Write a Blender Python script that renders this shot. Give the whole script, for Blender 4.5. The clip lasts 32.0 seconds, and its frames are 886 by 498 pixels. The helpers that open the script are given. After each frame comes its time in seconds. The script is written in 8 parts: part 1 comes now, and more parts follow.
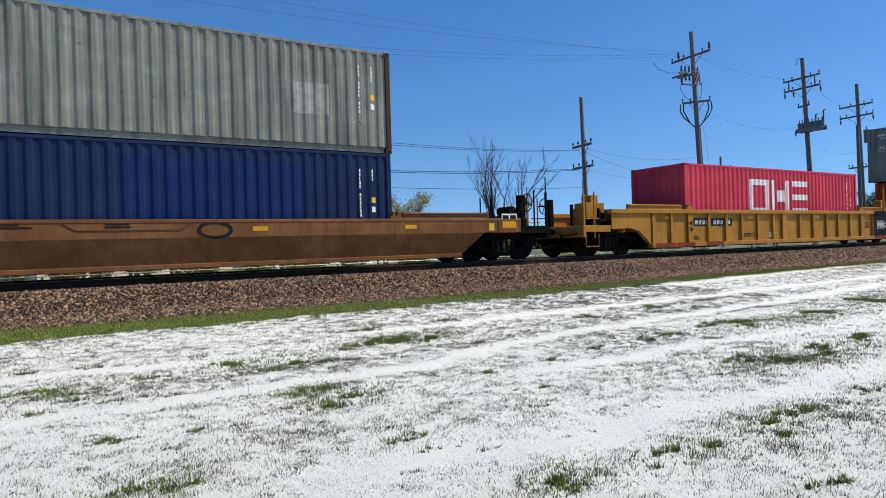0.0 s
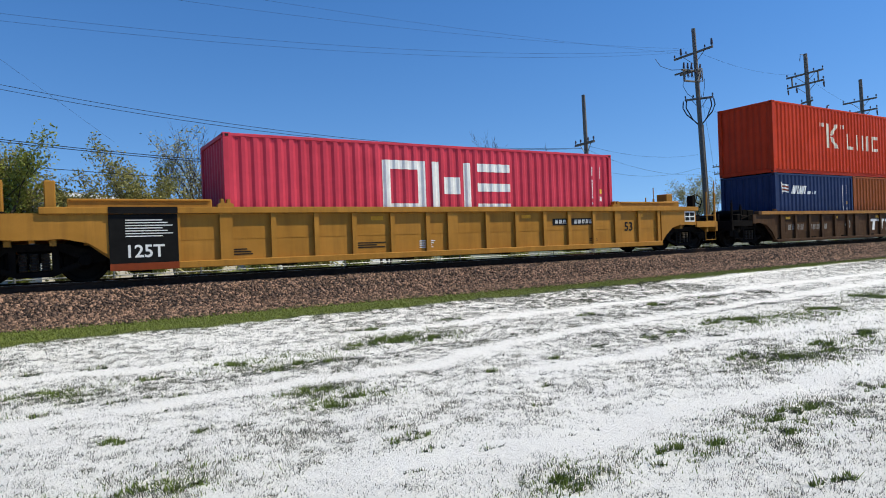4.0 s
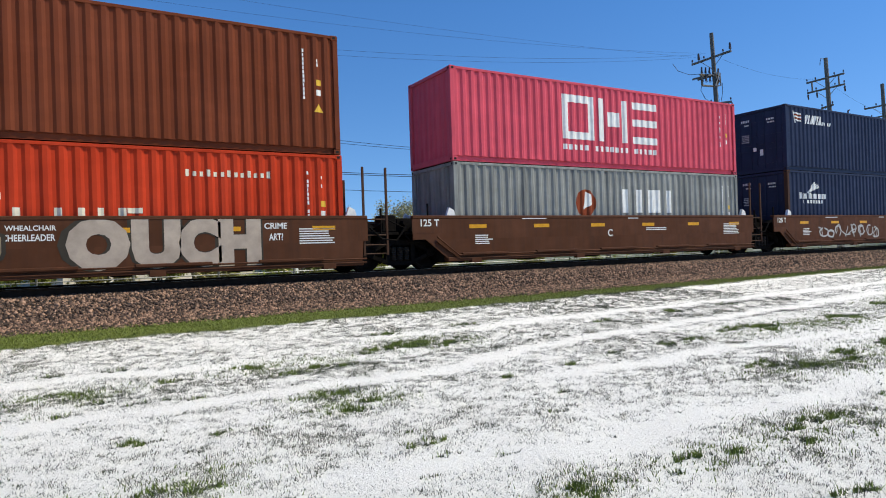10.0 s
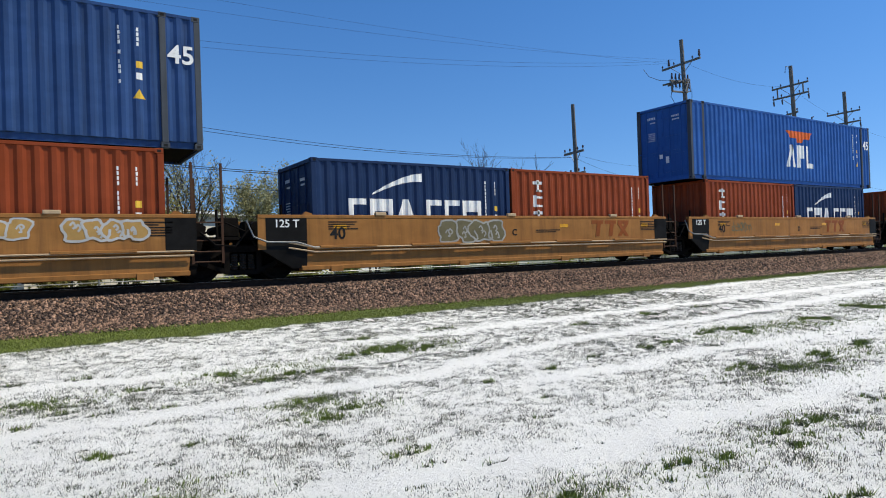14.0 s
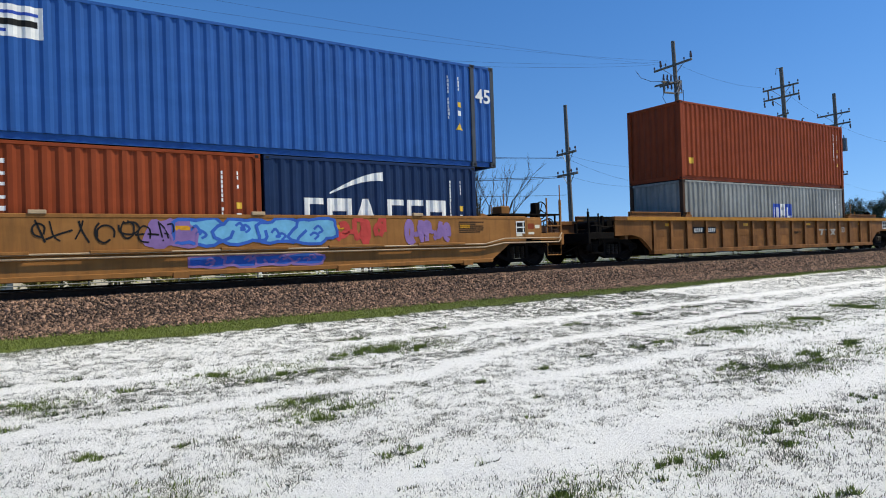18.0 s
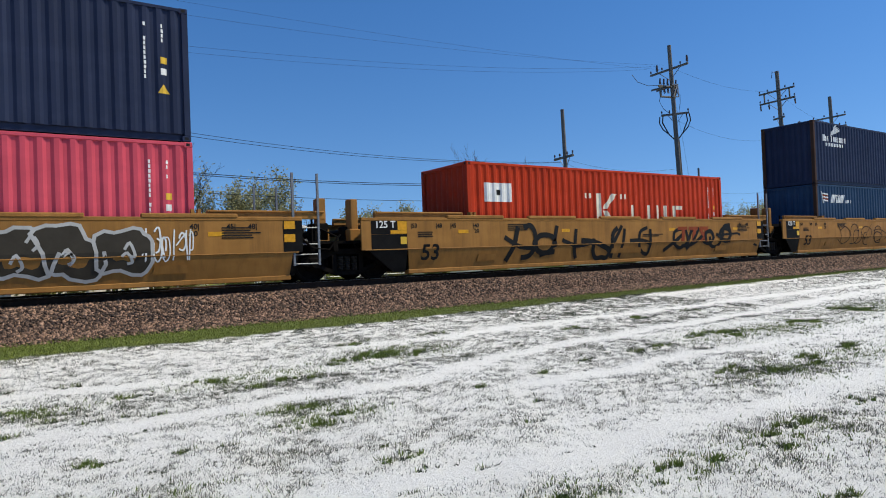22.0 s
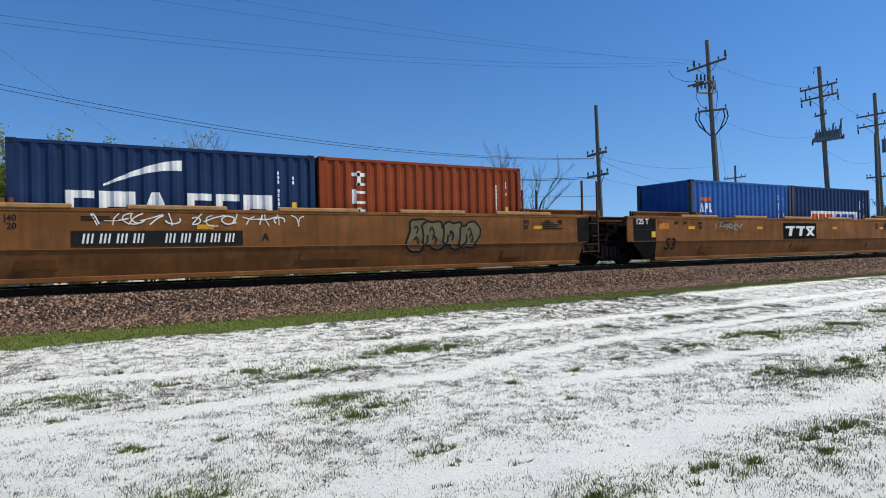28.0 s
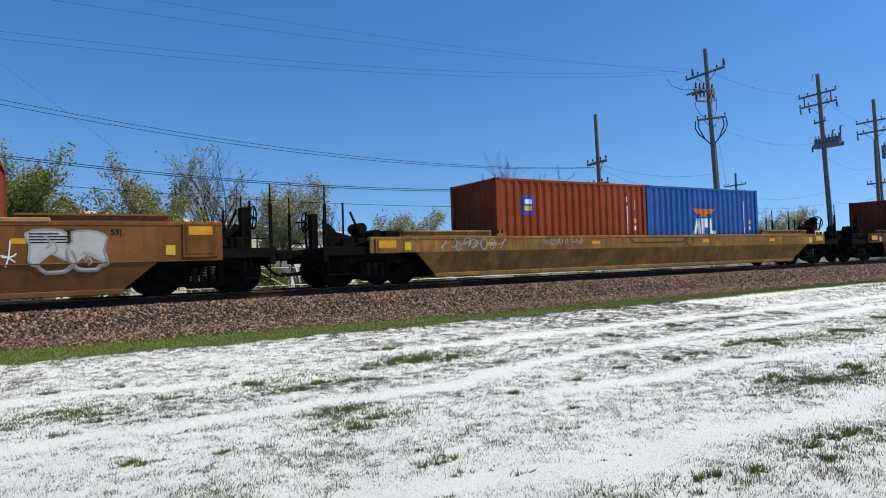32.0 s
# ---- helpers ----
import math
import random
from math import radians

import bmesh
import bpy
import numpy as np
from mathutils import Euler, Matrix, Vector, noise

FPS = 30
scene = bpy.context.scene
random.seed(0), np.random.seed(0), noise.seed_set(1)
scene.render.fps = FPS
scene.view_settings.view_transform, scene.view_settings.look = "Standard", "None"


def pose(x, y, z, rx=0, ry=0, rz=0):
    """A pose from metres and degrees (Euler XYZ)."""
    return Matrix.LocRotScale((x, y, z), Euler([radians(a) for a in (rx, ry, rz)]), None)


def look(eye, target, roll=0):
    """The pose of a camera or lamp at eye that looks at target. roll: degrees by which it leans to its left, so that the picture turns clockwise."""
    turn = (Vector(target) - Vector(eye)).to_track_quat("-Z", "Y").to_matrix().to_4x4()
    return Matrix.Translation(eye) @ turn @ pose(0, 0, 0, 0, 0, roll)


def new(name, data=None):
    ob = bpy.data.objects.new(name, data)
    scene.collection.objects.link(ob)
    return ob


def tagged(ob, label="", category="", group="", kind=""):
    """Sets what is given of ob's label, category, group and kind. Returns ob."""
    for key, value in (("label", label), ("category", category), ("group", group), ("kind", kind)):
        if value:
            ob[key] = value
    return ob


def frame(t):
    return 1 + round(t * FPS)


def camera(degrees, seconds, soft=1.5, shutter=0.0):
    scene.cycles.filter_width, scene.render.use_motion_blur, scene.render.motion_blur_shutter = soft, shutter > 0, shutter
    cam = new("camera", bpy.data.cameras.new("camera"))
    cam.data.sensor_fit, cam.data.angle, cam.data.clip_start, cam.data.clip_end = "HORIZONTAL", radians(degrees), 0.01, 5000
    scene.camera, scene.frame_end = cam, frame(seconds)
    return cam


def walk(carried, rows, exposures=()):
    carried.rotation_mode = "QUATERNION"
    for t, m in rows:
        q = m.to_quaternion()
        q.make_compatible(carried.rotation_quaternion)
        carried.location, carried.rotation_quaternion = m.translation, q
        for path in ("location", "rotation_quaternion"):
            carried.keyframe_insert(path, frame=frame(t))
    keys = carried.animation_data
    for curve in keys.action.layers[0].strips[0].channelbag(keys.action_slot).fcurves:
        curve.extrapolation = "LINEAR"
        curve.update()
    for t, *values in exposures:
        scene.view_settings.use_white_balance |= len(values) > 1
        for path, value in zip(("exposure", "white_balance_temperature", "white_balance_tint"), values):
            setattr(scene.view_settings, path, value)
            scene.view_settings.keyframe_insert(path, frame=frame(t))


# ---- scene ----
# A freight train of well cars passes a field with thin snow; a camera held in the hand.
cam = camera(69.752, 32.0, soft=1.0)

# seconds, eye x y z, heading from +y to +x, tilt, lean (degrees)
PATH = [
    (0.0, 0.024, -0.092, 1.395, 32.05, -0.29, -1.72),
    (0.5, 0.027, -0.096, 1.394, 31.89, -0.21, -1.84),
    (1.0, 0.034, -0.089, 1.392, 31.81, -0.18, -2.01),
    (1.5, 0.029, -0.099, 1.394, 31.75, -0.16, -1.92),
    (2.0, 0.029, -0.096, 1.397, 31.69, -0.31, -1.90),
    (2.5, 0.042, -0.096, 1.386, 31.60, -0.34, -2.03),
    (3.0, 0.040, -0.093, 1.389, 31.67, -0.43, -2.15),
    (3.5, 0.036, -0.097, 1.396, 31.75, -0.37, -2.14),
    (5.5, 0.036, -0.091, 1.393, 31.46, -0.36, -2.24),
    (6.0, 0.036, -0.095, 1.392, 31.29, -0.32, -2.25),
    (6.5, 0.032, -0.097, 1.393, 31.25, -0.25, -2.14),
    (7.0, 0.024, -0.100, 1.398, 31.28, -0.30, -1.97),
    (7.5, 0.020, -0.102, 1.401, 31.24, -0.27, -1.88),
    (8.0, 0.023, -0.096, 1.396, 31.08, -0.19, -1.97),
    (8.5, 0.017, -0.098, 1.395, 30.96, -0.07, -1.89),
    (9.0, 0.013, -0.112, 1.403, 30.79, -0.01, -2.03),
    (9.5, 0.013, -0.109, 1.399, 30.72, 0.07, -1.95),
    (10.0, 0.018, -0.101, 1.401, 30.39, 0.11, -1.90),
    (10.5, -0.020, -0.018, 1.402, 32.32, 0.57, -2.08),
    (11.0, -0.047, -0.002, 1.418, 33.82, 0.48, -1.46),
    (11.5, -0.026, -0.004, 1.403, 32.95, 0.52, -1.32),
    (12.0, -0.003, 0.013, 1.401, 32.56, 0.29, -2.07),
    (12.5, 0.001, 0.029, 1.399, 32.81, 0.35, -2.01),
    (13.0, 0.011, 0.054, 1.398, 32.90, 0.28, -1.60),
    (13.5, 0.018, 0.050, 1.396, 32.80, 0.32, -1.90),
    (14.0, 0.014, 0.060, 1.398, 32.91, 0.34, -1.90),
    (14.5, 0.022, 0.055, 1.388, 33.32, 0.33, -1.92),
    (16.5, 0.010, 0.055, 1.398, 33.82, 0.23, -1.90),
    (17.0, 0.012, 0.056, 1.401, 33.86, 0.32, -1.86),
    (17.5, 0.009, 0.059, 1.397, 33.71, 0.35, -1.70),
    (18.0, 0.015, 0.058, 1.397, 33.57, 0.35, -1.86),
    (18.5, 0.022, 0.060, 1.395, 33.55, 0.33, -2.07),
    (19.0, 0.023, 0.055, 1.393, 33.59, 0.32, -2.02),
    (19.5, 0.008, 0.060, 1.405, 33.75, 0.25, -2.03),
    (20.0, 0.011, 0.048, 1.398, 33.78, 0.54, -2.21),
    (20.5, 0.007, 0.047, 1.403, 33.97, 0.67, -2.00),
    (21.0, 0.008, 0.053, 1.403, 33.98, 0.70, -1.89),
    (21.5, 0.012, 0.054, 1.397, 33.89, 0.70, -1.90),
    (22.0, -0.002, 0.051, 1.399, 33.77, 0.76, -2.16),
    (22.5, -0.003, 0.048, 1.401, 33.67, 0.83, -1.86),
    (23.0, -0.008, 0.053, 1.398, 33.64, 0.89, -1.68),
    (23.5, -0.015, 0.053, 1.407, 33.63, 0.85, -1.58),
    (24.0, -0.019, 0.059, 1.412, 33.33, 0.78, -1.52),
    (24.5, -0.034, 0.060, 1.410, 30.47, 0.78, -1.39),
    (26.5, -0.028, 0.056, 1.401, 29.99, 0.29, -1.52),
    (27.0, -0.041, 0.060, 1.405, 30.95, 0.31, -1.41),
    (27.5, -0.059, 0.052, 1.411, 31.23, 0.36, -1.30),
    (28.0, -0.051, 0.054, 1.404, 31.10, 0.42, -1.33),
    (28.5, -0.042, 0.053, 1.403, 31.06, 0.37, -1.55),
    (29.0, -0.036, 0.050, 1.404, 31.28, 0.35, -1.45),
    (29.5, -0.037, 0.049, 1.404, 31.40, 0.39, -1.56),
    (30.0, -0.036, 0.048, 1.408, 31.57, 0.59, -1.69),
    (30.5, -0.037, 0.046, 1.414, 31.52, 0.84, -1.80),
    (31.0, -0.046, 0.048, 1.412, 31.30, 1.03, -1.61),
    (31.5, -0.054, 0.040, 1.413, 31.06, 1.21, -1.61),
    (32.0, -0.049, 0.036, 1.405, 30.99, 1.35, -1.88),
]
walk(cam, [(t, pose(x, y, z, 90 + tilt, 0, -head) @ pose(0, 0, 0, 0, 0, lean)) for t, x, y, z, head, tilt, lean in PATH],
     [(0.0, -0.01), (1.0, -0.12), (3.5, -0.06), (5.5, 0.06), (10.0, 0.06), (11.0, 0.0), (12.0, 0.10), (13.0, 0.05), (14.0, 0.00), (17.0, -0.05), (20.0, -0.03), (21.3, -0.05), (22.0, -0.16), (23.0, -0.08), (24.0, -0.03), (27.0, -0.13), (28.0, -0.10), (29.0, 0.01), (30.0, -0.03), (32.0, -0.02)])

# ---- world, sun, exposure ----
SUN_TO = Vector((0.50, -0.36, 0.80)).normalized()
world = bpy.data.worlds.new("sky")
scene.world = world
world.use_nodes = True
sky = world.node_tree.nodes.new("ShaderNodeTexSky")
sky.sky_type = "NISHITA"
sky.sun_disc = False
sky.sun_elevation = math.asin(SUN_TO.z)
sky.sun_rotation = math.atan2(SUN_TO.x, SUN_TO.y)
sky.air_density, sky.dust_density, sky.ozone_density = 1.0, 0.05, 2.2
vivid = world.node_tree.nodes.new("ShaderNodeHueSaturation")
vivid.inputs["Hue"].default_value = 0.507
vivid.inputs["Saturation"].default_value = 1.32
around = world.node_tree.nodes.new("ShaderNodeTexCoord")
lift = world.node_tree.nodes.new("ShaderNodeMapping")
lift.inputs["Location"].default_value, lift.inputs["Scale"].default_value = (0, 0, 0.13), (1, 1, 0.85)
unit = world.node_tree.nodes.new("ShaderNodeVectorMath")
unit.operation = "NORMALIZE"
world.node_tree.links.new(around.outputs["Generated"], lift.inputs["Vector"])
world.node_tree.links.new(lift.outputs[0], unit.inputs[0])
world.node_tree.links.new(unit.outputs[0], sky.inputs["Vector"])
world.node_tree.links.new(sky.outputs[0], vivid.inputs["Color"])
world.node_tree.links.new(vivid.outputs[0], world.node_tree.nodes["Background"].inputs[0])
world.node_tree.nodes["Background"].inputs[1].default_value = 0.150
sun = new("sun", bpy.data.lights.new("sun", "SUN"))
sun.data.energy, sun.data.angle, sun.data.color = 4.3, radians(0.55), (1.0, 0.92, 0.71)
sun.matrix_world = look(SUN_TO * 60, (0, 0, 0))
scene.view_settings.exposure = 0.0

# ---- plan, metres ----
RAIL = 0.91          # top of rail
MID = 15.72          # centre line of the track
WELL_FLOOR = 0.30    # container floor over the rail
FOOT, SHOULDER = 12.95, 14.15


def run(t):
    """How far the train has gone to the left."""
    return 13.81 * t - 0.0147 * t * t


def ease(a, b, v):
    u = np.clip((v - a) / (b - a), 0, 1)
    return u * u * (3 - 2 * u)


# ---- materials ----
def nodes(name):
    m = bpy.data.materials.new(name)
    m.use_nodes = True
    nt = m.node_tree
    return m, nt, nt.nodes["Principled BSDF"]


def mixer(nt, fac, a, b, mode="MIX"):
    n = nt.nodes.new("ShaderNodeMix")
    n.data_type, n.blend_type = "RGBA", mode
    for slot, v in ((0, fac), (6, a), (7, b)):
        if isinstance(v, bpy.types.NodeSocket):
            nt.links.new(v, n.inputs[slot])
        elif slot == 0:
            n.inputs[0].default_value = v
        else:
            n.inputs[slot].default_value = (*v, 1)
    return n.outputs[2]


def noise_of(nt, scale, detail=6, rough=0.6, stretch=(1, 1, 1), seed=True, world_space=False):
    co = nt.nodes.new("ShaderNodeTexCoord")
    mp = nt.nodes.new("ShaderNodeMapping")
    mp.inputs["Scale"].default_value = stretch
    nt.links.new(co.outputs["Object"], mp.inputs["Vector"])
    n = nt.nodes.new("ShaderNodeTexNoise")
    n.noise_dimensions = "4D" if seed else "3D"
    n.inputs["Scale"].default_value, n.inputs["Detail"].default_value, n.inputs["Roughness"].default_value = scale, detail, rough
    nt.links.new(mp.outputs[0], n.inputs["Vector"])
    if seed:
        info = nt.nodes.new("ShaderNodeObjectInfo")
        mul = nt.nodes.new("ShaderNodeMath")
        mul.operation = "MULTIPLY"
        mul.inputs[1].default_value = 37.0
        nt.links.new(info.outputs["Random"], mul.inputs[0])
        nt.links.new(mul.outputs[0], n.inputs["W"])
    return n.outputs[0]


def ramp(nt, v, lo, hi, a=0.0, b=1.0):
    n = nt.nodes.new("ShaderNodeMapRange")
    n.inputs["From Min"].default_value, n.inputs["From Max"].default_value = lo, hi
    n.inputs["To Min"].default_value, n.inputs["To Max"].default_value = a, b
    nt.links.new(v, n.inputs["Value"])
    return n.outputs[0]


def bump(nt, bsdf, v, strength, dist=0.01):
    n = nt.nodes.new("ShaderNodeBump")
    n.inputs["Strength"].default_value, n.inputs["Distance"].default_value = strength, dist
    nt.links.new(v, n.inputs["Height"])
    nt.links.new(n.outputs[0], bsdf.inputs["Normal"])


def painted(name, colour, rust=0.25, dirt=0.25, rough=0.5, rust_col=(0.12, 0.045, 0.018), fade=0.12, streak=1.0, blotch=0.20):
    """Weathered paint on steel: fading, streaks of dirt that run down, rust spots."""
    m, nt, b = nodes(name)
    colour = tuple(v * 0.84 for v in colour)
    big = noise_of(nt, 0.55, 4)
    drip = noise_of(nt, 2.2, 7, 0.7, (2.2, 2.2, 0.16))
    spot = noise_of(nt, 5.0, 9, 0.72)
    faded = tuple(min(1, c * 1.0 + fade * 0.05) for c in colour)
    dark = tuple(c * 0.62 for c in colour)
    c = mixer(nt, ramp(nt, big, 0.3, 0.7), dark if fade > 0.2 else tuple(v * 0.85 for v in colour), faded)
    patch = noise_of(nt, 0.9, 6, 0.62, (1.0, 1.0, 1.9))
    c = mixer(nt, ramp(nt, patch, 0.50, 0.64, 0, blotch), c, tuple(min(1, v * 1.45 + 0.01) for v in colour))
    c = mixer(nt, ramp(nt, patch, 0.46, 0.34, 0, blotch * 0.9), c, tuple(v * 0.5 for v in colour))
    c = mixer(nt, ramp(nt, drip, 0.46, 0.70, 0, min(1, dirt * streak * 1.5)), c, tuple(v * 0.35 + 0.012 for v in colour))
    c = mixer(nt, ramp(nt, drip, 0.42, 0.22, 0, dirt * 0.6), c, tuple(0.75 * v + 0.02 for v in colour))
    rib = noise_of(nt, 3.4, 3, 0.5, (1.0, 1.0, 0.05))
    c = mixer(nt, ramp(nt, rib, 0.52, 0.72, 0, 0.30), c, tuple(v * 0.62 for v in colour))
    c = mixer(nt, ramp(nt, rib, 0.48, 0.30, 0, 0.30), c, tuple(min(1, v * 1.28 + 0.006) for v in colour))
    c = mixer(nt, ramp(nt, spot, 0.69 - 0.16 * rust, 0.76 - 0.14 * rust, 0, min(1, rust * 2.4)), c, rust_col)
    nt.links.new(c, b.inputs["Base Color"])
    nt.links.new(ramp(nt, spot, 0.3, 0.75, rough - 0.08, rough + 0.25), b.inputs["Roughness"])
    b.inputs["Specular IOR Level"].default_value = 0.10
    bump(nt, b, spot, 0.18, 0.006)
    return m


def plain(name, colour, rough=0.6, metal=0.0, vary=0.25, scale=8.0, relief=0.1):
    m, nt, b = nodes(name)
    n = noise_of(nt, scale, 6, 0.65)
    c = mixer(nt, ramp(nt, n, 0.3, 0.7), tuple(v * (1 - vary) for v in colour), tuple(min(1, v * (1 + vary)) for v in colour))
    nt.links.new(c, b.inputs["Base Color"])
    b.inputs["Roughness"].default_value, b.inputs["Metallic"].default_value = rough, metal
    b.inputs["Specular IOR Level"].default_value = 0.5 if rough < 0.3 else 0.04 if max(colour) < 0.03 else 0.15
    bump(nt, b, n, relief, 0.006)
    return m


MAT = {
    "pink": painted("pink_paint", (0.70, 0.060, 0.098), 0.06, 0.16, 0.42, fade=0.16),
    "red": painted("red_paint", (0.60, 0.050, 0.012), 0.12, 0.22, 0.45),
    "maroon": painted("maroon_paint", (0.19, 0.043, 0.014), 0.12, 0.22, 0.5),
    "brown": painted("brown_paint", (0.30, 0.080, 0.018), 0.14, 0.25, 0.5),
    "oxide": painted("red_oxide_paint", (0.29, 0.056, 0.016), 0.14, 0.22, 0.5),
    "rust_orange": painted("orange_brown_paint", (0.43, 0.085, 0.016), 0.12, 0.2, 0.5),
    "navy": painted("navy_paint", (0.027, 0.037, 0.078), 0.1, 0.2, 0.42, fade=0.05),
    "nyk_blue": painted("dull_blue_paint", (0.024, 0.041, 0.112), 0.1, 0.2, 0.42, fade=0.06),
    "dark_blue": painted("dark_blue_paint", (0.016, 0.028, 0.095), 0.14, 0.3, 0.42, fade=0.06),
    "fresh_blue": painted("fresh_blue_paint", (0.010, 0.030, 0.125), 0.10, 0.2, 0.4, fade=0.02),
    "blue": painted("blue_paint", (0.016, 0.039, 0.108), 0.14, 0.22, 0.42, fade=0.08),
    "scuffed_blue": painted("scuffed_blue_paint", (0.030, 0.075, 0.205), 0.2, 0.45, 0.42, fade=0.08, blotch=0.3),
    "worn_yellow": painted("worn_yellow_car_paint", (0.47, 0.200, 0.032), 0.25, 0.6, 0.5, rust_col=(0.12, 0.045, 0.018), blotch=0.5),
    "faded_navy": painted("faded_navy_paint", (0.016, 0.034, 0.070), 0.3, 0.6, 0.5, fade=0.06, blotch=0.4),
    "pale_pink": painted("pale_pink_paint", (0.74, 0.098, 0.142), 0.06, 0.16, 0.42, fade=0.16),
    "ochre_rust": painted("ochre_rust_car_paint", (0.32, 0.160, 0.040), 0.45, 0.7, 0.6, rust_col=(0.11, 0.045, 0.016), fade=0.25, blotch=0.7),
    "worn_edge": painted("worn_tan_edge_paint", (0.50, 0.27, 0.11), 0.3, 0.4, 0.6, blotch=0.3),
    # tan takes in the highlights along the pipes; guide tabs share it
    "pipe": plain("pipe_highlight_tan", (0.46, 0.33, 0.20), 0.5, 0, 0.2, 6, 0.05),
    "bright_blue": painted("bright_blue_paint", (0.032, 0.120, 0.39), 0.12, 0.2, 0.42, fade=0.08),
    "teal_blue": painted("steel_blue_paint", (0.028, 0.066, 0.130), 0.1, 0.2, 0.42, fade=0.06),
    "slate": painted("slate_paint", (0.080, 0.090, 0.104), 0.16, 0.35, 0.45, fade=0.08),
    "grey": painted("grey_paint", (0.27, 0.275, 0.235), 0.5, 0.8, 0.5, blotch=0.4),
    "grey_green": painted("grey_green_paint", (0.22, 0.235, 0.205), 0.25, 0.6, 0.5, blotch=0.25),
    "silver": painted("silver_grey_paint", (0.33, 0.335, 0.31), 0.3, 0.8, 0.5, blotch=0.3),
    "yellow": painted("yellow_car_paint", (0.48, 0.222, 0.034), 0.12, 0.28, 0.5, rust_col=(0.10, 0.04, 0.018)),
    "ochre": painted("ochre_car_paint", (0.40, 0.190, 0.048), 0.16, 0.36, 0.55, blotch=0.3),
    "orange": painted("orange_car_paint", (0.38, 0.168, 0.046), 0.2, 0.42, 0.55, blotch=0.35),
    "rusty": painted("rusty_orange_paint", (0.255, 0.100, 0.026), 0.36, 0.5, 0.65, rust_col=(0.085, 0.027, 0.010), fade=0.25, blotch=0.5),
    "rusty_dark": painted("rusty_brown_paint", (0.085, 0.042, 0.018), 0.45, 0.5, 0.7, rust_col=(0.06, 0.028, 0.014), blotch=0.7),
    "car_brown": painted("brown_car_paint", (0.110, 0.040, 0.017), 0.14, 0.34, 0.6, blotch=0.25),
    "post_rust": painted("rusty_post_paint", (0.085, 0.042, 0.024), 0.4, 0.3, 0.6),
    "tan_car": painted("tan_orange_car_paint", (0.27, 0.112, 0.038), 0.4, 0.5, 0.6, rust_col=(0.12, 0.042, 0.014), fade=0.25, blotch=0.5),
    "brown_ochre": painted("ochre_brown_paint", (0.26, 0.110, 0.030), 0.35, 0.5, 0.6, rust_col=(0.075, 0.032, 0.012), fade=0.25, blotch=0.6),
    "black_car": plain("black_car_paint", (0.012, 0.0115, 0.011), 0.55, 0, 0.35, 3),
    "white": plain("white_lettering", (0.74, 0.74, 0.71), 0.6, 0, 0.12, 5, 0.03),
    "cream": plain("cream_lettering", (0.70, 0.64, 0.50), 0.6, 0, 0.12, 5, 0.03),
    "ghost": plain("faded_grey_paint", (0.30, 0.29, 0.26), 0.7, 0, 0.3, 4),
    "amber": plain("amber_reflector", (0.62, 0.30, 0.02), 0.35, 0, 0.2, 9, 0.03),
    "dull_amber": plain("dull_amber_reflector", (0.42, 0.15, 0.02), 0.5, 0, 0.35, 4, 0.03),
    "sign_yellow": plain("yellow_sticker", (0.66, 0.42, 0.05), 0.5, 0, 0.1, 9, 0.03),
    "orange_red": plain("orange_red_lettering", (0.65, 0.13, 0.03), 0.5, 0, 0.12, 5, 0.03),
    "black": plain("black_marks_and_holes", (0.02, 0.02, 0.02), 0.6, 0, 0.2, 5, 0.03),
    "logo_blue": plain("blue_lettering", (0.03, 0.07, 0.35), 0.5, 0, 0.12, 5, 0.03),
    "guard": plain("pale_yellow_plastic", (0.62, 0.56, 0.24), 0.5, 0, 0.1, 5, 0.03),
    "steel": plain("dirty_steel", (0.0085, 0.007, 0.006), 0.8, 0.0, 0.45, 6, 0.2),
    "wheel": plain("wheel_steel", (0.011, 0.009, 0.008), 0.65, 0.1, 0.4, 6, 0.1),
    "tread": plain("bright_tread", (0.42, 0.40, 0.38), 0.3, 0.9, 0.1, 6, 0.02),
    "spring": plain("spring_steel", (0.045, 0.038, 0.03), 0.5, 0.5, 0.3, 8, 0.1),
    "rail_side": plain("rusty_rail", (0.055, 0.032, 0.022), 0.75, 0.2, 0.35, 9, 0.2),
    "rail_top": plain("worn_rail", (0.45, 0.44, 0.43), 0.28, 0.9, 0.1, 3, 0.02),
    "tie": plain("creosoted_wood", (0.055, 0.042, 0.034), 0.9, 0, 0.4, 14, 0.4),
    "pole": plain("weathered_pole_wood", (0.185, 0.165, 0.14), 0.9, 0, 0.35, 9, 0.3),
    "wire": plain("wire", (0.03, 0.03, 0.032), 0.6, 0.3, 0.1),
    "hardware": plain("galvanised_hardware", (0.20, 0.21, 0.22), 0.5, 0.5, 0.2),
    "insulator": plain("brown_porcelain", (0.08, 0.05, 0.04), 0.25, 0, 0.2),
    "bark": plain("bark", (0.085, 0.068, 0.05), 0.95, 0, 0.4, 14, 0.5),
    "wall": plain("cream_block_wall", (0.56, 0.51, 0.42), 0.85, 0, 0.12, 3, 0.15),
    "roof": plain("grey_metal_roof", (0.22, 0.215, 0.205), 0.55, 0.2, 0.15, 2, 0.1),
    "white_wall": plain("white_metal_wall", (0.74, 0.74, 0.72), 0.6, 0, 0.08, 2, 0.05),
    "glass": plain("dark_glass", (0.03, 0.04, 0.05), 0.08, 0, 0.2),
    "fence": plain("galvanised_fence", (0.28, 0.29, 0.29), 0.5, 0.6, 0.2),
}


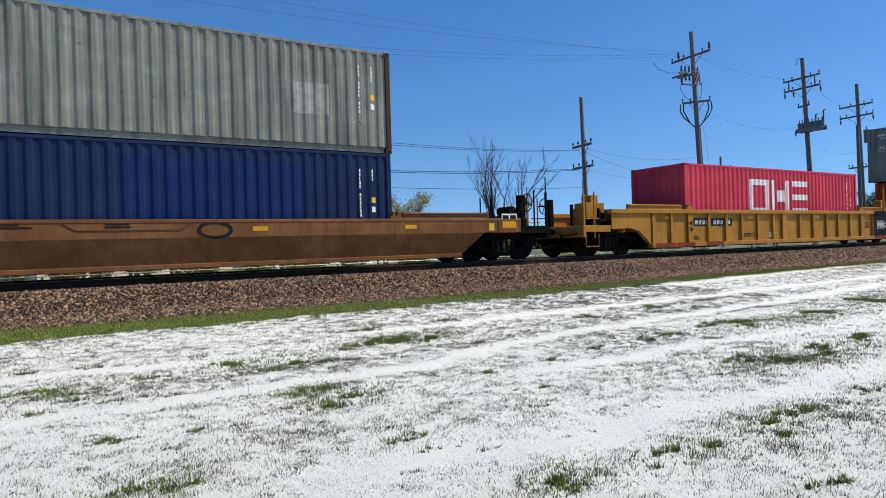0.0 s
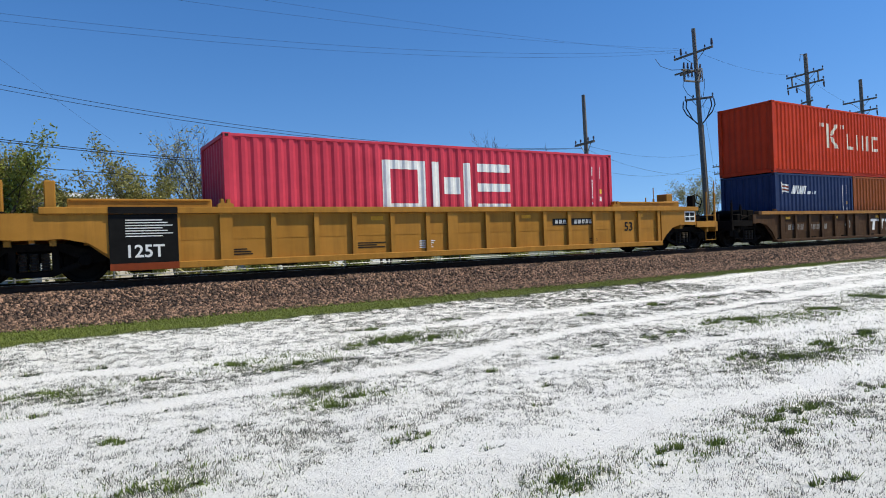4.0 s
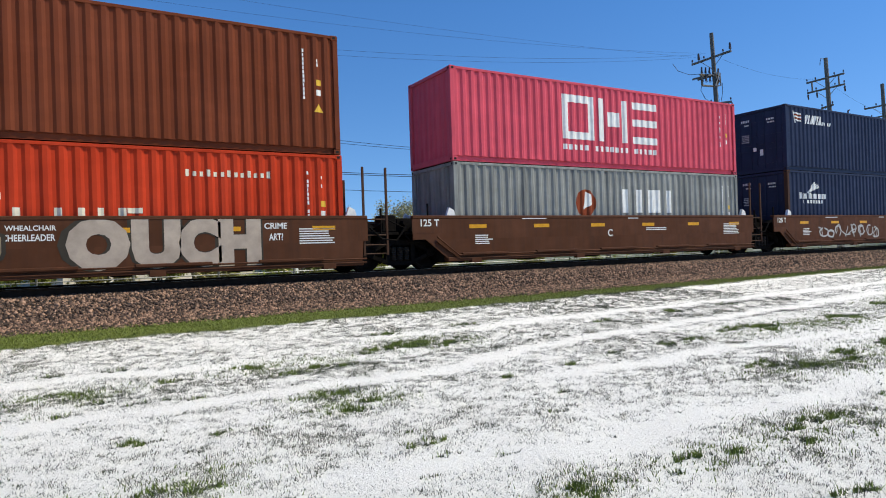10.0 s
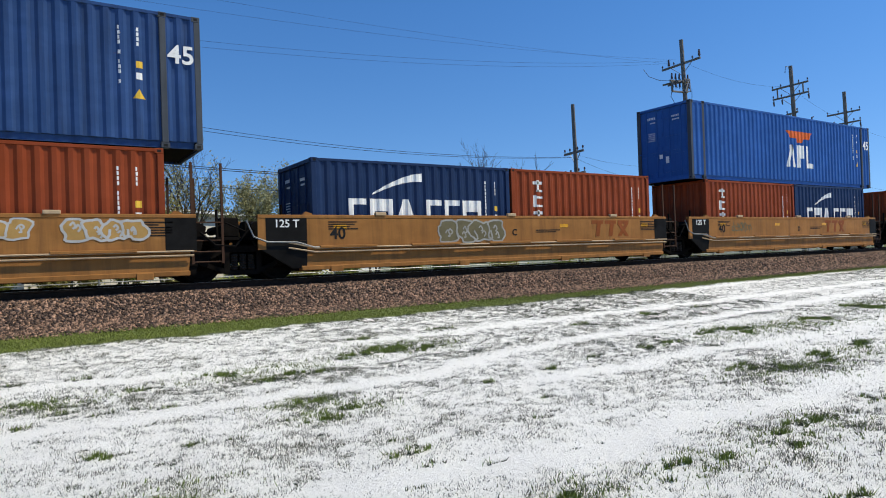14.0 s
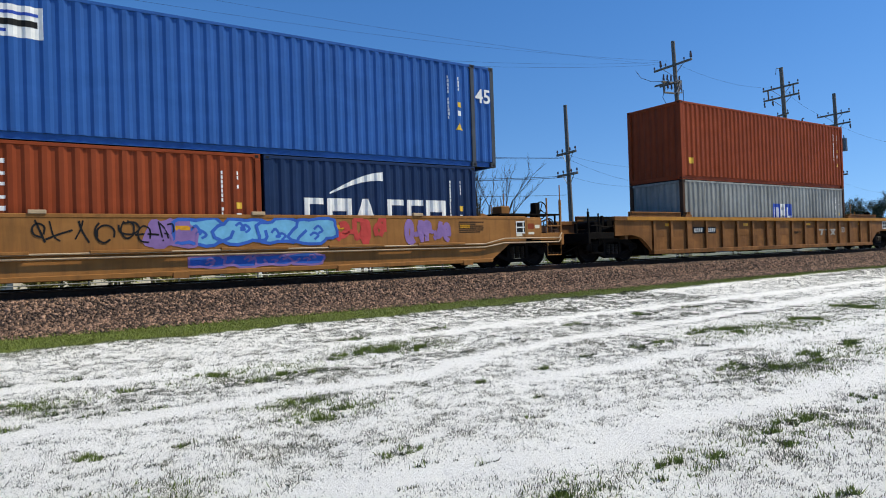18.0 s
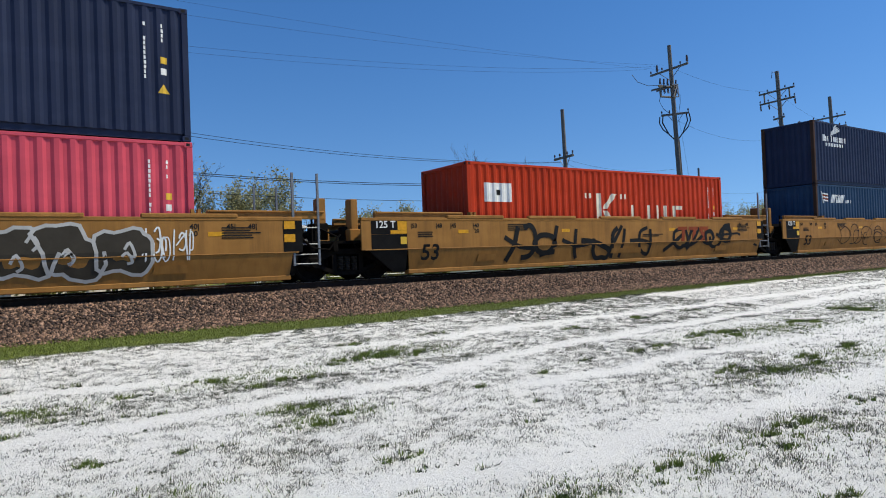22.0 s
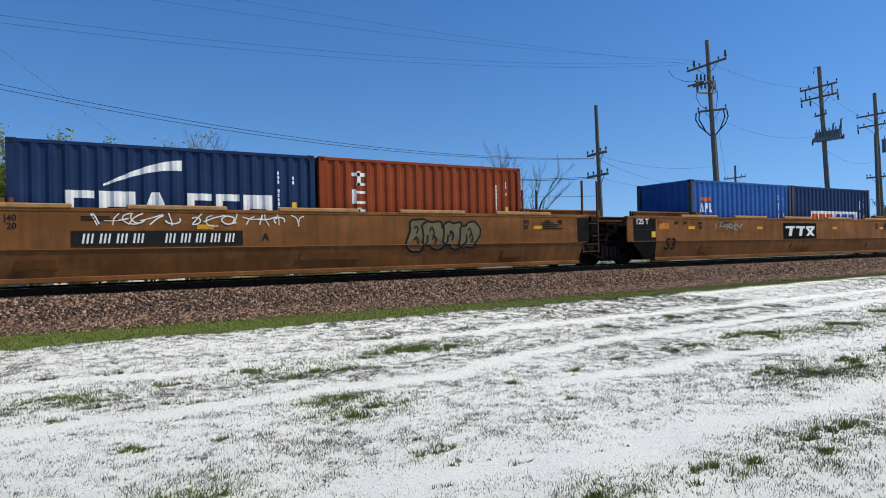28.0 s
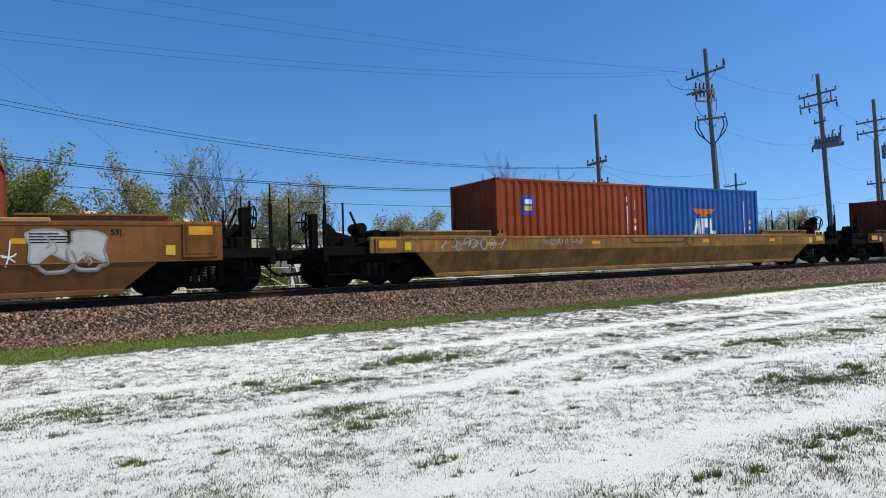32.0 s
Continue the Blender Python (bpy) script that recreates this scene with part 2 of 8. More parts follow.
def leaf_material(name, colour, thin=0.0):
    m, nt, b = nodes(name)
    geo = nt.nodes.new("ShaderNodeNewGeometry")
    c = mixer(nt, geo.outputs["Random Per Island"], tuple(v * 0.6 for v in colour), tuple(min(1, v * 1.5) for v in colour))
    nt.links.new(c, b.inputs["Base Color"])
    b.inputs["Roughness"].default_value = 0.6
    if thin:
        lit = nt.nodes.new("ShaderNodeBsdfTranslucent")
        nt.links.new(c, lit.inputs["Color"])
        both = nt.nodes.new("ShaderNodeMixShader")
        both.inputs[0].default_value = thin
        nt.links.new(b.outputs[0], both.inputs[1])
        nt.links.new(lit.outputs[0], both.inputs[2])
        nt.links.new(both.outputs[0], nt.nodes["Material Output"].inputs["Surface"])
    return m


MAT["leaf"] = leaf_material("young_leaves", (0.31, 0.285, 0.085), 0.4)
MAT["leaf_pale"] = leaf_material("budding_leaves", (0.36, 0.35, 0.18), 0.4)
MAT["leaf_green"] = leaf_material("fresh_leaves", (0.27, 0.295, 0.055), 0.4)
MAT["blade"] = leaf_material("grass_blades", (0.125, 0.175, 0.020))
MAT["clod"] = leaf_material("dark_turf_and_shade", (0.036, 0.048, 0.016))
# blade colour darkened to hold the shade among the blades too
MAT["blade_frost"] = leaf_material("shade_dark_grass_blades", (0.058, 0.064, 0.036))
MAT["verge"] = leaf_material("verge_blades", (0.165, 0.200, 0.028))
MAT["leaf_dark"] = leaf_material("evergreen_needles", (0.030, 0.052, 0.024))
MAT["far_wood"] = leaf_material("far_twigs", (0.12, 0.105, 0.075))


def stone_material():
    m, nt, b = nodes("ballast_stone")
    geo = nt.nodes.new("ShaderNodeNewGeometry")
    r = geo.outputs["Random Per Island"]
    n = noise_of(nt, 60, 4)
    sq = nt.nodes.new("ShaderNodeMath")
    sq.operation = "POWER"
    sq.inputs[1].default_value = 2.3
    nt.links.new(r, sq.inputs[0])
    c = mixer(nt, sq.outputs[0], (0.016, 0.009, 0.006), (0.44, 0.265, 0.175))
    c = mixer(nt, ramp(nt, n, 0.5, 0.75, 0, 0.3), c, (0.24, 0.14, 0.095))
    nt.links.new(c, b.inputs["Base Color"])
    b.inputs["Roughness"].default_value = 0.85
    return m


MAT["stone"] = stone_material()


def ground_material():
    """Thin snow on mown grass; bare grass by the ballast, gravel under the track and brush behind it."""
    m, nt, b = nodes("snowy_field")
    co = nt.nodes.new("ShaderNodeTexCoord")
    sep = nt.nodes.new("ShaderNodeSeparateXYZ")
    nt.links.new(co.outputs["Object"], sep.inputs[0])
    thin = nt.nodes.new("ShaderNodeAttribute")
    thin.attribute_name = "thin_snow"
    fine = noise_of(nt, 26, 9, 0.78, (1, 1.3, 1), seed=False)
    mid = noise_of(nt, 4.5, 7, 0.68, (0.8, 1.3, 1), seed=False)
    big = noise_of(nt, 0.5, 5, 0.6, (0.22, 1.25, 1), seed=False)
    grain = noise_of(nt, 130, 3, 0.6, seed=False)
    grass = mixer(nt, ramp(nt, fine, 0.3, 0.7), (0.030, 0.048, 0.009), (0.105, 0.155, 0.030))
    earth = mixer(nt, ramp(nt, fine, 0.35, 0.7), (0.045, 0.04, 0.024), (0.15, 0.14, 0.085))
    lumps = noise_of(nt, 14, 6, 0.62, (0.8, 1.1, 1), seed=False)
    lawn = nt.nodes.new("ShaderNodeAttribute")
    lawn.attribute_name = "lawn"
    snow = mixer(nt, ramp(nt, grain, 0.3, 0.7), (0.90, 0.885, 0.82), (0.97, 0.955, 0.89))
    snow = mixer(nt, ramp(nt, thin.outputs["Fac"], 0.2, 0.60, 0, 0.22), snow, mixer(nt, ramp(nt, fine, 0.36, 0.62), (0.30, 0.31, 0.22), (0.90, 0.89, 0.82)))

    def times(v, k, add):
        n = nt.nodes.new("ShaderNodeMath")
        n.operation = "MULTIPLY_ADD"
        nt.links.new(v, n.inputs[0])
        n.inputs[1].default_value = k
        if isinstance(add, bpy.types.NodeSocket):
            nt.links.new(add, n.inputs[2])
        else:
            n.inputs[2].default_value = add
        return n.outputs[0]
    depth = times(thin.outputs["Fac"], -0.22, times(fine, 0.60, times(mid, 0.40, 0.0)))
    cover = ramp(nt, depth, 0.285, 0.35)
    field = mixer(nt, cover, mixer(nt, 0.6, grass, earth), snow)
    wob = times(mid, 0.35, sep.outputs["Y"])
    turf = mixer(nt, ramp(nt, fine, 0.3, 0.7), (0.070, 0.095, 0.012), (0.170, 0.205, 0.032))
    field = mixer(nt, ramp(nt, times(fine, 0.7, times(mid, 0.5, lawn.outputs["Fac"])), 1.0, 1.16), field, turf)
    # gravel kept dark for the shade between stones and under the train
    gravel = mixer(nt, ramp(nt, fine, 0.3, 0.7), (0.022, 0.014, 0.010), (0.12, 0.075, 0.055))
    field = mixer(nt, ramp(nt, wob, 12.62, 12.74), field, gravel)
    back = mixer(nt, ramp(nt, big, 0.50, 0.60), mixer(nt, 0.4, grass, earth), mixer(nt, ramp(nt, fine, 0.3, 0.7), (0.16, 0.16, 0.10), (0.48, 0.47, 0.42)))
    field = mixer(nt, ramp(nt, sep.outputs["Y"], 18.6, 19.4), field, back)
    nt.links.new(field, b.inputs["Base Color"])
    b.inputs["Roughness"].default_value = 0.85
    bump(nt, b, times(lumps, 0.7, depth), 0.75, 0.06)
    return m


MAT["ground"] = ground_material()


# ---- mesh helpers ----
def mesh_of(name, verts, faces, mats=(), smooth=False, index=None):
    me = bpy.data.meshes.new(name)
    me.from_pydata([tuple(v) for v in verts], [], faces)
    for k in mats:
        me.materials.append(MAT[k])
    if index is not None:
        me.polygons.foreach_set("material_index", index)
    if smooth:
        me.polygons.foreach_set("use_smooth", [True] * len(me.polygons))
    me.update()
    return me


class Shape:
    """Collects boxes, prisms, rods and lathes into one mesh."""

    def __init__(self):
        self.v, self.f, self.i, self.ends = [], [], [], []

    def add(self, verts, faces, k=0):
        n = len(self.v)
        self.v += [tuple(p) for p in verts]
        self.f += [tuple(n + j for j in q) for q in faces]
        self.i += [k] * len(faces)
        self.ends.append((len(self.v), len(self.f)))
        return self

    def box(self, x0, x1, y0, y1, z0, z1, k=0, bev=0.0):
        if bev <= 0:
            v = [(x, y, z) for x in (x0, x1) for y in (y0, y1) for z in (z0, z1)]
            return self.add(v, [(0, 1, 3, 2), (4, 6, 7, 5), (0, 4, 5, 1), (2, 3, 7, 6), (0, 2, 6, 4), (1, 5, 7, 3)], k)
        b = min(bev, (x1 - x0) * 0.45, (y1 - y0) * 0.45, (z1 - z0) * 0.45)
        ring = lambda x, e: [(x, y0 + e, z0 + b + e * 0), (x, y0 + e, z1 - b), (x, y0 + b + e, z1 - e), (x, y1 - b - e, z1 - e), (x, y1 - e, z1 - b), (x, y1 - e, z0 + b), (x, y1 - b - e, z0 + e), (x, y0 + b + e, z0 + e)]
        return self.loft([ring(x0, b * 0.8), ring(x0 + b, 0), ring(x1 - b, 0), ring(x1, b * 0.8)], k)

    def loft(self, rings, k=0, caps=True):
        n = len(rings[0])
        v = [p for r in rings for p in r]
        f = [(a * n + j, a * n + (j + 1) % n, (a + 1) * n + (j + 1) % n, (a + 1) * n + j) for a in range(len(rings) - 1) for j in range(n)]
        if caps:
            f += [tuple(reversed(range(n))), tuple(range(len(v) - n, len(v)))]
        return self.add(v, f, k)

    def prism_x(self, profile, x0, x1, k=0):
        return self.loft([[(x, y, z) for y, z in profile] for x in (x0, x1)], k)

    def prism_y(self, profile, y0, y1, k=0):
        return self.loft([[(x, y, z) for x, z in profile] for y in (y0, y1)], k)

    def rod(self, a, b, r0, r1=None, n=6, k=0):
        a, b = Vector(a), Vector(b)
        q = (b - a).to_track_quat("Z", "Y")
        r1 = r0 if r1 is None else r1
        ring = lambda c, r: [tuple(c + q @ Vector((r * math.cos(t), r * math.sin(t), 0))) for t in (2 * math.pi * j / n for j in range(n))]
        return self.loft([ring(a, r0), ring(b, r1)], k)

    def pipe(self, pts, r, n=6, k=0):
        """One bent tube through points."""
        P = [Vector(p) for p in pts]
        rings = []
        for j, p in enumerate(P):
            d = (P[min(j + 1, len(P) - 1)] - P[max(j - 1, 0)])
            d = d if d.length > 1e-6 else P[1] - P[0]
            side = d.cross(Vector((0.31, 0.17, 0.93)) if abs(d.normalized().z) < 0.9 else Vector((1, 0.2, 0))).normalized()
            up = side.cross(d).normalized()
            rings.append([tuple(p + side * (r * math.cos(t)) + up * (r * math.sin(t))) for t in (2 * math.pi * q / n for q in range(n))])
        return self.loft(rings, k)

    def lathe_y(self, profile, cx, cz, n=20, k=0):
        """Turned round an axis along y: profile of (radius, y)."""
        rings = [[(cx + r * math.cos(t), y, cz + r * math.sin(t)) for t in (2 * math.pi * j / n for j in range(n))] for r, y in profile]
        return self.loft(rings, k)

    def pieces(self):
        """Each piece that was added, as a shape of its own."""
        v0 = f0 = 0
        for v1, f1 in self.ends:
            one = Shape()
            one.v = self.v[v0:v1]
            one.f = [tuple(j - v0 for j in q) for q in self.f[f0:f1]]
            one.i = self.i[f0:f1]
            yield one
            v0, f0 = v1, f1

    def mesh(self, name, *mats, smooth=False):
        return mesh_of(name, self.v, self.f, mats, smooth, self.i)


def part(name, me, parent, label="", at=None):
    ob = new(name, me)
    ob.parent = parent
    if at is not None:
        ob.matrix_basis = at
    if label:
        ob["label"] = label
    return ob


def thing(name, label, category, m=None, group="", kind=""):
    ob = new(name)
    ob.empty_display_size = 0.2
    if m is not None:
        ob.matrix_world = m
    return tagged(ob, label, category, group, kind)


CACHE = {}


def cached(key, make):
    if key not in CACHE:
        CACHE[key] = make()
    return CACHE[key]


def words(text, size, mat, depth=0.004, shear=0.0):
    """Letters of the built-in font as a mesh in the x-z plane that faces -y, centred."""
    def make():
        cu = bpy.data.curves.new("words", "FONT")
        cu.body, cu.size, cu.extrude, cu.align_x, cu.align_y, cu.shear = text, size, depth / 2, "CENTER", "CENTER", shear
        cu.resolution_u = 3
        cu.offset = size * 0.018
        tmp = bpy.data.objects.new("words", cu)
        scene.collection.objects.link(tmp)
        me = bpy.data.meshes.new_from_object(tmp.evaluated_get(bpy.context.evaluated_depsgraph_get()))
        bpy.data.objects.remove(tmp)
        bpy.data.curves.remove(cu)
        me.transform(pose(0, 0, 0, 90))
        me.materials.clear()
        me.materials.append(MAT[mat])
        return me
    return cached(("words", text, size, mat, shear), make)


# ---- containers ----
WIDE = 2.438
PITCH, DEEP = 0.279, 0.038


def wave(x):
    """Depth of the pressed side panel under the outer face, along the side."""
    u = (x / PITCH) % 1.0
    if u < 0.30:
        return 0.0
    if u < 0.53:
        return DEEP * (u - 0.30) / 0.23
    if u < 0.77:
        return DEEP
    return DEEP * (1 - (u - 0.77) / 0.23)


def wave_breaks(x0, x1):
    xs = {x0, x1}
    k = math.floor(x0 / PITCH)
    while k * PITCH < x1:
        for u in (0, 0.30, 0.53, 0.77):
            x = (k + u) * PITCH
            if x0 < x < x1:
                xs.add(x)
        k += 1
    return sorted(xs)


def pressed(x0, x1, z0, z1, face):
    """A pressed panel from x0 to x1; face(x, z, depth) gives the point."""
    xs = wave_breaks(x0, x1)
    sh = Shape()
    v = [face(x, z, wave(x)) for x in xs for z in (z0, z1)] + [face(x, z, wave(x) + 0.006) for x in xs for z in (z0, z1)]
    n = len(xs) * 2
    f = []
    for a in range(len(xs) - 1):
        f.append((2 * a, 2 * a + 2, 2 * a + 3, 2 * a + 1))
        f.append((n + 2 * a, n + 2 * a + 1, n + 2 * a + 3, n + 2 * a + 2))
    return sh.add(v, f)


def paint(sh, poly, k=0, lift=0.004):
    """Paint on the near pressed side: a convex outline in x, z (x along the side from its left end), laid on the waves."""
    lo_x, hi_x = min(p[0] for p in poly), max(p[0] for p in poly)
    xs = sorted({p[0] for p in poly} | {x + 0.13 for x in wave_breaks(lo_x - 0.13, hi_x - 0.13)})
    xs = [x for j, x in enumerate(xs) if j == 0 or x - xs[j - 1] > 1e-6]
    spans = []
    for x in xs:
        zs = []
        for (xa, za), (xb, zb) in zip(poly, poly[1:] + poly[:1]):
            if abs(xa - xb) < 1e-9:
                if abs(x - xa) < 1e-9:
                    zs += [za, zb]
            elif min(xa, xb) - 1e-9 <= x <= max(xa, xb) + 1e-9:
                zs.append(za + (zb - za) * (x - xa) / (xb - xa))
        spans.append((min(zs), max(zs)))
    v, f = [], []
    for x, (lo, hi) in zip(xs, spans):
        y = 0.006 + wave(x - 0.13) - lift
        v += [(x, y, lo), (x, y, hi)]
    for a in range(len(xs) - 1):
        f.append((2 * a, 2 * a + 2, 2 * a + 3, 2 * a + 1))
    return sh.add(v, f, k)


def quad(x0, x1, z0, z1, slant=0.0):
    return [(x0, z0), (x1, z0), (x1 + slant, z1), (x0 + slant, z1)]


def bars_text(sh, x, z0, z1, n, down=True, size=0.10, k=0, seed=1):
    """A code too small to read: a row of short bars."""
    rnd = random.Random(seed)
    z = z1
    for j in range(n):
        if rnd.random() < 0.9:
            paint(sh, quad(x, x + size * rnd.uniform(0.35, 0.6), z - size, z), k)
        z -= size * 1.3
    return sh


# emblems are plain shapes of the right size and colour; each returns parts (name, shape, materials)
def emblem_ring_bars(x, z, h, sub=True):
    """Square ring, three upright bars, and three stripes, in white."""
    sh, w, s = Shape(), h * 0.93, h * 0.17
    for a in ((x, x + s, z, z + h), (x + w - s, x + w, z, z + h), (x + s, x + w - s, z + h - s, z + h), (x + s, x + w - s, z, z + s)):
        paint(sh, quad(*a))
    x2 = x + w * 1.17
    paint(sh, quad(x2, x2 + s, z, z + h))
    paint(sh, quad(x2 + w - s, x2 + w, z, z + h))
    paint(sh, quad(x2 + s * 1.6, x2 + w - s * 1.6, z + h * 0.36, z + h * 0.70))
    x3 = x2 + w * 1.17
    for zz in (0, h * 0.42, h - s):
        paint(sh, quad(x3, x3 + w * 0.92, z + zz, z + zz + s))
    out = [("emblem", sh, ["white"])]
    if sub:
        t = Shape()
        for j in range(19):
            if j not in (5, 13):
                paint(t, quad(x + j * w * 0.172, x + j * w * 0.172 + w * 0.11, z - h * 0.24, z - h * 0.12))
        out.append(("lettering", t, ["white"]))
    return out


def small_row(x0, x1, z, h, n, mat="white"):
    """A line of small writing as plain bars."""
    sh, w = Shape(), (x1 - x0) / n
    for j in range(n):
        paint(sh, quad(x0 + j * w, x0 + j * w + w * 0.5, z, z + h * (0.7 if j % 3 else 1.0)), 0, 0.009)
    return [("lettering", sh, [mat])]


def emblem_k(x, z, h):
    """A tall cream bar with two wedges, small squares beside it, then four lower blocks."""
    sh = Shape()
    s = h * 0.22
    paint(sh, quad(x, x + s, z, z + h))
    paint(sh, [(x + s * 1.2, z + h * 0.52), (x + h * 0.72, z + h), (x + h * 0.98, z + h), (x + s * 2.2, z + h * 0.52)])
    paint(sh, [(x + s * 1.2, z + h * 0.46), (x + s * 2.2, z + h * 0.46), (x + h, z), (x + h * 0.66, z)])
    for q in (-0.5, -0.32, 1.12, 1.30):
        paint(sh, quad(x + q * h, x + q * h + h * 0.11, z + h * 0.84, z + h * 1.0))
    hh = h * 0.66
    for q, w, foot in ((1.62, 0.22, 0.55), (2.42, 0.24, 0.0), (2.90, 0.22, 0.60), (3.75, 0.26, 0.55)):
        xx = x + h * q
        paint(sh, quad(xx, xx + w * hh, z, z + hh))
        if foot:
            paint(sh, quad(xx + w * hh + 0.02, xx + (w + foot) * hh, z, z + hh * (0.2 if q < 2 or q > 3.5 else 1.0)) if q != 2.90 else quad(xx + 0.62 * hh, xx + 0.82 * hh, z, z + hh))
            if q > 3.5:
                paint(sh, quad(xx + w * hh + 0.02, xx + (w + foot) * hh, z + hh * 0.8, z + hh))
    return [("emblem", sh, ["cream"])]


def emblem_flag(x, z, h, words_h):
    """A striped flag and a slanting row of white blocks."""
    sh = Shape()
    for j in range(5):
        zz = z + h * (0.16 * j + 0.1)
        paint(sh, [(x + h * 0.05, zz + 0.1 * h), (x + h * 1.2, zz), (x + h * 1.2, zz + h * 0.14), (x + h * 0.05, zz + 0.24 * h)], 0 if j % 2 == 0 else 1)
    paint(sh, [(x + 0.1 * h, z - h * 0.05), (x + 0.2 * h, z - h * 0.05), (x, z + h * 1.1), (x - 0.1 * h, z + h * 1.1)])
    t = Shape()
    xx = x + h * 1.7
    for j in range(3):
        paint(t, quad(xx, xx + words_h * 0.36, z, z + words_h, 0.12))
        paint(t, quad(xx + words_h * 0.48, xx + words_h * 0.88, z, z + words_h, 0.12))
        xx += words_h * 1.1
    for j in range(4):
        paint(t, quad(xx + 0.05, xx + 0.13, z, z + words_h * 0.38, 0.03))
        xx += 0.18
    return [("flag_emblem", sh, ["white", "oxide"]), ("lettering", t, ["white"])]


def emblem_wing(x, z, h, tail=0.0, top=2.896):
    """A feathered wing over two rows of white blocks."""
    sh = Shape()
    for j in range(6):
        q = j / 5
        x0, z0 = x + h * (0.75 + 0.16 * j), z + h * (0.52 + 0.05 * j)
        paint(sh, [(x0, z0), (x0 + h * 0.12, z0 - h * 0.03), (x0 + h * (0.75 - 0.06 * j), z0 + h * (0.62 - 0.1 * j)), (x0 + h * (0.62 - 0.06 * j), z0 + h * (0.6 - 0.1 * j))])
    t = Shape()
    for j in range(12):
        if j != 3:
            paint(t, quad(x + j * h * 0.215, x + j * h * 0.215 + h * 0.15, z + h * 0.18, z + h * (0.52 if j in (0, 4) else 0.46)))
    for j in range(12):
        if j != 1:
            paint(t, quad(x + h * 0.3 + j * h * 0.16, x + h * 0.3 + j * h * 0.16 + h * 0.1, z - h * 0.08, z + h * 0.10))
    if tail:
        paint(t, quad(tail - 1.9, tail - 0.15, top - 0.34, top - 0.20))
        paint(t, quad(tail - 1.9, tail - 1.25, top - 0.56, top - 0.47))
    return [("wing_emblem", sh, ["white"]), ("lettering", t, ["white"])]


def emblem_swoosh(x, z, h, panel=False):
    """A white arc over two groups of three heavy blocks."""
    sh = Shape()
    h *= 0.86
    arc = [(x + h * (1.15 + 2.6 * q), z + h * (1.22 + 0.98 * math.sin(q * 1.45))) for q in (0, .2, .4, .6, .8, 1)]
    for j, ((xa, za), (xb, zb)) in enumerate(zip(arc, arc[1:])):
        ta, tb = 0.05 + 0.065 * j, 0.05 + 0.065 * (j + 1)
        paint(sh, [(xa, za - ta * h), (xb, zb - tb * h), (xb, zb + 0.02 * h), (xa, za + 0.02 * h)])
    t = Shape()
    xx = x
    for j, w in enumerate((0.88, 1.15, 1.05, 0.88, 0.88, 1.15)):
        w, s, kk = w * h, h * 0.26, 0 if not panel or j > 2 else 1
        if w < h:
            paint(t, quad(xx, xx + s, z, z + h), kk)
            paint(t, quad(xx + s, xx + w, z + h - s, z + h), kk)
            paint(t, quad(xx + s, xx + w, z, z + s), kk)
        elif j == 2:
            paint(t, [(xx, z), (xx + w, z), (xx + w * 0.62, z + h), (xx + w * 0.38, z + h)], kk)
        else:
            paint(t, quad(xx, xx + s, z, z + h), kk)
            paint(t, quad(xx + w - s, xx + w, z, z + h), kk)
            paint(t, quad(xx + s, xx + w - s, z + h * 0.45, z + h), kk)
        xx += w + h * (0.55 if j == 2 else 0.14)
    return [("arc_emblem", sh, ["white"]), ("emblem", t, ["white", "orange_red"])]


def emblem_tower(x, z, h, count=3, width=0.36):
    """White shapes one under another: a bar with feet, over and over."""
    sh = Shape()
    step = h / count
    for j in range(count):
        z0, w, g = z + h - (j + 1) * step, width * step * 2.2, step * 0.16
        paint(sh, quad(x + w * (0.36 if j % 2 == 0 else 0.0), x + w * (0.64 if j % 2 == 0 else 0.3), z0 + g, z0 + step * 0.94))
        paint(sh, quad(x + w * (0.0 if j % 2 == 0 else 0.3), x + w, z0 + step * (0.66 if j % 2 == 0 else 0.72), z0 + step * 0.86))
        paint(sh, quad(x + w * 0.3, x + w, z0 + g, z0 + step * 0.30))
    return [("emblem", sh, ["white"])]


def emblem_panel(x, z, w, h, ground, marks):
    """A coloured panel with lighter marks on it: (u0, u1, v0, v1, material index)."""
    sh, t = Shape(), Shape()
    paint(sh, quad(x, x + w, z, z + h))
    for u0, u1, v0, v1, k in marks:
        paint(t, quad(x + u0 * w, x + u1 * w, z + v0 * h, z + v1 * h), k, 0.008)
    return [("emblem_panel", sh, [ground]), ("emblem", t, ["white", "sign_yellow", "logo_blue", "black", "orange_red"])]


def emblem_mol(x, z, h):
    return emblem_panel(x, z, h * 2.05, h, "logo_blue", [(0.36, 0.64, 0, 1, 0), (0.06, 0.11, 0.2, 0.8, 0), (0.16, 0.21, 0.2, 0.8, 0), (0.26, 0.31, 0.2, 0.8, 0), (0.44, 0.56, 0.2, 0.34, 2), (0.44, 0.56, 0.66, 0.8, 2), (0.70, 0.75, 0.2, 0.8, 0), (0.75, 0.92, 0.2, 0.33, 0)])


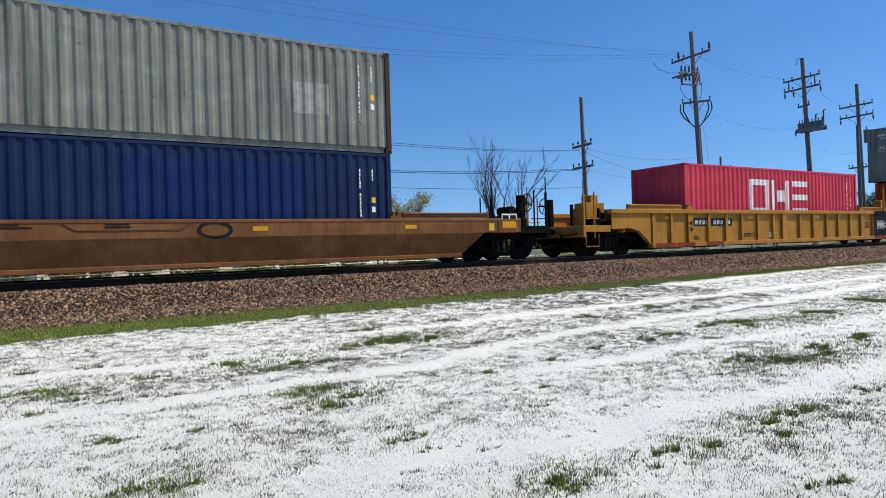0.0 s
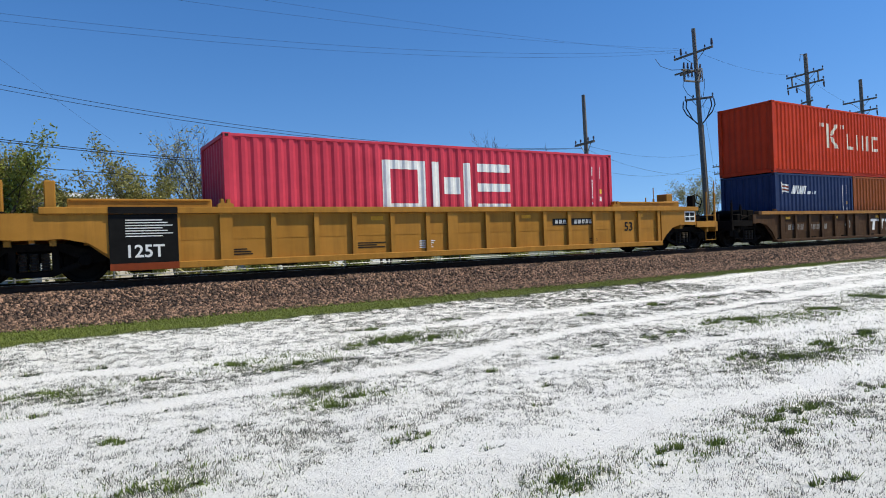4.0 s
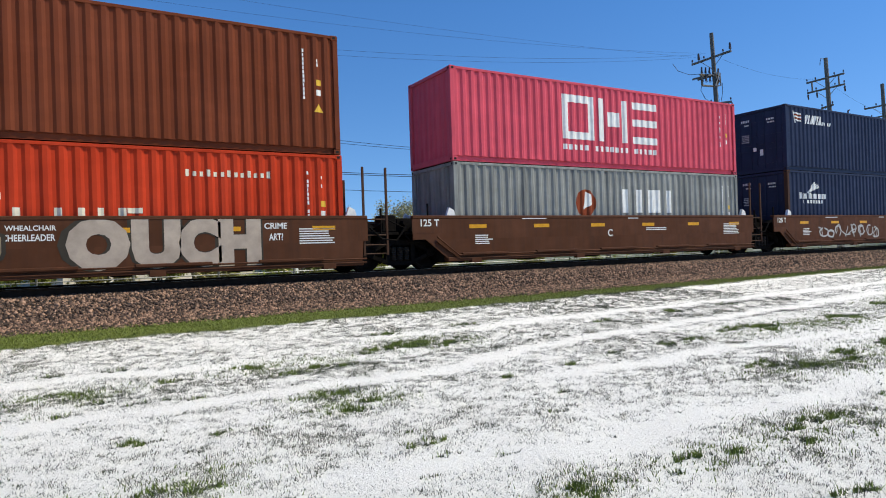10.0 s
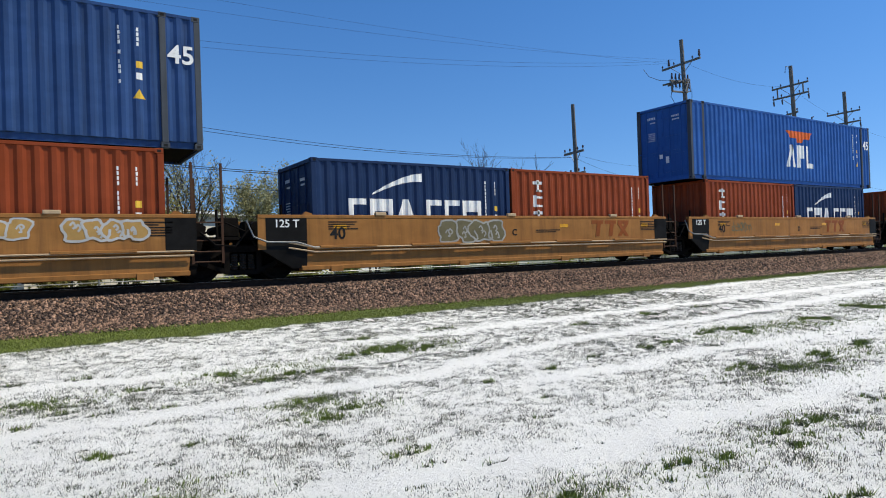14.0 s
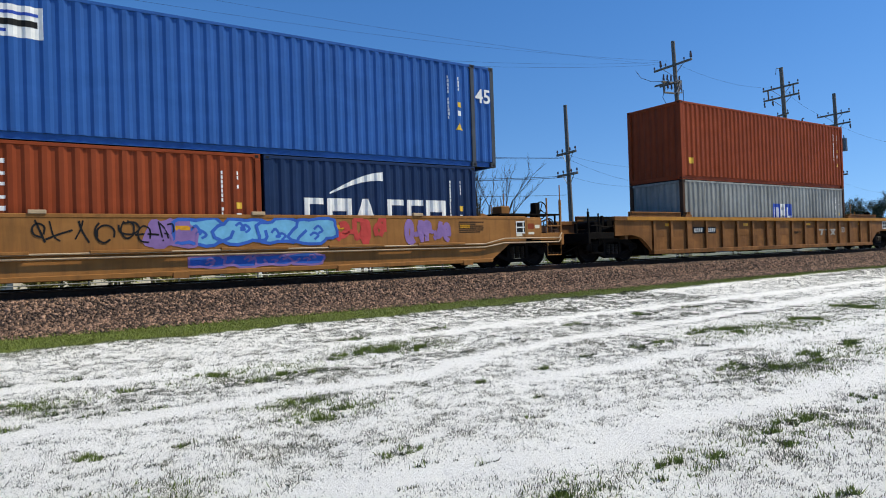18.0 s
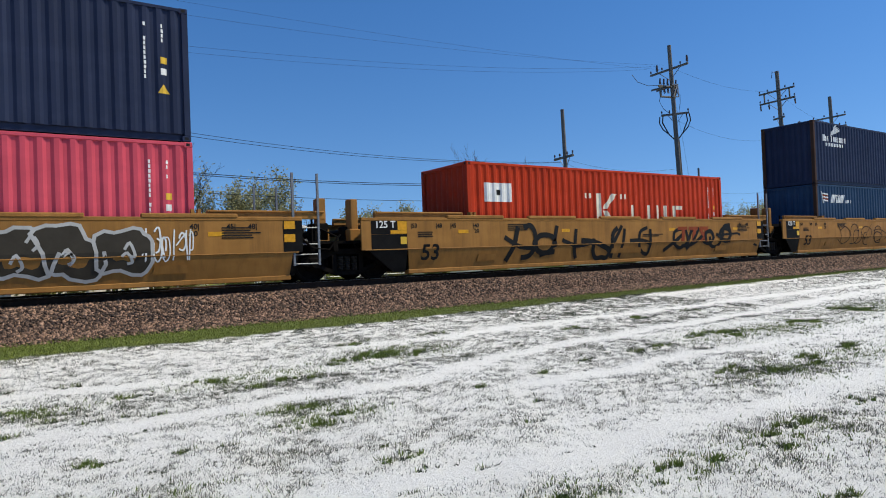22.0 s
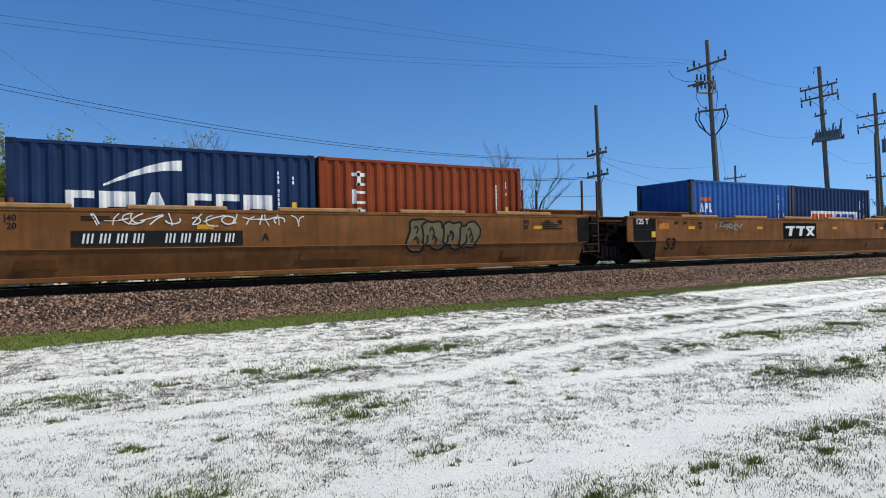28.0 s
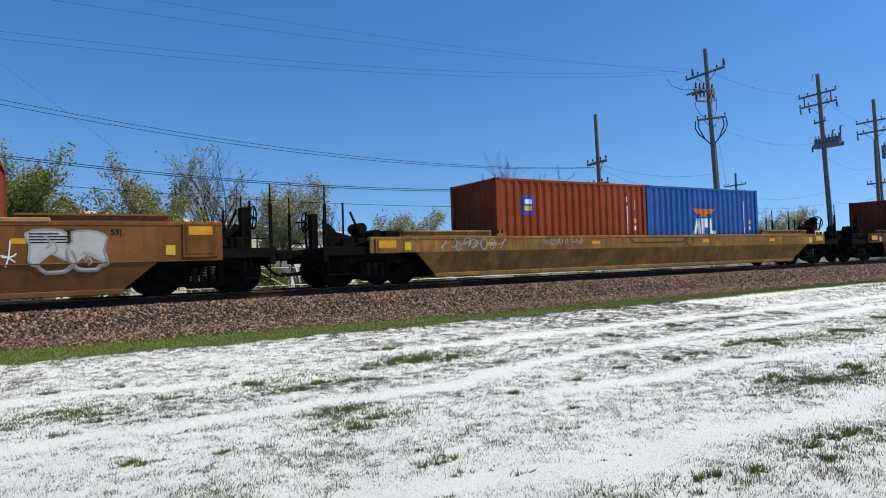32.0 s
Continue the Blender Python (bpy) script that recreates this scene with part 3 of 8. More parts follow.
def emblem_eagle(x, z, h):
    """A red bar with swept ends over three white shapes."""
    sh = Shape()
    paint(sh, [(x, z + h * 1.62), (x + h * 0.35, z + h * 1.3), (x + h * 1.9, z + h * 1.3), (x + h * 2.2, z + h * 1.62)], 1)
    paint(sh, [(x + h * 0.8, z + h * 1.3), (x + h * 0.9, z + h * 1.12), (x + h * 1.3, z + h * 1.12), (x + h * 1.4, z + h * 1.3)], 1)
    paint(sh, [(x, z), (x + 0.22 * h, z), (x + 0.6 * h, z + h), (x + 0.32 * h, z + h)])
    paint(sh, [(x + 0.42 * h, z + h), (x + 0.6 * h, z + h), (x + 0.72 * h, z), (x + 0.5 * h, z)])
    paint(sh, quad(x + 0.88 * h, x + 1.1 * h, z, z + h))
    paint(sh, quad(x + 1.1 * h, x + 1.5 * h, z + h * 0.42, z + h))
    paint(sh, quad(x + 1.62 * h, x + 1.84 * h, z, z + h))
    paint(sh, quad(x + 1.84 * h, x + 2.2 * h, z, z + 0.22 * h))
    return [("emblem", sh, ["white", "orange_red"])]


def container(size, high, paint_name, emblems, label, doors=False, post="", number=True, seed=1, rust_post=False):
    """size 20, 40 or 45 feet; the origin lies at the left end of the near side, on the floor."""
    L = {20: 6.058, 40: 12.192, 45: 13.716}[size]
    H = 2.896 if high else 2.591
    root = thing("shipping_container", label, "shipping container", group="containers on the train")
    key = (size, high, paint_name)
    P = [paint_name]
    trim = [post or paint_name]
    post_w, top_r, bot_r = 0.13, 0.075, 0.16
    supports = (0.762, L - 0.762) if size == 45 else ()

    def sides():
        v = pressed(0, L - 2 * post_w, bot_r, H - top_r, lambda x, z, d: (x + post_w, d + 0.006, z))
        return v.mesh("side_panel", *P)
    part("side_panel", cached((*key, "side"), sides), root)
    part("side_panel", cached((*key, "far"), lambda: pressed(0, L - 2 * post_w, bot_r, H - top_r, lambda x, z, d: (x + post_w, WIDE - d - 0.006, z)).mesh("side_panel", *P)), root)
    part("roof", cached((*key, "roof"), lambda: Shape().box(0.1, L - 0.1, 0.05, WIDE - 0.05, H - 0.07, H - 0.045).mesh("roof", *P)), root)
    part("floor", cached((size, "floor"), lambda: Shape().box(0.1, L - 0.1, 0.13, WIDE - 0.13, 0.05, 0.14).mesh("floor", "steel")), root)

    def rail_mesh(z0, z1):
        sh = Shape()
        if z0 > 1:
            sh.box(0.17, L - 0.17, 0.0, 0.07, z0, z1, bev=0.008)
        else:
            sh.box(0.17, L - 0.17, 0.085, 0.10, z0, z1).box(0.17, L - 0.17, 0.05, 0.09, z0, z0 + 0.014).box(0.17, L - 0.17, 0.045, 0.09, z1 - 0.012, z1)
            for q in ((L / 2 - 1.05, L / 2 - 0.7), (L / 2 + 0.7, L / 2 + 1.05)):
                if L < 8:
                    sh.box(q[0], q[1], 0.07, 0.086, z0 + 0.02, z1 - 0.02)
        return sh.mesh("rail", *P)
    for nm, z0, z1 in (("top_rail", H - 0.085, H - 0.012), ("bottom_rail", 0.012, 0.165)):
        for y in (0.0, WIDE - 0.07):
            part(nm, cached((*key, nm), lambda: rail_mesh(z0, z1)), root, at=pose(0, y, 0))
    post_me = cached((high, *trim, "post"), lambda: Shape().box(0, post_w, 0, 0.15, 0.118, H - 0.118, bev=0.01).mesh("corner_post", *trim))
    cast_me = cached((*trim, "cast"), lambda: casting(trim[0]))
    for x in (0.0, L - post_w, *[q - post_w / 2 for q in supports]):
        for y in (0.0, WIDE - 0.15):
            part("corner_post", post_me, root, at=pose(x, y, 0))
    for x in (0.0, L - 0.178, *[q - 0.089 for q in supports]):
        for y in (0.0, WIDE - 0.162):
            for z in (0.0, H - 0.118):
                part("corner_casting", cast_me, root, at=pose(x, y, z))
    # ends
    for right in (False, True):
        x = L - 0.02 if right else 0.02
        sgn = -1 if right else 1
        if doors and not right:
            def leaf():
                sh = Shape().box(0.0, 0.05, 0, 1.06, 0.17, H - 0.12)
                for z in np.linspace(0.35, H - 0.5, 4):
                    sh.box(-0.02, 0.0, 0.06, 1.0, z, z + 0.32)
                return sh.mesh("door", *P)
            for y in (0.155, 1.222):
                dr = part("door", cached((*key, "door"), leaf), root, at=pose(0.05, y, 0))
                tagged(part("door_lettering", cached((high, y > 1, "doorprint"), lambda: door_print(H, y > 1)), dr, "rows of small white writing"), kind="stuff")
                for q in (0.28, 0.78):
                    part("locking_rod", cached((*key, "rod"), lambda: Shape().rod((0, 0, 0.12), (0, 0, H - 0.08), 0.02).box(-0.02, 0.02, 0.02, 0.34, 1.15, 1.19).mesh("locking_rod", *P)), dr, "", pose(-0.035, q, 0))
        else:
            part("end_panel", cached((*key, "end", right), lambda: pressed(0, WIDE - 0.3, 0.17, H - 0.1, lambda q, z, d: (x + sgn * (d + 0.01), 0.15 + q, z)).mesh("end_panel", *P)), root)
        for nm, z0, z1 in (("header", H - 0.11, H - 0.012), ("sill", 0.012, 0.17)):
            part(nm, cached((*key, nm), lambda: Shape().box(0, 0.08, 0.16, WIDE - 0.16, z0, z1, bev=0.008).mesh(nm, *P)), root, at=pose(L - 0.08 if right else 0, 0, 0))
    # codes and stickers near the right end
    if number:
        sh = Shape()
        back = 0.72 if size == 45 else 0.0
        bars_text(sh, L - 0.90 - back, 0, H - 0.42, 12, size=0.078, seed=seed)
        bars_text(sh, L - 0.55 - back, 0, H - 0.42, 4, size=0.078, seed=seed + 5)
        tagged(part("code_lettering", sh.mesh("code_lettering", "white"), root, "white code lettering"), kind="stuff")
        st = Shape()
        paint(st, quad(L - 0.57 - back, L - 0.44 - back, H - 1.26, H - 1.12), 0)
        paint(st, quad(L - 0.57 - back, L - 0.45 - back, H - 1.50, H - 1.36), 1)
        if high:
            paint(st, [(L - 0.64 - back, H - 1.90), (L - 0.4 - back, H - 1.90), (L - 0.52 - back, H - 1.70)], 0)
        for one in st.pieces():
            part("sticker", one.mesh("sticker", "sign_yellow", "white"), root, "small warning sticker")
    for nm, sh, mats in emblems:
        if nm == "lettering":
            tagged(part(nm, sh.mesh(nm, *mats), root), kind="stuff")
        else:
            for one in sh.pieces():
                part(nm, one.mesh(nm, *mats), root)
    return root, L, H


def door_print(H, far):
    """Small white rows, a plate and a sticker on a container door."""
    sh = Shape()
    x0, x1 = -0.027, -0.022
    rows = ((0.36, 0.70, H - 0.50, 0.07), (0.36, 0.66, H - 0.62, 0.05)) if not far else ((0.36, 0.74, H - 0.45, 0.09), (0.36, 0.60, H - 0.60, 0.05), (0.38, 0.72, H - 1.0, 0.03), (0.38, 0.70, H - 1.07, 0.03), (0.38, 0.72, H - 1.14, 0.03), (0.38, 0.66, H - 1.21, 0.03), (0.38, 0.72, H - 1.28, 0.03))
    for a, b, z, h in rows:
        n = 5
        for j in range(n):
            q = a + (b - a) * j / n
            sh.box(x0, x1, q, q + (b - a) / n * 0.6, z, z + h)
    sh.box(x0, x1, 0.06, 0.2, 0.9, 1.05) if far else sh.box(x0, x1, 0.84, 0.98, 0.7, 0.95)
    return sh.mesh("door_lettering", "white")


def casting(mat):
    sh = Shape().box(0, 0.178, 0, 0.162, 0, 0.118, bev=0.012)
    # black plates paint in the dark of the corner holes
    sh.box(0.05, 0.128, -0.002, 0.0, 0.03, 0.088, 1)
    sh.box(-0.002, 0.0, 0.045, 0.117, 0.03, 0.088, 1)
    return sh.mesh("corner_casting", mat, "black")


# ---- well cars ----
def truck(parent, x, name="truck"):
    root = part(name, cached("bolster", lambda: Shape().box(-0.22, 0.22, -0.95, 0.95, 0.42, 0.66, bev=0.03).box(-0.3, 0.3, -0.4, 0.4, 0.62, 0.74, bev=0.03).mesh("truck", "steel")), parent, "black cast steel truck", pose(x, 0, 0))

    def frame_side():
        sh = Shape()
        sh.prism_y([(-1.24, 0.42), (-0.98, 0.38), (-0.40, 0.66), (0.40, 0.66), (0.98, 0.38), (1.24, 0.42), (1.24, 0.58), (0.98, 0.66), (0.5, 0.80), (-0.5, 0.80), (-0.98, 0.66), (-1.24, 0.58)], -0.08, 0.08)
        sh.prism_y([(-0.98, 0.38), (-0.86, 0.36), (-0.30, 0.14), (0.30, 0.14), (0.86, 0.36), (0.98, 0.38), (0.80, 0.44), (0.30, 0.25), (-0.30, 0.25), (-0.80, 0.44)], -0.07, 0.07)
        for q in (-0.42, 0.30):
            sh.box(q, q + 0.12, -0.075, 0.075, 0.2, 0.7)
        for q in (-0.87, 0.87):
            sh.lathe_y([(0.11, -0.13), (0.13, -0.11), (0.13, 0.09)], q, 0.457, 12)
            sh.box(q - 0.17, q + 0.17, -0.1, 0.1, 0.50, 0.60, bev=0.02)
        return sh.mesh("side_frame", "steel")

    def springs():
        rings = []
        for j in range(13):
            r = 0.085 if j % 2 else 0.062
            rings.append([(r * math.cos(a), r * math.sin(a), 0.26 + j * 0.029) for a in np.linspace(0, 2 * math.pi, 11)[:-1]])
        return Shape().loft(rings).mesh("coil_spring", "spring")

    def axle():
        sh = Shape()
        for s in (-1, 1):
            prof = [(0.06, s * 0.70), (0.20, s * 0.69), (0.36, s * 0.71), (0.40, s * 0.685), (0.487, s * 0.685), (0.480, s * 0.715), (0.457, s * 0.735), (0.450, s * 0.815), (0.40, s * 0.82), (0.36, s * 0.77), (0.20, s * 0.75), (0.13, s * 0.83), (0.06, s * 0.83)]
            sh.lathe_y(prof, 0, 0, 28)
        sh.lathe_y([(0.085, -0.95), (0.085, 0.95)], 0, 0, 12)
        for j in range(3):
            a = j * 2.094
            sh.box(0.1 * math.cos(a) - 0.03, 0.1 * math.cos(a) + 0.03, -1.02, -0.95, 0.1 * math.sin(a) * 0.6 - 0.03, 0.1 * math.sin(a) * 0.6 + 0.03)
        return sh.mesh("wheelset", "wheel", smooth=False)
    for y in (-1.0, 1.0):
        part("side_frame", cached("frame_side", frame_side), root, at=pose(0, y, 0))
        for q in (-0.19, 0.0, 0.19):
            part("coil_spring", cached("springs", springs), root, "", pose(q, y * 1.03, 0))
    for q in (-0.87, 0.87):
        w = part("wheelset", cached("axle", axle), root, "steel wheels on an axle", pose(q, 0, 0.457))
        SPINNING.append((w, parent, x + q))
    return root


SPINNING = []
CARS = []


def stroke(sh, pts, width, y, k=0):
    """A flat painted line through points in x, z."""
    for (xa, za), (xb, zb) in zip(pts, pts[1:]):
        dx, dz = xb - xa, zb - za
        n = math.hypot(dx, dz) or 1
        ex, ez = -dz / n * width / 2, dx / n * width / 2
        fx, fz = dx / n * width * 0.3, dz / n * width * 0.3
        sh.add([(xa + ex - fx, y, za + ez - fz), (xa - ex - fx, y, za - ez - fz), (xb - ex + fx, y, zb - ez + fz), (xb + ex + fx, y, zb + ez + fz)], [(0, 1, 2, 3)], k)
        y -= 0.0003
    return sh


def curved(pts, n=7):
    """A smooth line through points."""
    P = [pts[0], *pts, pts[-1]]
    out = []
    for j in range(1, len(P) - 2):
        for q in range(n):
            t = q / n
            out.append(tuple(0.5 * (2 * P[j][k] + (P[j + 1][k] - P[j - 1][k]) * t + (2 * P[j - 1][k] - 5 * P[j][k] + 4 * P[j + 1][k] - P[j + 2][k]) * t * t + (3 * P[j][k] - P[j - 1][k] - 3 * P[j + 1][k] + P[j + 2][k]) * t ** 3) for k in (0, 1)))
    return out + [pts[-1]]


def scrawl(x0, x1, z0, z1, count, width, y, seed, k=0, sh=None):
    """A painted tag that spells nothing: thin loops, arcs and crossing strokes that run into one another."""
    rnd = random.Random(seed)
    sh = sh or Shape()
    w, h = (x1 - x0) / count, z1 - z0
    keep = lambda x, z: (min(max(x, x0), x1), min(max(z, z0), z1))
    for j in range(count):
        cx, yy = x0 + w * (j + 0.5), y - 0.0004 * (j % 5)
        for q in range(rnd.choice((2, 2, 3))):
            form, wide = rnd.random(), width * rnd.uniform(0.6, 0.9)
            mx, mz = cx + w * rnd.uniform(-0.25, 0.25), z0 + h * rnd.uniform(0.3, 0.7)
            if form < 0.45:
                r, tall, t0, turn = w * rnd.uniform(0.28, 0.5), h * rnd.uniform(0.22, 0.48), rnd.uniform(0, 6.28), rnd.uniform(3.2, 6.6)
                pts = [keep(mx + r * math.cos(t0 + turn * n / 5) + 0.15 * w * n / 5, mz + tall * math.sin(t0 + turn * n / 5)) for n in range(6)]
            elif form < 0.8:
                lean = rnd.uniform(-0.25, 0.35) * w
                pts = [keep(mx - lean, z0 + h * rnd.uniform(0, 0.2)), keep(mx + rnd.uniform(-0.1, 0.1) * w, mz), keep(mx + lean, z1 - h * rnd.uniform(0, 0.2))]
            else:
                rise = rnd.uniform(-0.15, 0.3) * h
                pts = [keep(mx - 0.55 * w, mz - rise), keep(mx, mz + rnd.uniform(-0.15, 0.15) * h), keep(mx + 0.6 * w, mz + rise)]
            stroke(sh, curved(pts, 5), wide, yy - 0.0012 * q, k)
    return sh


def balloon(x0, x1, z0, z1, count, y, seed, fill=0, edge=1, width=0.06):
    """Swollen painted forms that overlap, filled and outlined."""
    rnd = random.Random(seed)
    sh = Shape()
    w = (x1 - x0) / count
    for j in range(count):
        cx, cz, rx, rz = x0 + w * (j + 0.5) + rnd.uniform(-0.08, 0.08) * w, (z0 + z1) / 2, w * rnd.uniform(0.55, 0.68), (z1 - z0) * rnd.uniform(0.42, 0.5)
        n = 22
        ph, ph2, tip = rnd.uniform(0, 6), rnd.uniform(0, 6), rnd.uniform(-0.2, 0.2)
        pts = []
        for q in range(n):
            t = 2 * math.pi * q / n
            s = 1 + 0.16 * math.sin(2 * t + ph) + 0.13 * math.sin(5 * t + ph2)
            c, si = math.cos(t), math.sin(t)
            z = cz + rz * min(1.0, s) * math.copysign(abs(si) ** 0.7, si)
            pts.append((min(max(cx + rx * s * math.copysign(abs(c) ** 0.7, c) + tip * (z - cz), x0 - 0.1), x1 + 0.1), z))
        yy = y - 0.0025 * (j % 4)
        mid = (sum(p[0] for p in pts) / n, sum(p[1] for p in pts) / n)
        sh.add([(a, yy, b) for a, b in pts] + [(mid[0], yy, mid[1])], [(q, (q + 1) % n, n) for q in range(n)], fill)
        stroke(sh, pts + pts[:1], width, yy - 0.001, edge)
        for r in range(2):
            sx, sz = cx + rx * rnd.uniform(-0.45, 0.2), cz + rz * rnd.uniform(-0.45, 0.45)
            stroke(sh, curved([(sx, sz), (sx + rx * 0.18, sz + rz * rnd.uniform(0.1, 0.3)), (sx + rx * 0.36, sz - rz * rnd.uniform(0.0, 0.3)), (sx + rx * 0.2, sz - rz * 0.3)], 3), width * 0.8, yy - 0.0015, edge)
    return sh


def plate_code(sh, x0, x1, z0, z1, y, n, ground=0, ink=1, slant=0.03):
    """A number panel whose code stays plain bars."""
    sh.box(x0, x1, y - 0.003, y, z0, z1, ground)
    w = (x1 - x0) * 0.92 / n
    h = (z1 - z0)
    for j in range(n):
        if j == 4:
            continue
        x = x0 + (x1 - x0) * 0.05 + j * w
        for a in (0.04, 0.29, 0.54):
            q = x + w * a
            sh.prism_y([(q, z0 + h * 0.2), (q + w * 0.12, z0 + h * 0.2), (q + w * 0.12 + slant, z0 + h * 0.82), (q + slant, z0 + h * 0.82)], y - 0.006, y - 0.003, ink)
    return sh


SLEEK = ("smooth", "shallow", "notched")
KINDS = {  # top, crease, bottom over the rail; half width at the top and at the bottom
    "smooth": (1.54, 0.74, 0.16, 1.50, 1.33),
    "shallow": (1.20, 0.82, 0.22, 1.50, 1.27),
    "notched": (1.42, 0.73, 0.18, 1.50, 1.32),
    "ribbed": (1.50, 0.80, 0.26, 1.46, 1.46),
    "old": (1.33, 0.80, 0.17, 1.46, 1.46),
    "low": (1.39, 0.78, 0.25, 1.46, 1.46),
    "ledge": (1.47, 0.69, 0.24, 1.46, 1.40),
}


def well_car(kind, feet, mat, left, right, label, s, dark="black_car", marks=(), guides=True, tall_rails=True):
    """left, right: 'c' a coupler end with its own truck, 'a' an end on a truck shared with the next unit."""
    top, crease, bot, wt, wb = KINDS[kind]
    well, art, coup = (8.2, 9.78, 11.87) if feet == 53 else (6.5, 7.69, 9.87)
    root = thing("well_car", label, "well car", group="cars of the train")
    CARS.append((root, s))
    ends = {}
    for sg, e in ((-1, left), (1, right)):
        ends[sg] = {"c": art + (0.32 if feet == 53 else 0.5 if kind == "low" else 0.0), "a": art - 0.2 if sg < 0 else well + (0.24 if kind in SLEEK else 0.12)}[e]
    xl, xr = -ends[-1], ends[1]
    key = (kind, feet, mat, left, right)

    def upper():
        sh = Shape()
        if kind in ("ribbed", "old"):
            sh.box(-well, well, 0.095, 0.13, crease - 0.02, top - 0.1)
        else:
            sh.prism_y([(xl, crease), (xr, crease), (xr, top), (xl, top)], 0, 0.05)
        return sh.mesh("side_panel", mat)

    def lower():
        d = wt - wb
        y0, y1 = (0.095, 0.095) if kind in ("ribbed", "old") else (0.0, d)
        if kind == "ledge":
            y0 = y1 = d
        cut = 0.62
        a = [(-well - (0.05 if left == "a" and kind in ("ledge", *SLEEK) else cut), y0, crease), (well + (cut if right == "c" else 0.0), y0, crease), (well - 0.05, y1, bot), (-well + 0.05, y1, bot)]
        b = [(x, y + 0.04, z) for x, y, z in a]
        return Shape().loft([a, b]).mesh("side_panel_lower", mat)

    def chord():
        sh = Shape()
        if kind in ("ribbed", "old"):
            sh.box(xl, xr, -0.04, 0.16, top - 0.14, top, bev=0.012)
        else:
            sh.box(xl, xr, -0.012, 0.14, top - 0.07, top + 0.012, bev=0.012)
        return sh.mesh("top_chord", mat)

    def sill():
        d = wt - wb if kind in ("ledge", *SLEEK) else 0.0
        sh = Shape().box(-well + 0.02, well - 0.02, d - 0.03, d + 0.2, bot - 0.06, bot + (0.05 if kind != "ribbed" else 0.09), bev=0.015)
        return sh.mesh("bottom_sill", mat)
    for side in (-1, 1):
        m = pose(0, -wt, 0) if side < 0 else pose(0, wt, 0) @ Matrix.Diagonal((1, -1, 1, 1))
        part("side_panel", cached((*key, "up"), upper), root, at=m)
        part("side_panel_lower", cached((*key, "low"), lower), root, at=m)
        part("top_chord", cached((*key, "chord"), chord), root, at=m)
        part("bottom_sill", cached((*key, "sill"), sill), root, at=m)
        if kind in ("ribbed", "old"):
            spots = [(0.19, 2.6)] + [(q, 1.0) for q in (0.96, 2.0, 3.05, 4.02, 5.05)] + ([(6.1, 2.2), (7.11, 1.0), (8.05, 1.0)] if feet == 53 else [(6.0, 2.2)])
            rib = cached((*key, "rib"), lambda: Shape().prism_x([(0.02, top - 0.14), (0.02, crease), (0.045, bot), (0.11, bot), (0.11, top - 0.14)], -0.05, 0.05).box(-0.062, 0.062, 0.008, 0.026, bot, top - 0.14).mesh("rib", mat))
            for q, wide in spots:
                for x in ((q, -q) if q > 0.5 else (-q,)):
                    part("rib", rib, root, at=m @ pose(x, 0, 0) @ Matrix.Diagonal((wide, 1, 1, 1)))
            for sg in (-1, 1):
                arch = cached((*key, "arch", sg), lambda: Shape().prism_y([(sg * well, bot + 0.05), (sg * well, top - 0.12), (sg * (art + 0.25), top - 0.12), (sg * (art + 0.25), 0.86), (sg * (well + 1.0), 0.88), (sg * (well + 0.55), 0.78), (sg * (well + 0.2), 0.52)][::sg], 0.03, 0.08).mesh("arched_end_panel", mat))
                part("arched_end_panel", arch, root, at=m)
    # a ledge with hand lines along the lower side
    if kind in ("ledge", "low"):
        ln = Shape()
        z = crease - 0.02 if kind == "ledge" else bot + 0.07
        for dz, out in ((0.03, 0.05), (-0.06, 0.03)):
            y, rise = -wt - out, 0.80 + 1.4 * dz
            head = [(-art - 1.5, y + 0.1, rise + 0.16), (-art - 1.3, y, rise), (-well - 0.35, y, rise)] if left == "c" else [(-well - 0.3, y, rise)]
            tail = [(well + 0.35, y, rise), (art + 1.3, y, rise), (art + 1.5, y + 0.1, rise + 0.16)] if right == "c" else [(well + 0.05, y, z + dz)]
            ln.pipe([*head, (-well + 0.35, y, z + dz), (0, y, z + dz), (well - 0.35, y, z + dz), *tail], 0.021)
        for one in ln.pieces():
            part("air_line", one.mesh("air_line", "pipe" if kind == "ledge" else mat), root, "pipe with a bend over the truck")
        for x in np.linspace(-well + 1.2, well - 1.8, 5):
            part("step_ledge", cached((*key, "step"), lambda: Shape().box(-0.75, 0.75, -0.08, 0.02, -0.015, 0.05, bev=0.01).mesh("step_ledge", mat)), root, at=pose(x, -wt, z + 0.04))
        for x in np.linspace(-well + 0.9, well - 0.9, 4):
            part("jacking_pad", cached((mat, "pad"), lambda: Shape().box(-0.16, 0.16, -0.05, 0.1, -0.09, 0.05, bev=0.01).mesh("jacking_pad", mat)), root, at=pose(x, -wb, bot - 0.02))
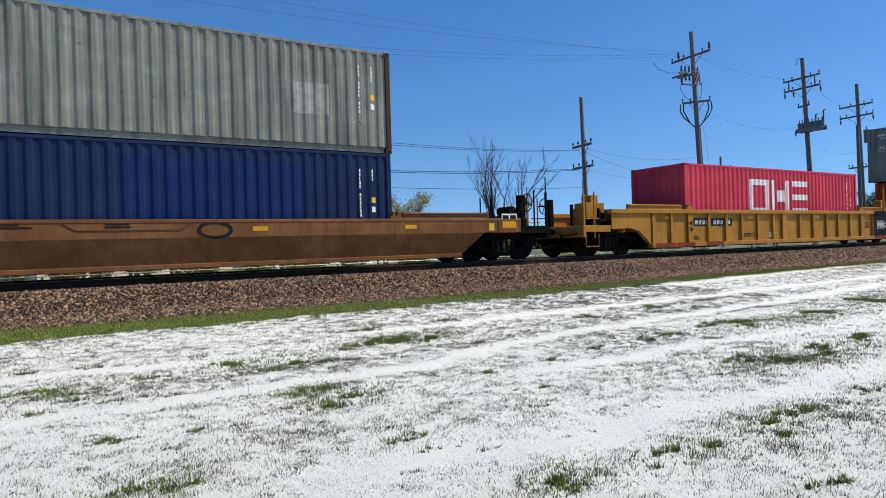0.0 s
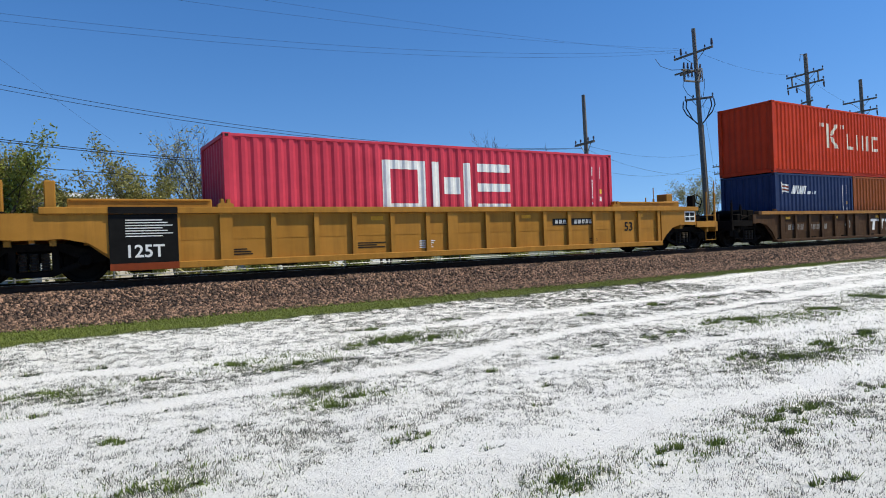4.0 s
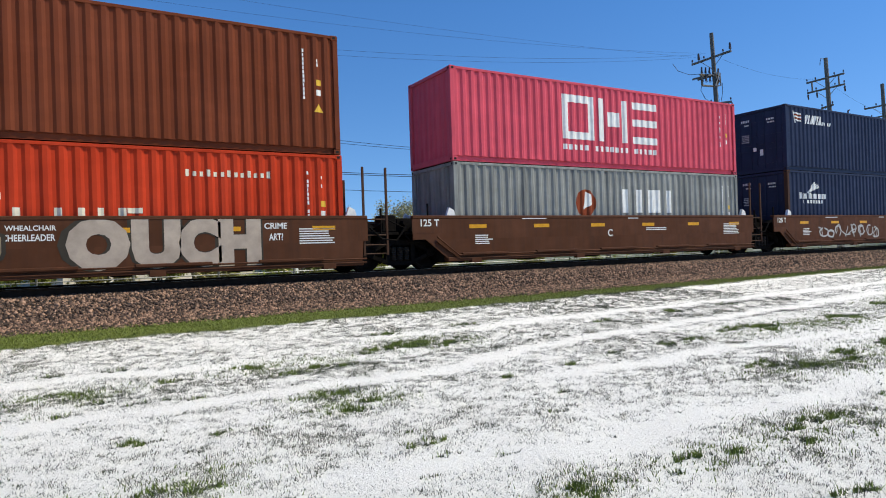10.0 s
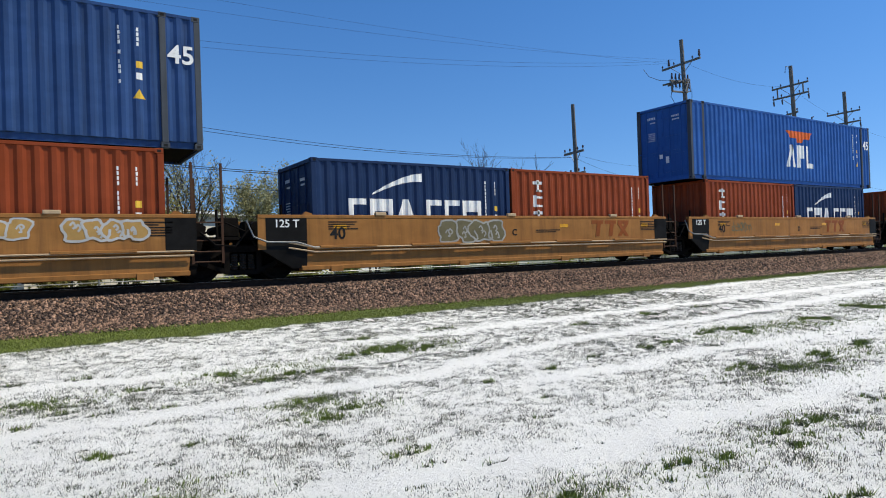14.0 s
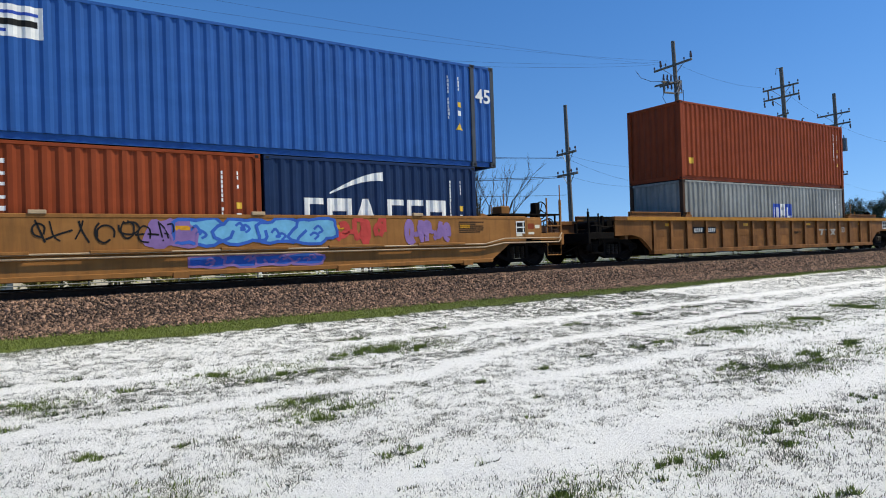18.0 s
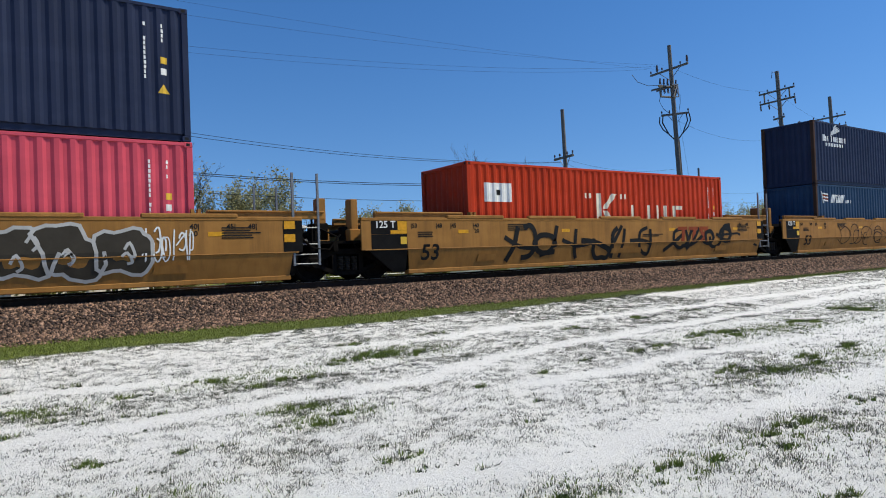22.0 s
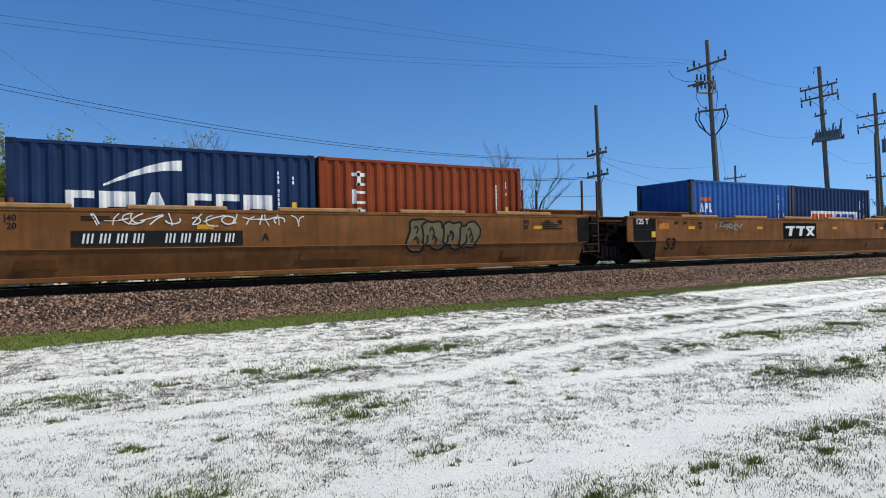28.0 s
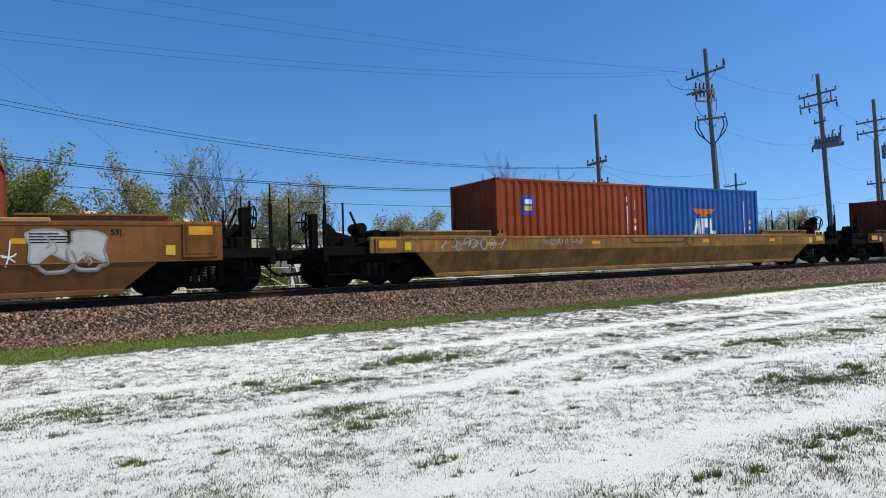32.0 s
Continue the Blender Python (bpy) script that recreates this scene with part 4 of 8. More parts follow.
    # guides that stand up at the ends of a long well
    if guides and feet == 53:
        for sg in (-1, 1):
            for side in (-1, 1):
                x0, x1 = sorted((sg * (well + 0.9), sg * (well - 1.85)))
                part("end_guide", cached((mat, "guide"), lambda: Shape().box(-1.375, 1.375, -0.05, 0.05, 0, 0.20, bev=0.015).box(-1.33, 1.33, -0.09, 0.09, 0.15, 0.19, bev=0.01).mesh("end_guide", mat)), root, at=pose((x0 + x1) / 2, side * (wt - 0.22), top - 0.02))
                part("guide_lug", cached((mat, "lug"), lambda: Shape().prism_y([(-0.17, 0), (0.17, 0), (0.17, 0.12), (0.1, 0.16), (0.1, 0.24), (0.04, 0.24), (0.03, 0.15), (-0.03, 0.15), (-0.04, 0.24), (-0.1, 0.24), (-0.1, 0.16), (-0.17, 0.12)], -0.09, 0.07).mesh("guide_lug", mat)), root, at=pose(sg * (well - 2.11), side * (wt - 0.12), top - 0.06))
    elif feet == 40:
        for sg in (-1, 1):
            for side in (-1, 1):
                part("guide_lug", cached((mat, kind, "lug40"), lambda: Shape().prism_y([(-0.14, 0), (0.14, 0), (0.10, 0.16), (-0.05, 0.24)] if kind == "low" else [(-0.14, 0), (0.14, 0), (0.10, 0.06), (-0.05, 0.10)], -0.05, 0.05).mesh("guide_lug", "white" if kind == "low" else mat)), root, at=pose(sg * 6.26, side * (wt - 0.18), top))
    if kind in ("smooth", "notched"):
        lip = lambda z, out: -wt + (crease - z) / (crease - bot) * (wt - wb) - out
        for x0, x1, z0, z1 in ((-6.0, -5.3, 0.36, 0.54), (-0.55, 0.95, 0.42, 0.58), (5.2, 5.9, 0.36, 0.54)):
            part("pocket_plate", Shape().loft([[(x0, lip(z0, o), z0), (x1, lip(z0, o), z0), (x1 - 0.04, lip(z1, o), z1), (x0 + 0.04, lip(z1, o), z1)] for o in (0.03, -0.02)]).mesh("pocket_plate", mat), root)
        part("crease_edge", Shape().rod((xl + 0.1, -wt - 0.002, crease), (xr - 0.1, -wt - 0.002, crease), 0.014).mesh("crease_edge", mat), root)
    if mat in ("rusty", "ochre"):
        for x in (-7.0, -4.1, -1.03, 2.04, 5.0):
            part("raised_edge", cached((mat, "redge"), lambda: Shape().box(0, 1.95, -0.03, 0.10, -0.01, 0.085, bev=0.02).mesh("raised_edge", "worn_edge" if mat == "rusty" else mat)), root, "worn raised strip on the top edge", pose(x, -wt, top))
    if kind == "ledge":
        for x in (-4.4, -0.2, 4.0):
            part("guide_tab", cached("gtab", lambda: Shape().box(-0.15, 0.15, -0.04, 0.06, -0.01, 0.07, bev=0.012).mesh("guide_tab", "pipe")), root, "pale worn tab", pose(x, -wt, top + 0.01))
    # floor beams, bulkheads, ends
    for x in np.linspace(-well + 0.4, well - 0.4, 6):
        part("floor_beam", cached((kind, "beam"), lambda: Shape().box(-0.18, 0.18, -wb + 0.05, wb - 0.05, 0.16, 0.28, bev=0.015).mesh("floor_beam", "steel")), root, at=pose(x, 0, 0))
    for sg, e in ((-1, left), (1, right)):
        part("end_bulkhead", cached((mat, kind, "bulk"), lambda: Shape().prism_y([(-0.1, 0.2), (0.1, 0.2), (0.35, top - 0.25), (0.15, top - 0.12), (-0.1, top - 0.12)], -1.25, 1.25).mesh("end_bulkhead", "steel")), root, at=pose(sg * (well + 0.02), 0, 0) @ (Matrix.Diagonal((sg, 1, 1, 1))))
        reach = coup - 0.75 if e == "c" else art - 0.1
        deck = Shape().box(well, reach, -0.32, 0.32, 0.62, 0.98, bev=0.02).box(well, min(reach, art + 1.0), -1.2, 1.2, 0.93, 1.0)
        for q in (well + 0.5, well + 1.1):
            if q < reach:
                deck.box(q, q + 0.12, -1.32, 1.32, 0.75, 0.96)
        part("end_sill", deck.mesh("end_sill", "steel" if kind != "ribbed" else mat), root, at=Matrix.Diagonal((sg, 1, 1, 1)))
        if e == "c":
            end_platform(root, sg, art, coup, mat, kind, top, wt, tall_rails)
            truck(root, sg * art)
        else:
            if sg > 0:
                truck(root, sg * art, "shared_truck")
                for side in (-1, 1):
                    part("ladder", cached((mat, kind, "ladder"), lambda: ladder(mat)), root, "tall ladder with thin stanchions", pose(well + 0.36, side * (wt - 0.06), 0))
                if kind in ("ribbed", *SLEEK) and mat != "rusty":
                    for q in (art - 0.58, art + 0.30):
                        part("end_post", cached((mat, "endpost"), lambda: Shape().box(-0.1, 0.1, -0.16, 0.16, 0.95, 2.07, bev=0.02).box(-0.16, 0.16, -0.2, 0.2, 0.95, 1.3, bev=0.02).mesh("end_post", mat)), root, at=pose(q, -0.75, 0))
                if kind in SLEEK:
                    part("end_panel", Shape().box(7.98, xr, -wt - 0.006, -wt, crease, top - 0.07).mesh("end_panel", dark), root, "black painted end panel")
                    for z in (1.28, 0.98) if mat != "rusty" else ():
                        part("amber_panel", cached("ambersq", lambda: Shape().box(-0.13, 0.13, -0.004, 0, 0, 0.18).mesh("amber_panel", "amber")), root, "amber reflecting panel", pose(8.13, -wt - 0.007, z))
                if kind == "ledge":
                    part("end_panel", Shape().box(6.0, xr, -wt - 0.006, -wt, crease + 0.02, top - 0.02).mesh("end_panel", dark), root, "black painted end panel")
                g = Shape().box(well + 0.75, well + 1.15, -0.95, -0.5, 1.0, 1.45, bev=0.03).rod((well + 0.9, -0.6, 1.2), (well + 0.9, 0.7, 1.2), 0.1, 0.1, 10)
                g.pipe([(well + 0.2, -wt + 0.05, 1.1), (well + 0.5, -wt + 0.02, 0.82), (well + 0.95, -wt + 0.1, 0.78), (well + 1.25, -wt + 0.1, 1.15)], 0.025).pipe([(well + 0.3, -1.1, 1.05), (well + 0.8, -1.15, 1.32), (well + 1.3, -1.1, 1.1)], 0.02).rod((well + 0.6, -1.2, 0.95), (well + 0.6, -1.2, 1.6), 0.03)
                for nm, one in zip(("brake_valve", "brake_cylinder", "air_hose", "air_hose", "stanchion"), g.pieces()):
                    part(nm, one.mesh(nm, "steel"), root)
            elif kind != "ribbed":
                # painted panel at the shared end with the truck's rating on it
                e0, e1, z0, z1 = {"smooth": (-9.31, -8.27, 1.13, 1.47), "ledge": (-7.31, -6.34, 0.88, 1.42)}.get(kind, (-art + 0.18, -well - 0.02, 0.95, top - 0.08))
                part("rating_panel", Shape().box(e0, e1, -wt - 0.006, -wt, z0, z1).mesh("rating_panel", dark), root)
                part("rating", words("125 T", 0.25, "white"), root, "white rating lettering", pose((e0 + e1) / 2 - (0.12 if kind in SLEEK else 0), -wt - 0.012, {"smooth": 1.37, "ledge": 1.27}.get(kind, 1.20)))
                if mat == "rusty":
                    part("amber_panel", Shape().box(-8.12, -7.62, -wt - 0.006, -wt, 1.14, 1.34).mesh("amber_panel", "dull_amber"), root, "dull orange reflecting panel")
                elif kind in SLEEK:
                    part("amber_panel", Shape().box(-8.55, -8.28, -wt - 0.010, -wt - 0.006, 1.235, 1.46).box(-8.76, -8.28, -wt - 0.010, -wt - 0.006, 1.14, 1.23).mesh("amber_panel", "amber"), root, "amber reflecting panel")
                if kind in SLEEK:
                    part("notice", Shape().box(-8.47, -8.29, -wt - 0.008, -wt - 0.004, 0.87, 1.06).mesh("notice", "sign_yellow"), root, "pale yellow notice")
                if kind in ("ledge", *SLEEK):
                    d = wt - wb if kind in SLEEK else 0.06
                    # one black for the painted lower corner and the truck's shade by it
                    part("black_end", Shape().box(e0, e1, -wt - 0.004, -wt + 0.0, crease, z0 - 0.005).loft([[(e0 - 0.1, -wt - 0.004, crease), (e1, -wt - 0.004, crease), (e1, -wt - 0.004 + d, bot), (e1 - 0.35, -wt - 0.004 + d, bot)], [(e0 - 0.1, -wt + 0.04, crease), (e1, -wt + 0.04, crease), (e1, -wt + 0.04 + d, bot), (e1 - 0.35, -wt + 0.04 + d, bot)]]).mesh("black_end", "black_car"), root, "black painted corner and truck shade in one colour")
                if kind == "ledge":
                    part("air_pipe", Shape().pipe([(-7.75, -wt - 0.03, 1.35), (-7.6, -wt - 0.05, 0.98), (-7.3, -wt - 0.06, 0.86), (-6.6, -wt - 0.06, 0.84), (-6.2, -wt - 0.05, 0.72), (-5.6, -wt - 0.05, 0.70)], 0.02).mesh("air_pipe", "hardware"), root, "bent grey air pipe")
                # brake gear on the platform over the shared truck
                g = Shape().box(-art + 0.1, -art + 0.6, -0.7, -0.35, 1.0, 1.38, bev=0.03).rod((-art + 0.3, -0.9, 1.25), (-art + 0.3, 0.5, 1.25), 0.09, 0.09, 10).rod((-art + 0.9, -1.0, 1.0), (-art + 0.9, -1.0, 1.75), 0.03).pipe([(-art + 0.1, -1.1, 1.0), (-art + 0.25, -1.2, 0.75), (-art + 0.7, -1.2, 0.7)], 0.025)
                for nm, one in zip(("brake_valve", "brake_cylinder", "stanchion", "air_hose"), g.pieces()):
                    part(nm, one.mesh(nm, "steel"), root)
    if kind == "ribbed":
        for sg, e in ((-1, left), (1, right)):
            if e == "a":
                x0, x1 = sorted((sg * 7.1, sg * 8.4))
                part("end_panel", Shape().box(x0, x1, -wt + 0.0, -wt + 0.045, bot + 0.02, top - 0.15).mesh("end_panel", dark), root, "black painted end panel")
                part("panel_cap", Shape().box(x0, x1, -wt - 0.05, -wt - 0.042, top - 0.14, top).mesh("panel_cap", dark), root)
                part("red_strip", Shape().box(x0, x1, -wt - 0.035, -wt - 0.003, bot - 0.05, bot + 0.09).mesh("red_strip", "oxide"), root, "dull red strip on the sill")
                pr = Shape()
                for r in range(7):
                    pr.box(x0 + 0.3, x1 - 0.3 + 0.1 * (r % 3), -wt - 0.003, -wt, 1.02 - 0.055 * r + (0.2 if sg < 0 else 0), 1.04 - 0.055 * r + (0.2 if sg < 0 else 0))
                if sg < 0:
                    part("rating", words("125T", 0.36, "white"), root, "white rating lettering", pose((x0 + x1) / 2, -wt - 0.004, 0.58))
                tagged(part("small_print", pr.mesh("small_print", "white"), root), kind="stuff")
    if right == "c":
        sg_me = cached("data_sign", lambda: Shape().box(-0.27, 0.27, -0.004, 0, -0.18, 0.18).box(-0.24, -0.02, -0.007, -0.004, 0.02, 0.14, 1).box(0.02, 0.24, -0.007, -0.004, 0.02, 0.14, 1).box(-0.24, -0.02, -0.007, -0.004, -0.14, -0.02, 1).box(0.02, 0.24, -0.007, -0.004, -0.14, -0.02, 1).mesh("data_sign", "white", "black"))
        part("data_sign", sg_me, root, "black and white data panel", pose(art - 0.1, -wt - 0.008 if kind not in ("ribbed", "old") else -wt + 0.025, 1.16))
    # small reflectors along the top
    for x in (np.linspace(-well + 1.0, well - 1.0, 6 if kind == "low" else 4) if kind not in SLEEK else (-6.48, -2.6, 2.6, 6.48)):
        part("reflector", cached(("reflector", kind == "low"), lambda: Shape().box(-0.28 if kind == "low" else -0.17, 0.28 if kind == "low" else 0.17, -0.004, 0, -0.05, 0.05).mesh("reflector", "amber")), root, "amber reflector strip", pose(x, -wt - (0.002 if kind not in ("ribbed", "old") else -0.09), top - (0.28 if kind not in SLEEK else 0.36 if kind == "smooth" else 0.2)))
    for nm, me, lab, at in marks:
        if at is None and kind in SLEEK:
            # paint follows the side where it leans in under the crease
            for v in me.vertices:
                if v.co.z < crease:
                    v.co.y += (crease - v.co.z) / (crease - bot) * (wt - wb)
                v.co.y -= 0.005
        ob = part(nm, me, root, lab, at)
        if nm in ("small_print", "graffiti", "car_emblem"):
            tagged(ob, kind="stuff")
    return root


def ladder(mat):
    sh = Shape()
    for q in (-0.31, 0.31):
        sh.box(q - 0.025, q + 0.025, -0.025, 0.025, 0.42, 2.6)
    for z in (0.46, 0.68, 0.92, 1.31):
        sh.rod((-0.31, 0, z), (0.31, 0, z), 0.018)
    return sh.mesh("ladder", mat if mat == "yellow" else "hardware" if mat == "ochre" else "post_rust")


def end_platform(root, sg, art, coup, mat, kind, top, wt, tall):
    """Platform, posts, brake wheel, sill steps and coupler at the outer end of a car."""
    mir = Matrix.Diagonal((sg, 1, 1, 1))
    paint_mat = mat if kind in ("ribbed", *SLEEK) and mat in ("yellow", "ochre", "orange") else ("steel" if mat != "orange" else mat)

    def platform():
        sh = Shape().box(art + 0.5, coup - 0.62, -1.35, 1.35, 0.92, 0.97)
        sh.box(coup - 0.72, coup - 0.6, -1.42, 1.42, 0.62, 0.98, bev=0.015)
        sh.box(art + 0.3, coup - 0.7, -1.42, -1.36, 0.78, 0.98)
        sh.box(art + 0.3, coup - 0.7, 1.36, 1.42, 0.78, 0.98)
        return sh.mesh("end_platform", paint_mat)
    part("end_platform", cached((paint_mat, art, sg, "plat"), platform), root, at=mir)
    for y in (-1.36, 1.36):
        post = cached((paint_mat, tall, "post_end"), lambda: Shape().box(-0.035, 0.035, -0.03, 0.03, 0.62, 2.0 if tall else 1.65, bev=0.01).rod((0, 0, 1.9 if tall else 1.6), (0, 0, 2.45 if tall else 1.75), 0.018).mesh("corner_post", paint_mat))
        part("corner_post", post, root, at=pose(sg * (coup - 0.68), y, 0))
        part("grab_post", cached((paint_mat, tall, "post_thin"), lambda: Shape().rod((0, 0, 0.6), (0, 0, 2.05 if tall else 1.6), 0.026).mesh("grab_post", paint_mat)), root, at=pose(sg * (art + 0.95), y, 0))
        part("sill_step", cached((paint_mat, "sillstep"), lambda: Shape().pipe([(-0.28, 0, 0.7), (-0.28, 0, 0.32), (0.28, 0, 0.32), (0.28, 0, 0.7)], 0.02).pipe([(-0.28, 0, 0.98), (0.28, 0, 0.98)], 0.016).pipe([(-0.28, 0, 1.2), (0.28, 0, 1.2)], 0.016).mesh("sill_step", paint_mat)), root, at=pose(sg * (coup - 1.0), y * 1.03, 0))

    def gear():
        sh = Shape().box(art - 0.9, art - 0.45, -0.75, 0.55, 1.0, 1.42, bev=0.04)
        sh.rod((art - 0.2, -0.8, 1.3), (art - 0.2, 0.6, 1.3), 0.14, 0.14, 12)
        sh.rod((art + 0.25, -0.9, 1.0), (art + 0.25, -0.9, 1.5), 0.05)
        sh.box(art + 0.1, art + 0.5, -1.1, -0.7, 1.0, 1.2, bev=0.03)
        sh.pipe([(art - 0.6, -1.1, 1.1), (art, -1.15, 1.2), (art + 0.6, -1.1, 1.02)], 0.03)
        return sh
    for nm, one in zip(("air_reservoir", "brake_cylinder", "stanchion", "brake_valve", "air_hose"), gear().pieces()):
        part(nm, one.mesh(nm, "steel"), root, "", mir)
    if kind in ("low", "ledge"):
        box = part("end_box", cached((mat, kind, art, "sidebox"), lambda: Shape().box(art - 0.05, art + 0.62, -wt - 0.02, -wt + 0.35, 0.84, top - 0.02, bev=0.02).box(art + 0.02, art + 0.55, -wt - 0.03, -wt - 0.019, 0.90, top - 0.08, bev=0.008).mesh("end_box", mat)), root, "bolted box at the car's end", mir)
        part("label_plate", cached((kind, "plates"), lambda: Shape().box(art + 0.06, art + 0.30, -wt - 0.034, -wt - 0.031, top - 0.36, top - 0.2).box(art + 0.34, art + 0.52, -wt - 0.034, -wt - 0.031, top - 0.34, top - 0.24, 1).box(art + 0.08, art + 0.3, -wt - 0.034, -wt - 0.031, 0.95, 1.02, 1).mesh("label_plate", "oxide", "cream")), box)
        part("notice", cached((kind, "noticew"), lambda: Shape().box(-0.11, 0.11, -0.004, 0, -0.12, 0.12).box(-0.08, 0.08, -0.006, -0.004, 0.0, 0.08, 1).mesh("notice", "cream", "black")), root, "pale notice", pose(sg * (art - 0.25), -wt - 0.003, 1.02))
        part("valve_cluster", cached((art, "cluster"), lambda: Shape().box(art + 0.75, art + 1.0, -1.3, -1.05, 0.98, 1.22, bev=0.04).rod((art + 1.15, -1.25, 0.98), (art + 1.15, -1.25, 1.35), 0.09, 0.07, 10).box(art + 1.25, art + 1.5, -1.35, -1.1, 0.90, 1.12, bev=0.04).pipe([(art + 0.7, -1.3, 1.3), (art + 1.0, -1.35, 1.42), (art + 1.3, -1.3, 1.2)], 0.03).mesh("valve_cluster", "post_rust")), root, "rusty brake valves", mir)
        part("walkway", cached((art, top, "walkway"), lambda: Shape().box(art - 0.9, coup - 0.75, -1.4, -0.75, top + 0.05, top + 0.10).rod((coup - 0.85, -1.3, 0.95), (coup - 0.85, -1.3, top + 0.06), 0.03).rod((art + 0.6, -1.3, 0.95), (art + 0.6, -1.3, top + 0.06), 0.03).mesh("walkway", "steel")), root, "dark grating walkway on posts", mir)
    if kind in SLEEK:
        part("end_box", cached((mat, kind, art, sg, "ebox"), lambda: Shape().box(art - 0.5, art + 0.2, -wt - 0.03, -wt + 0.3, 0.80, top - 0.01, bev=0.02).box(art - 0.42, art + 0.12, -wt - 0.04, -wt - 0.028, 0.88, top - 0.09, bev=0.008).mesh("end_box", mat)), root, "bolted box at the car's end", mir)
        part("amber_panel", cached("amberbox", lambda: Shape().box(-0.24, 0.24, -0.004, 0, -0.09, 0.09).mesh("amber_panel", "amber")), root, "amber reflecting panel", pose(sg * (art - 0.13), -wt - 0.042, top - 0.17))
        part("notice", cached("notice", lambda: Shape().box(-0.09, 0.09, -0.004, 0, -0.1, 0.1).mesh("notice", "sign_yellow")), root, "pale yellow notice", pose(sg * (art - 0.72), -wt - 0.003, 0.97))
        if mat in ("yellow", "ochre", "worn_yellow"):
            part("end_post", cached((mat, "endpost"), lambda: Shape().box(-0.1, 0.1, -0.16, 0.16, 0.95, 2.07, bev=0.02).box(-0.16, 0.16, -0.2, 0.2, 0.95, 1.3, bev=0.02).mesh("end_post", mat)), root, at=pose(sg * (art - 0.2), -0.9, 0))
        drum = Shape().rod((art + 0.35, -1.1, 1.45), (art + 0.35, -0.5, 1.45), 0.14, 0.14, 14).rod((art + 0.45, -1.2, 1.3), (art + 0.7, -1.2, 1.85), 0.03).prism_y([(art - 0.3, 1.0), (art + 0.9, 1.0), (art + 1.0, 1.5), (art + 0.9, 1.62), (art + 0.7, 1.4), (art + 0.1, 1.25)], -0.3, -0.1)
        for nm, one in zip(("winch_drum", "lever", "end_bracket"), drum.pieces()):
            part(nm, one.mesh(nm, "steel"), root, "", mir)
    hose = lambda: Shape().pipe([(art + 0.6, -1.0, 0.95), (art + 0.9, -1.1, 0.72), (coup - 0.7, -0.9, 0.6), (coup - 0.35, -0.6, 0.35), (coup - 0.05, -0.35, 0.38)], 0.028).rod((art + 0.4, -1.0, 1.0), (art + 0.4, -1.0, 1.55), 0.05).box(art + 0.55, art + 0.85, -1.15, -0.85, 0.97, 1.25, bev=0.03).rod((art + 1.1, -0.5, 1.0), (art + 1.1, -0.5, 1.7 if tall else 1.3), 0.06)
    for nm, one in zip(("air_hose", "stanchion", "brake_valve", "stanchion"), hose().pieces()):
        part(nm, one.mesh(nm, "steel"), root, "", mir)

    def box_gear():
        z1 = 1.95 if kind == "ribbed" and tall else 1.78 if tall else 1.30
        return Shape().box(art - 0.12, art + 0.22, -0.5, -0.05, 1.0, z1 + 0.08, bev=0.02).box(art - 0.35, art + 0.5, -0.55, 0.0, 1.0, z1 - 0.18, bev=0.02).mesh("brake_cabinet", paint_mat)
    if kind in ("ribbed", "ledge"):
        part("brake_cabinet", cached((paint_mat, art, kind, tall, "cab"), box_gear), root, at=mir)

    def wheel():
        sh = Shape()
        n = 16
        ring = [(0, 0.27 * math.cos(2 * math.pi * j / n), 0.27 * math.sin(2 * math.pi * j / n)) for j in range(n + 1)]
        sh.pipe(ring, 0.018, 5)
        for j in range(4):
            a = j * math.pi / 2 + 0.4
            sh.rod((0, 0, 0), (0, 0.27 * math.cos(a), 0.27 * math.sin(a)), 0.014)
        sh.rod((-0.25, 0, 0), (0.05, 0, 0), 0.03)
        return sh.mesh("brake_wheel", "steel")
    part("brake_wheel", cached("brakewheel", wheel), root, "black iron brake wheel", pose(sg * (coup - 0.9), -0.72 * sg, 1.72 if tall else 1.30))
    part("brake_stand", cached((art, tall, "stand"), lambda: Shape().box(-0.1, 0.1, -0.12, 0.12, 0.95, 1.95 if tall else 1.42, bev=0.02).mesh("brake_stand", "steel")), root, at=pose(sg * (coup - 1.12), -0.72 * sg, 0))

    def coupler():
        sh = Shape().box(coup - 0.72, coup - 0.22, -0.1, 0.1, 0.74, 0.92, bev=0.03)
        sh.box(coup - 0.24, coup + 0.02, -0.17, 0.06, 0.70, 0.98, bev=0.05)
        sh.box(coup - 0.12, coup + 0.09, 0.07, 0.17, 0.72, 0.96, bev=0.04)
        sh.pipe([(coup - 0.65, -0.45, 0.78), (coup - 0.4, -0.42, 0.42), (coup - 0.1, -0.3, 0.32), (coup, -0.1, 0.40)], 0.028)
        sh.pipe([(coup - 0.62, -1.2, 0.75), (coup - 0.5, -0.6, 0.68), (coup - 0.35, -0.1, 0.95)], 0.018)
        return sh.mesh("coupler", "steel")
    part("coupler", cached((art, "coupler"), coupler), root, "black steel knuckle coupler", at=mir)

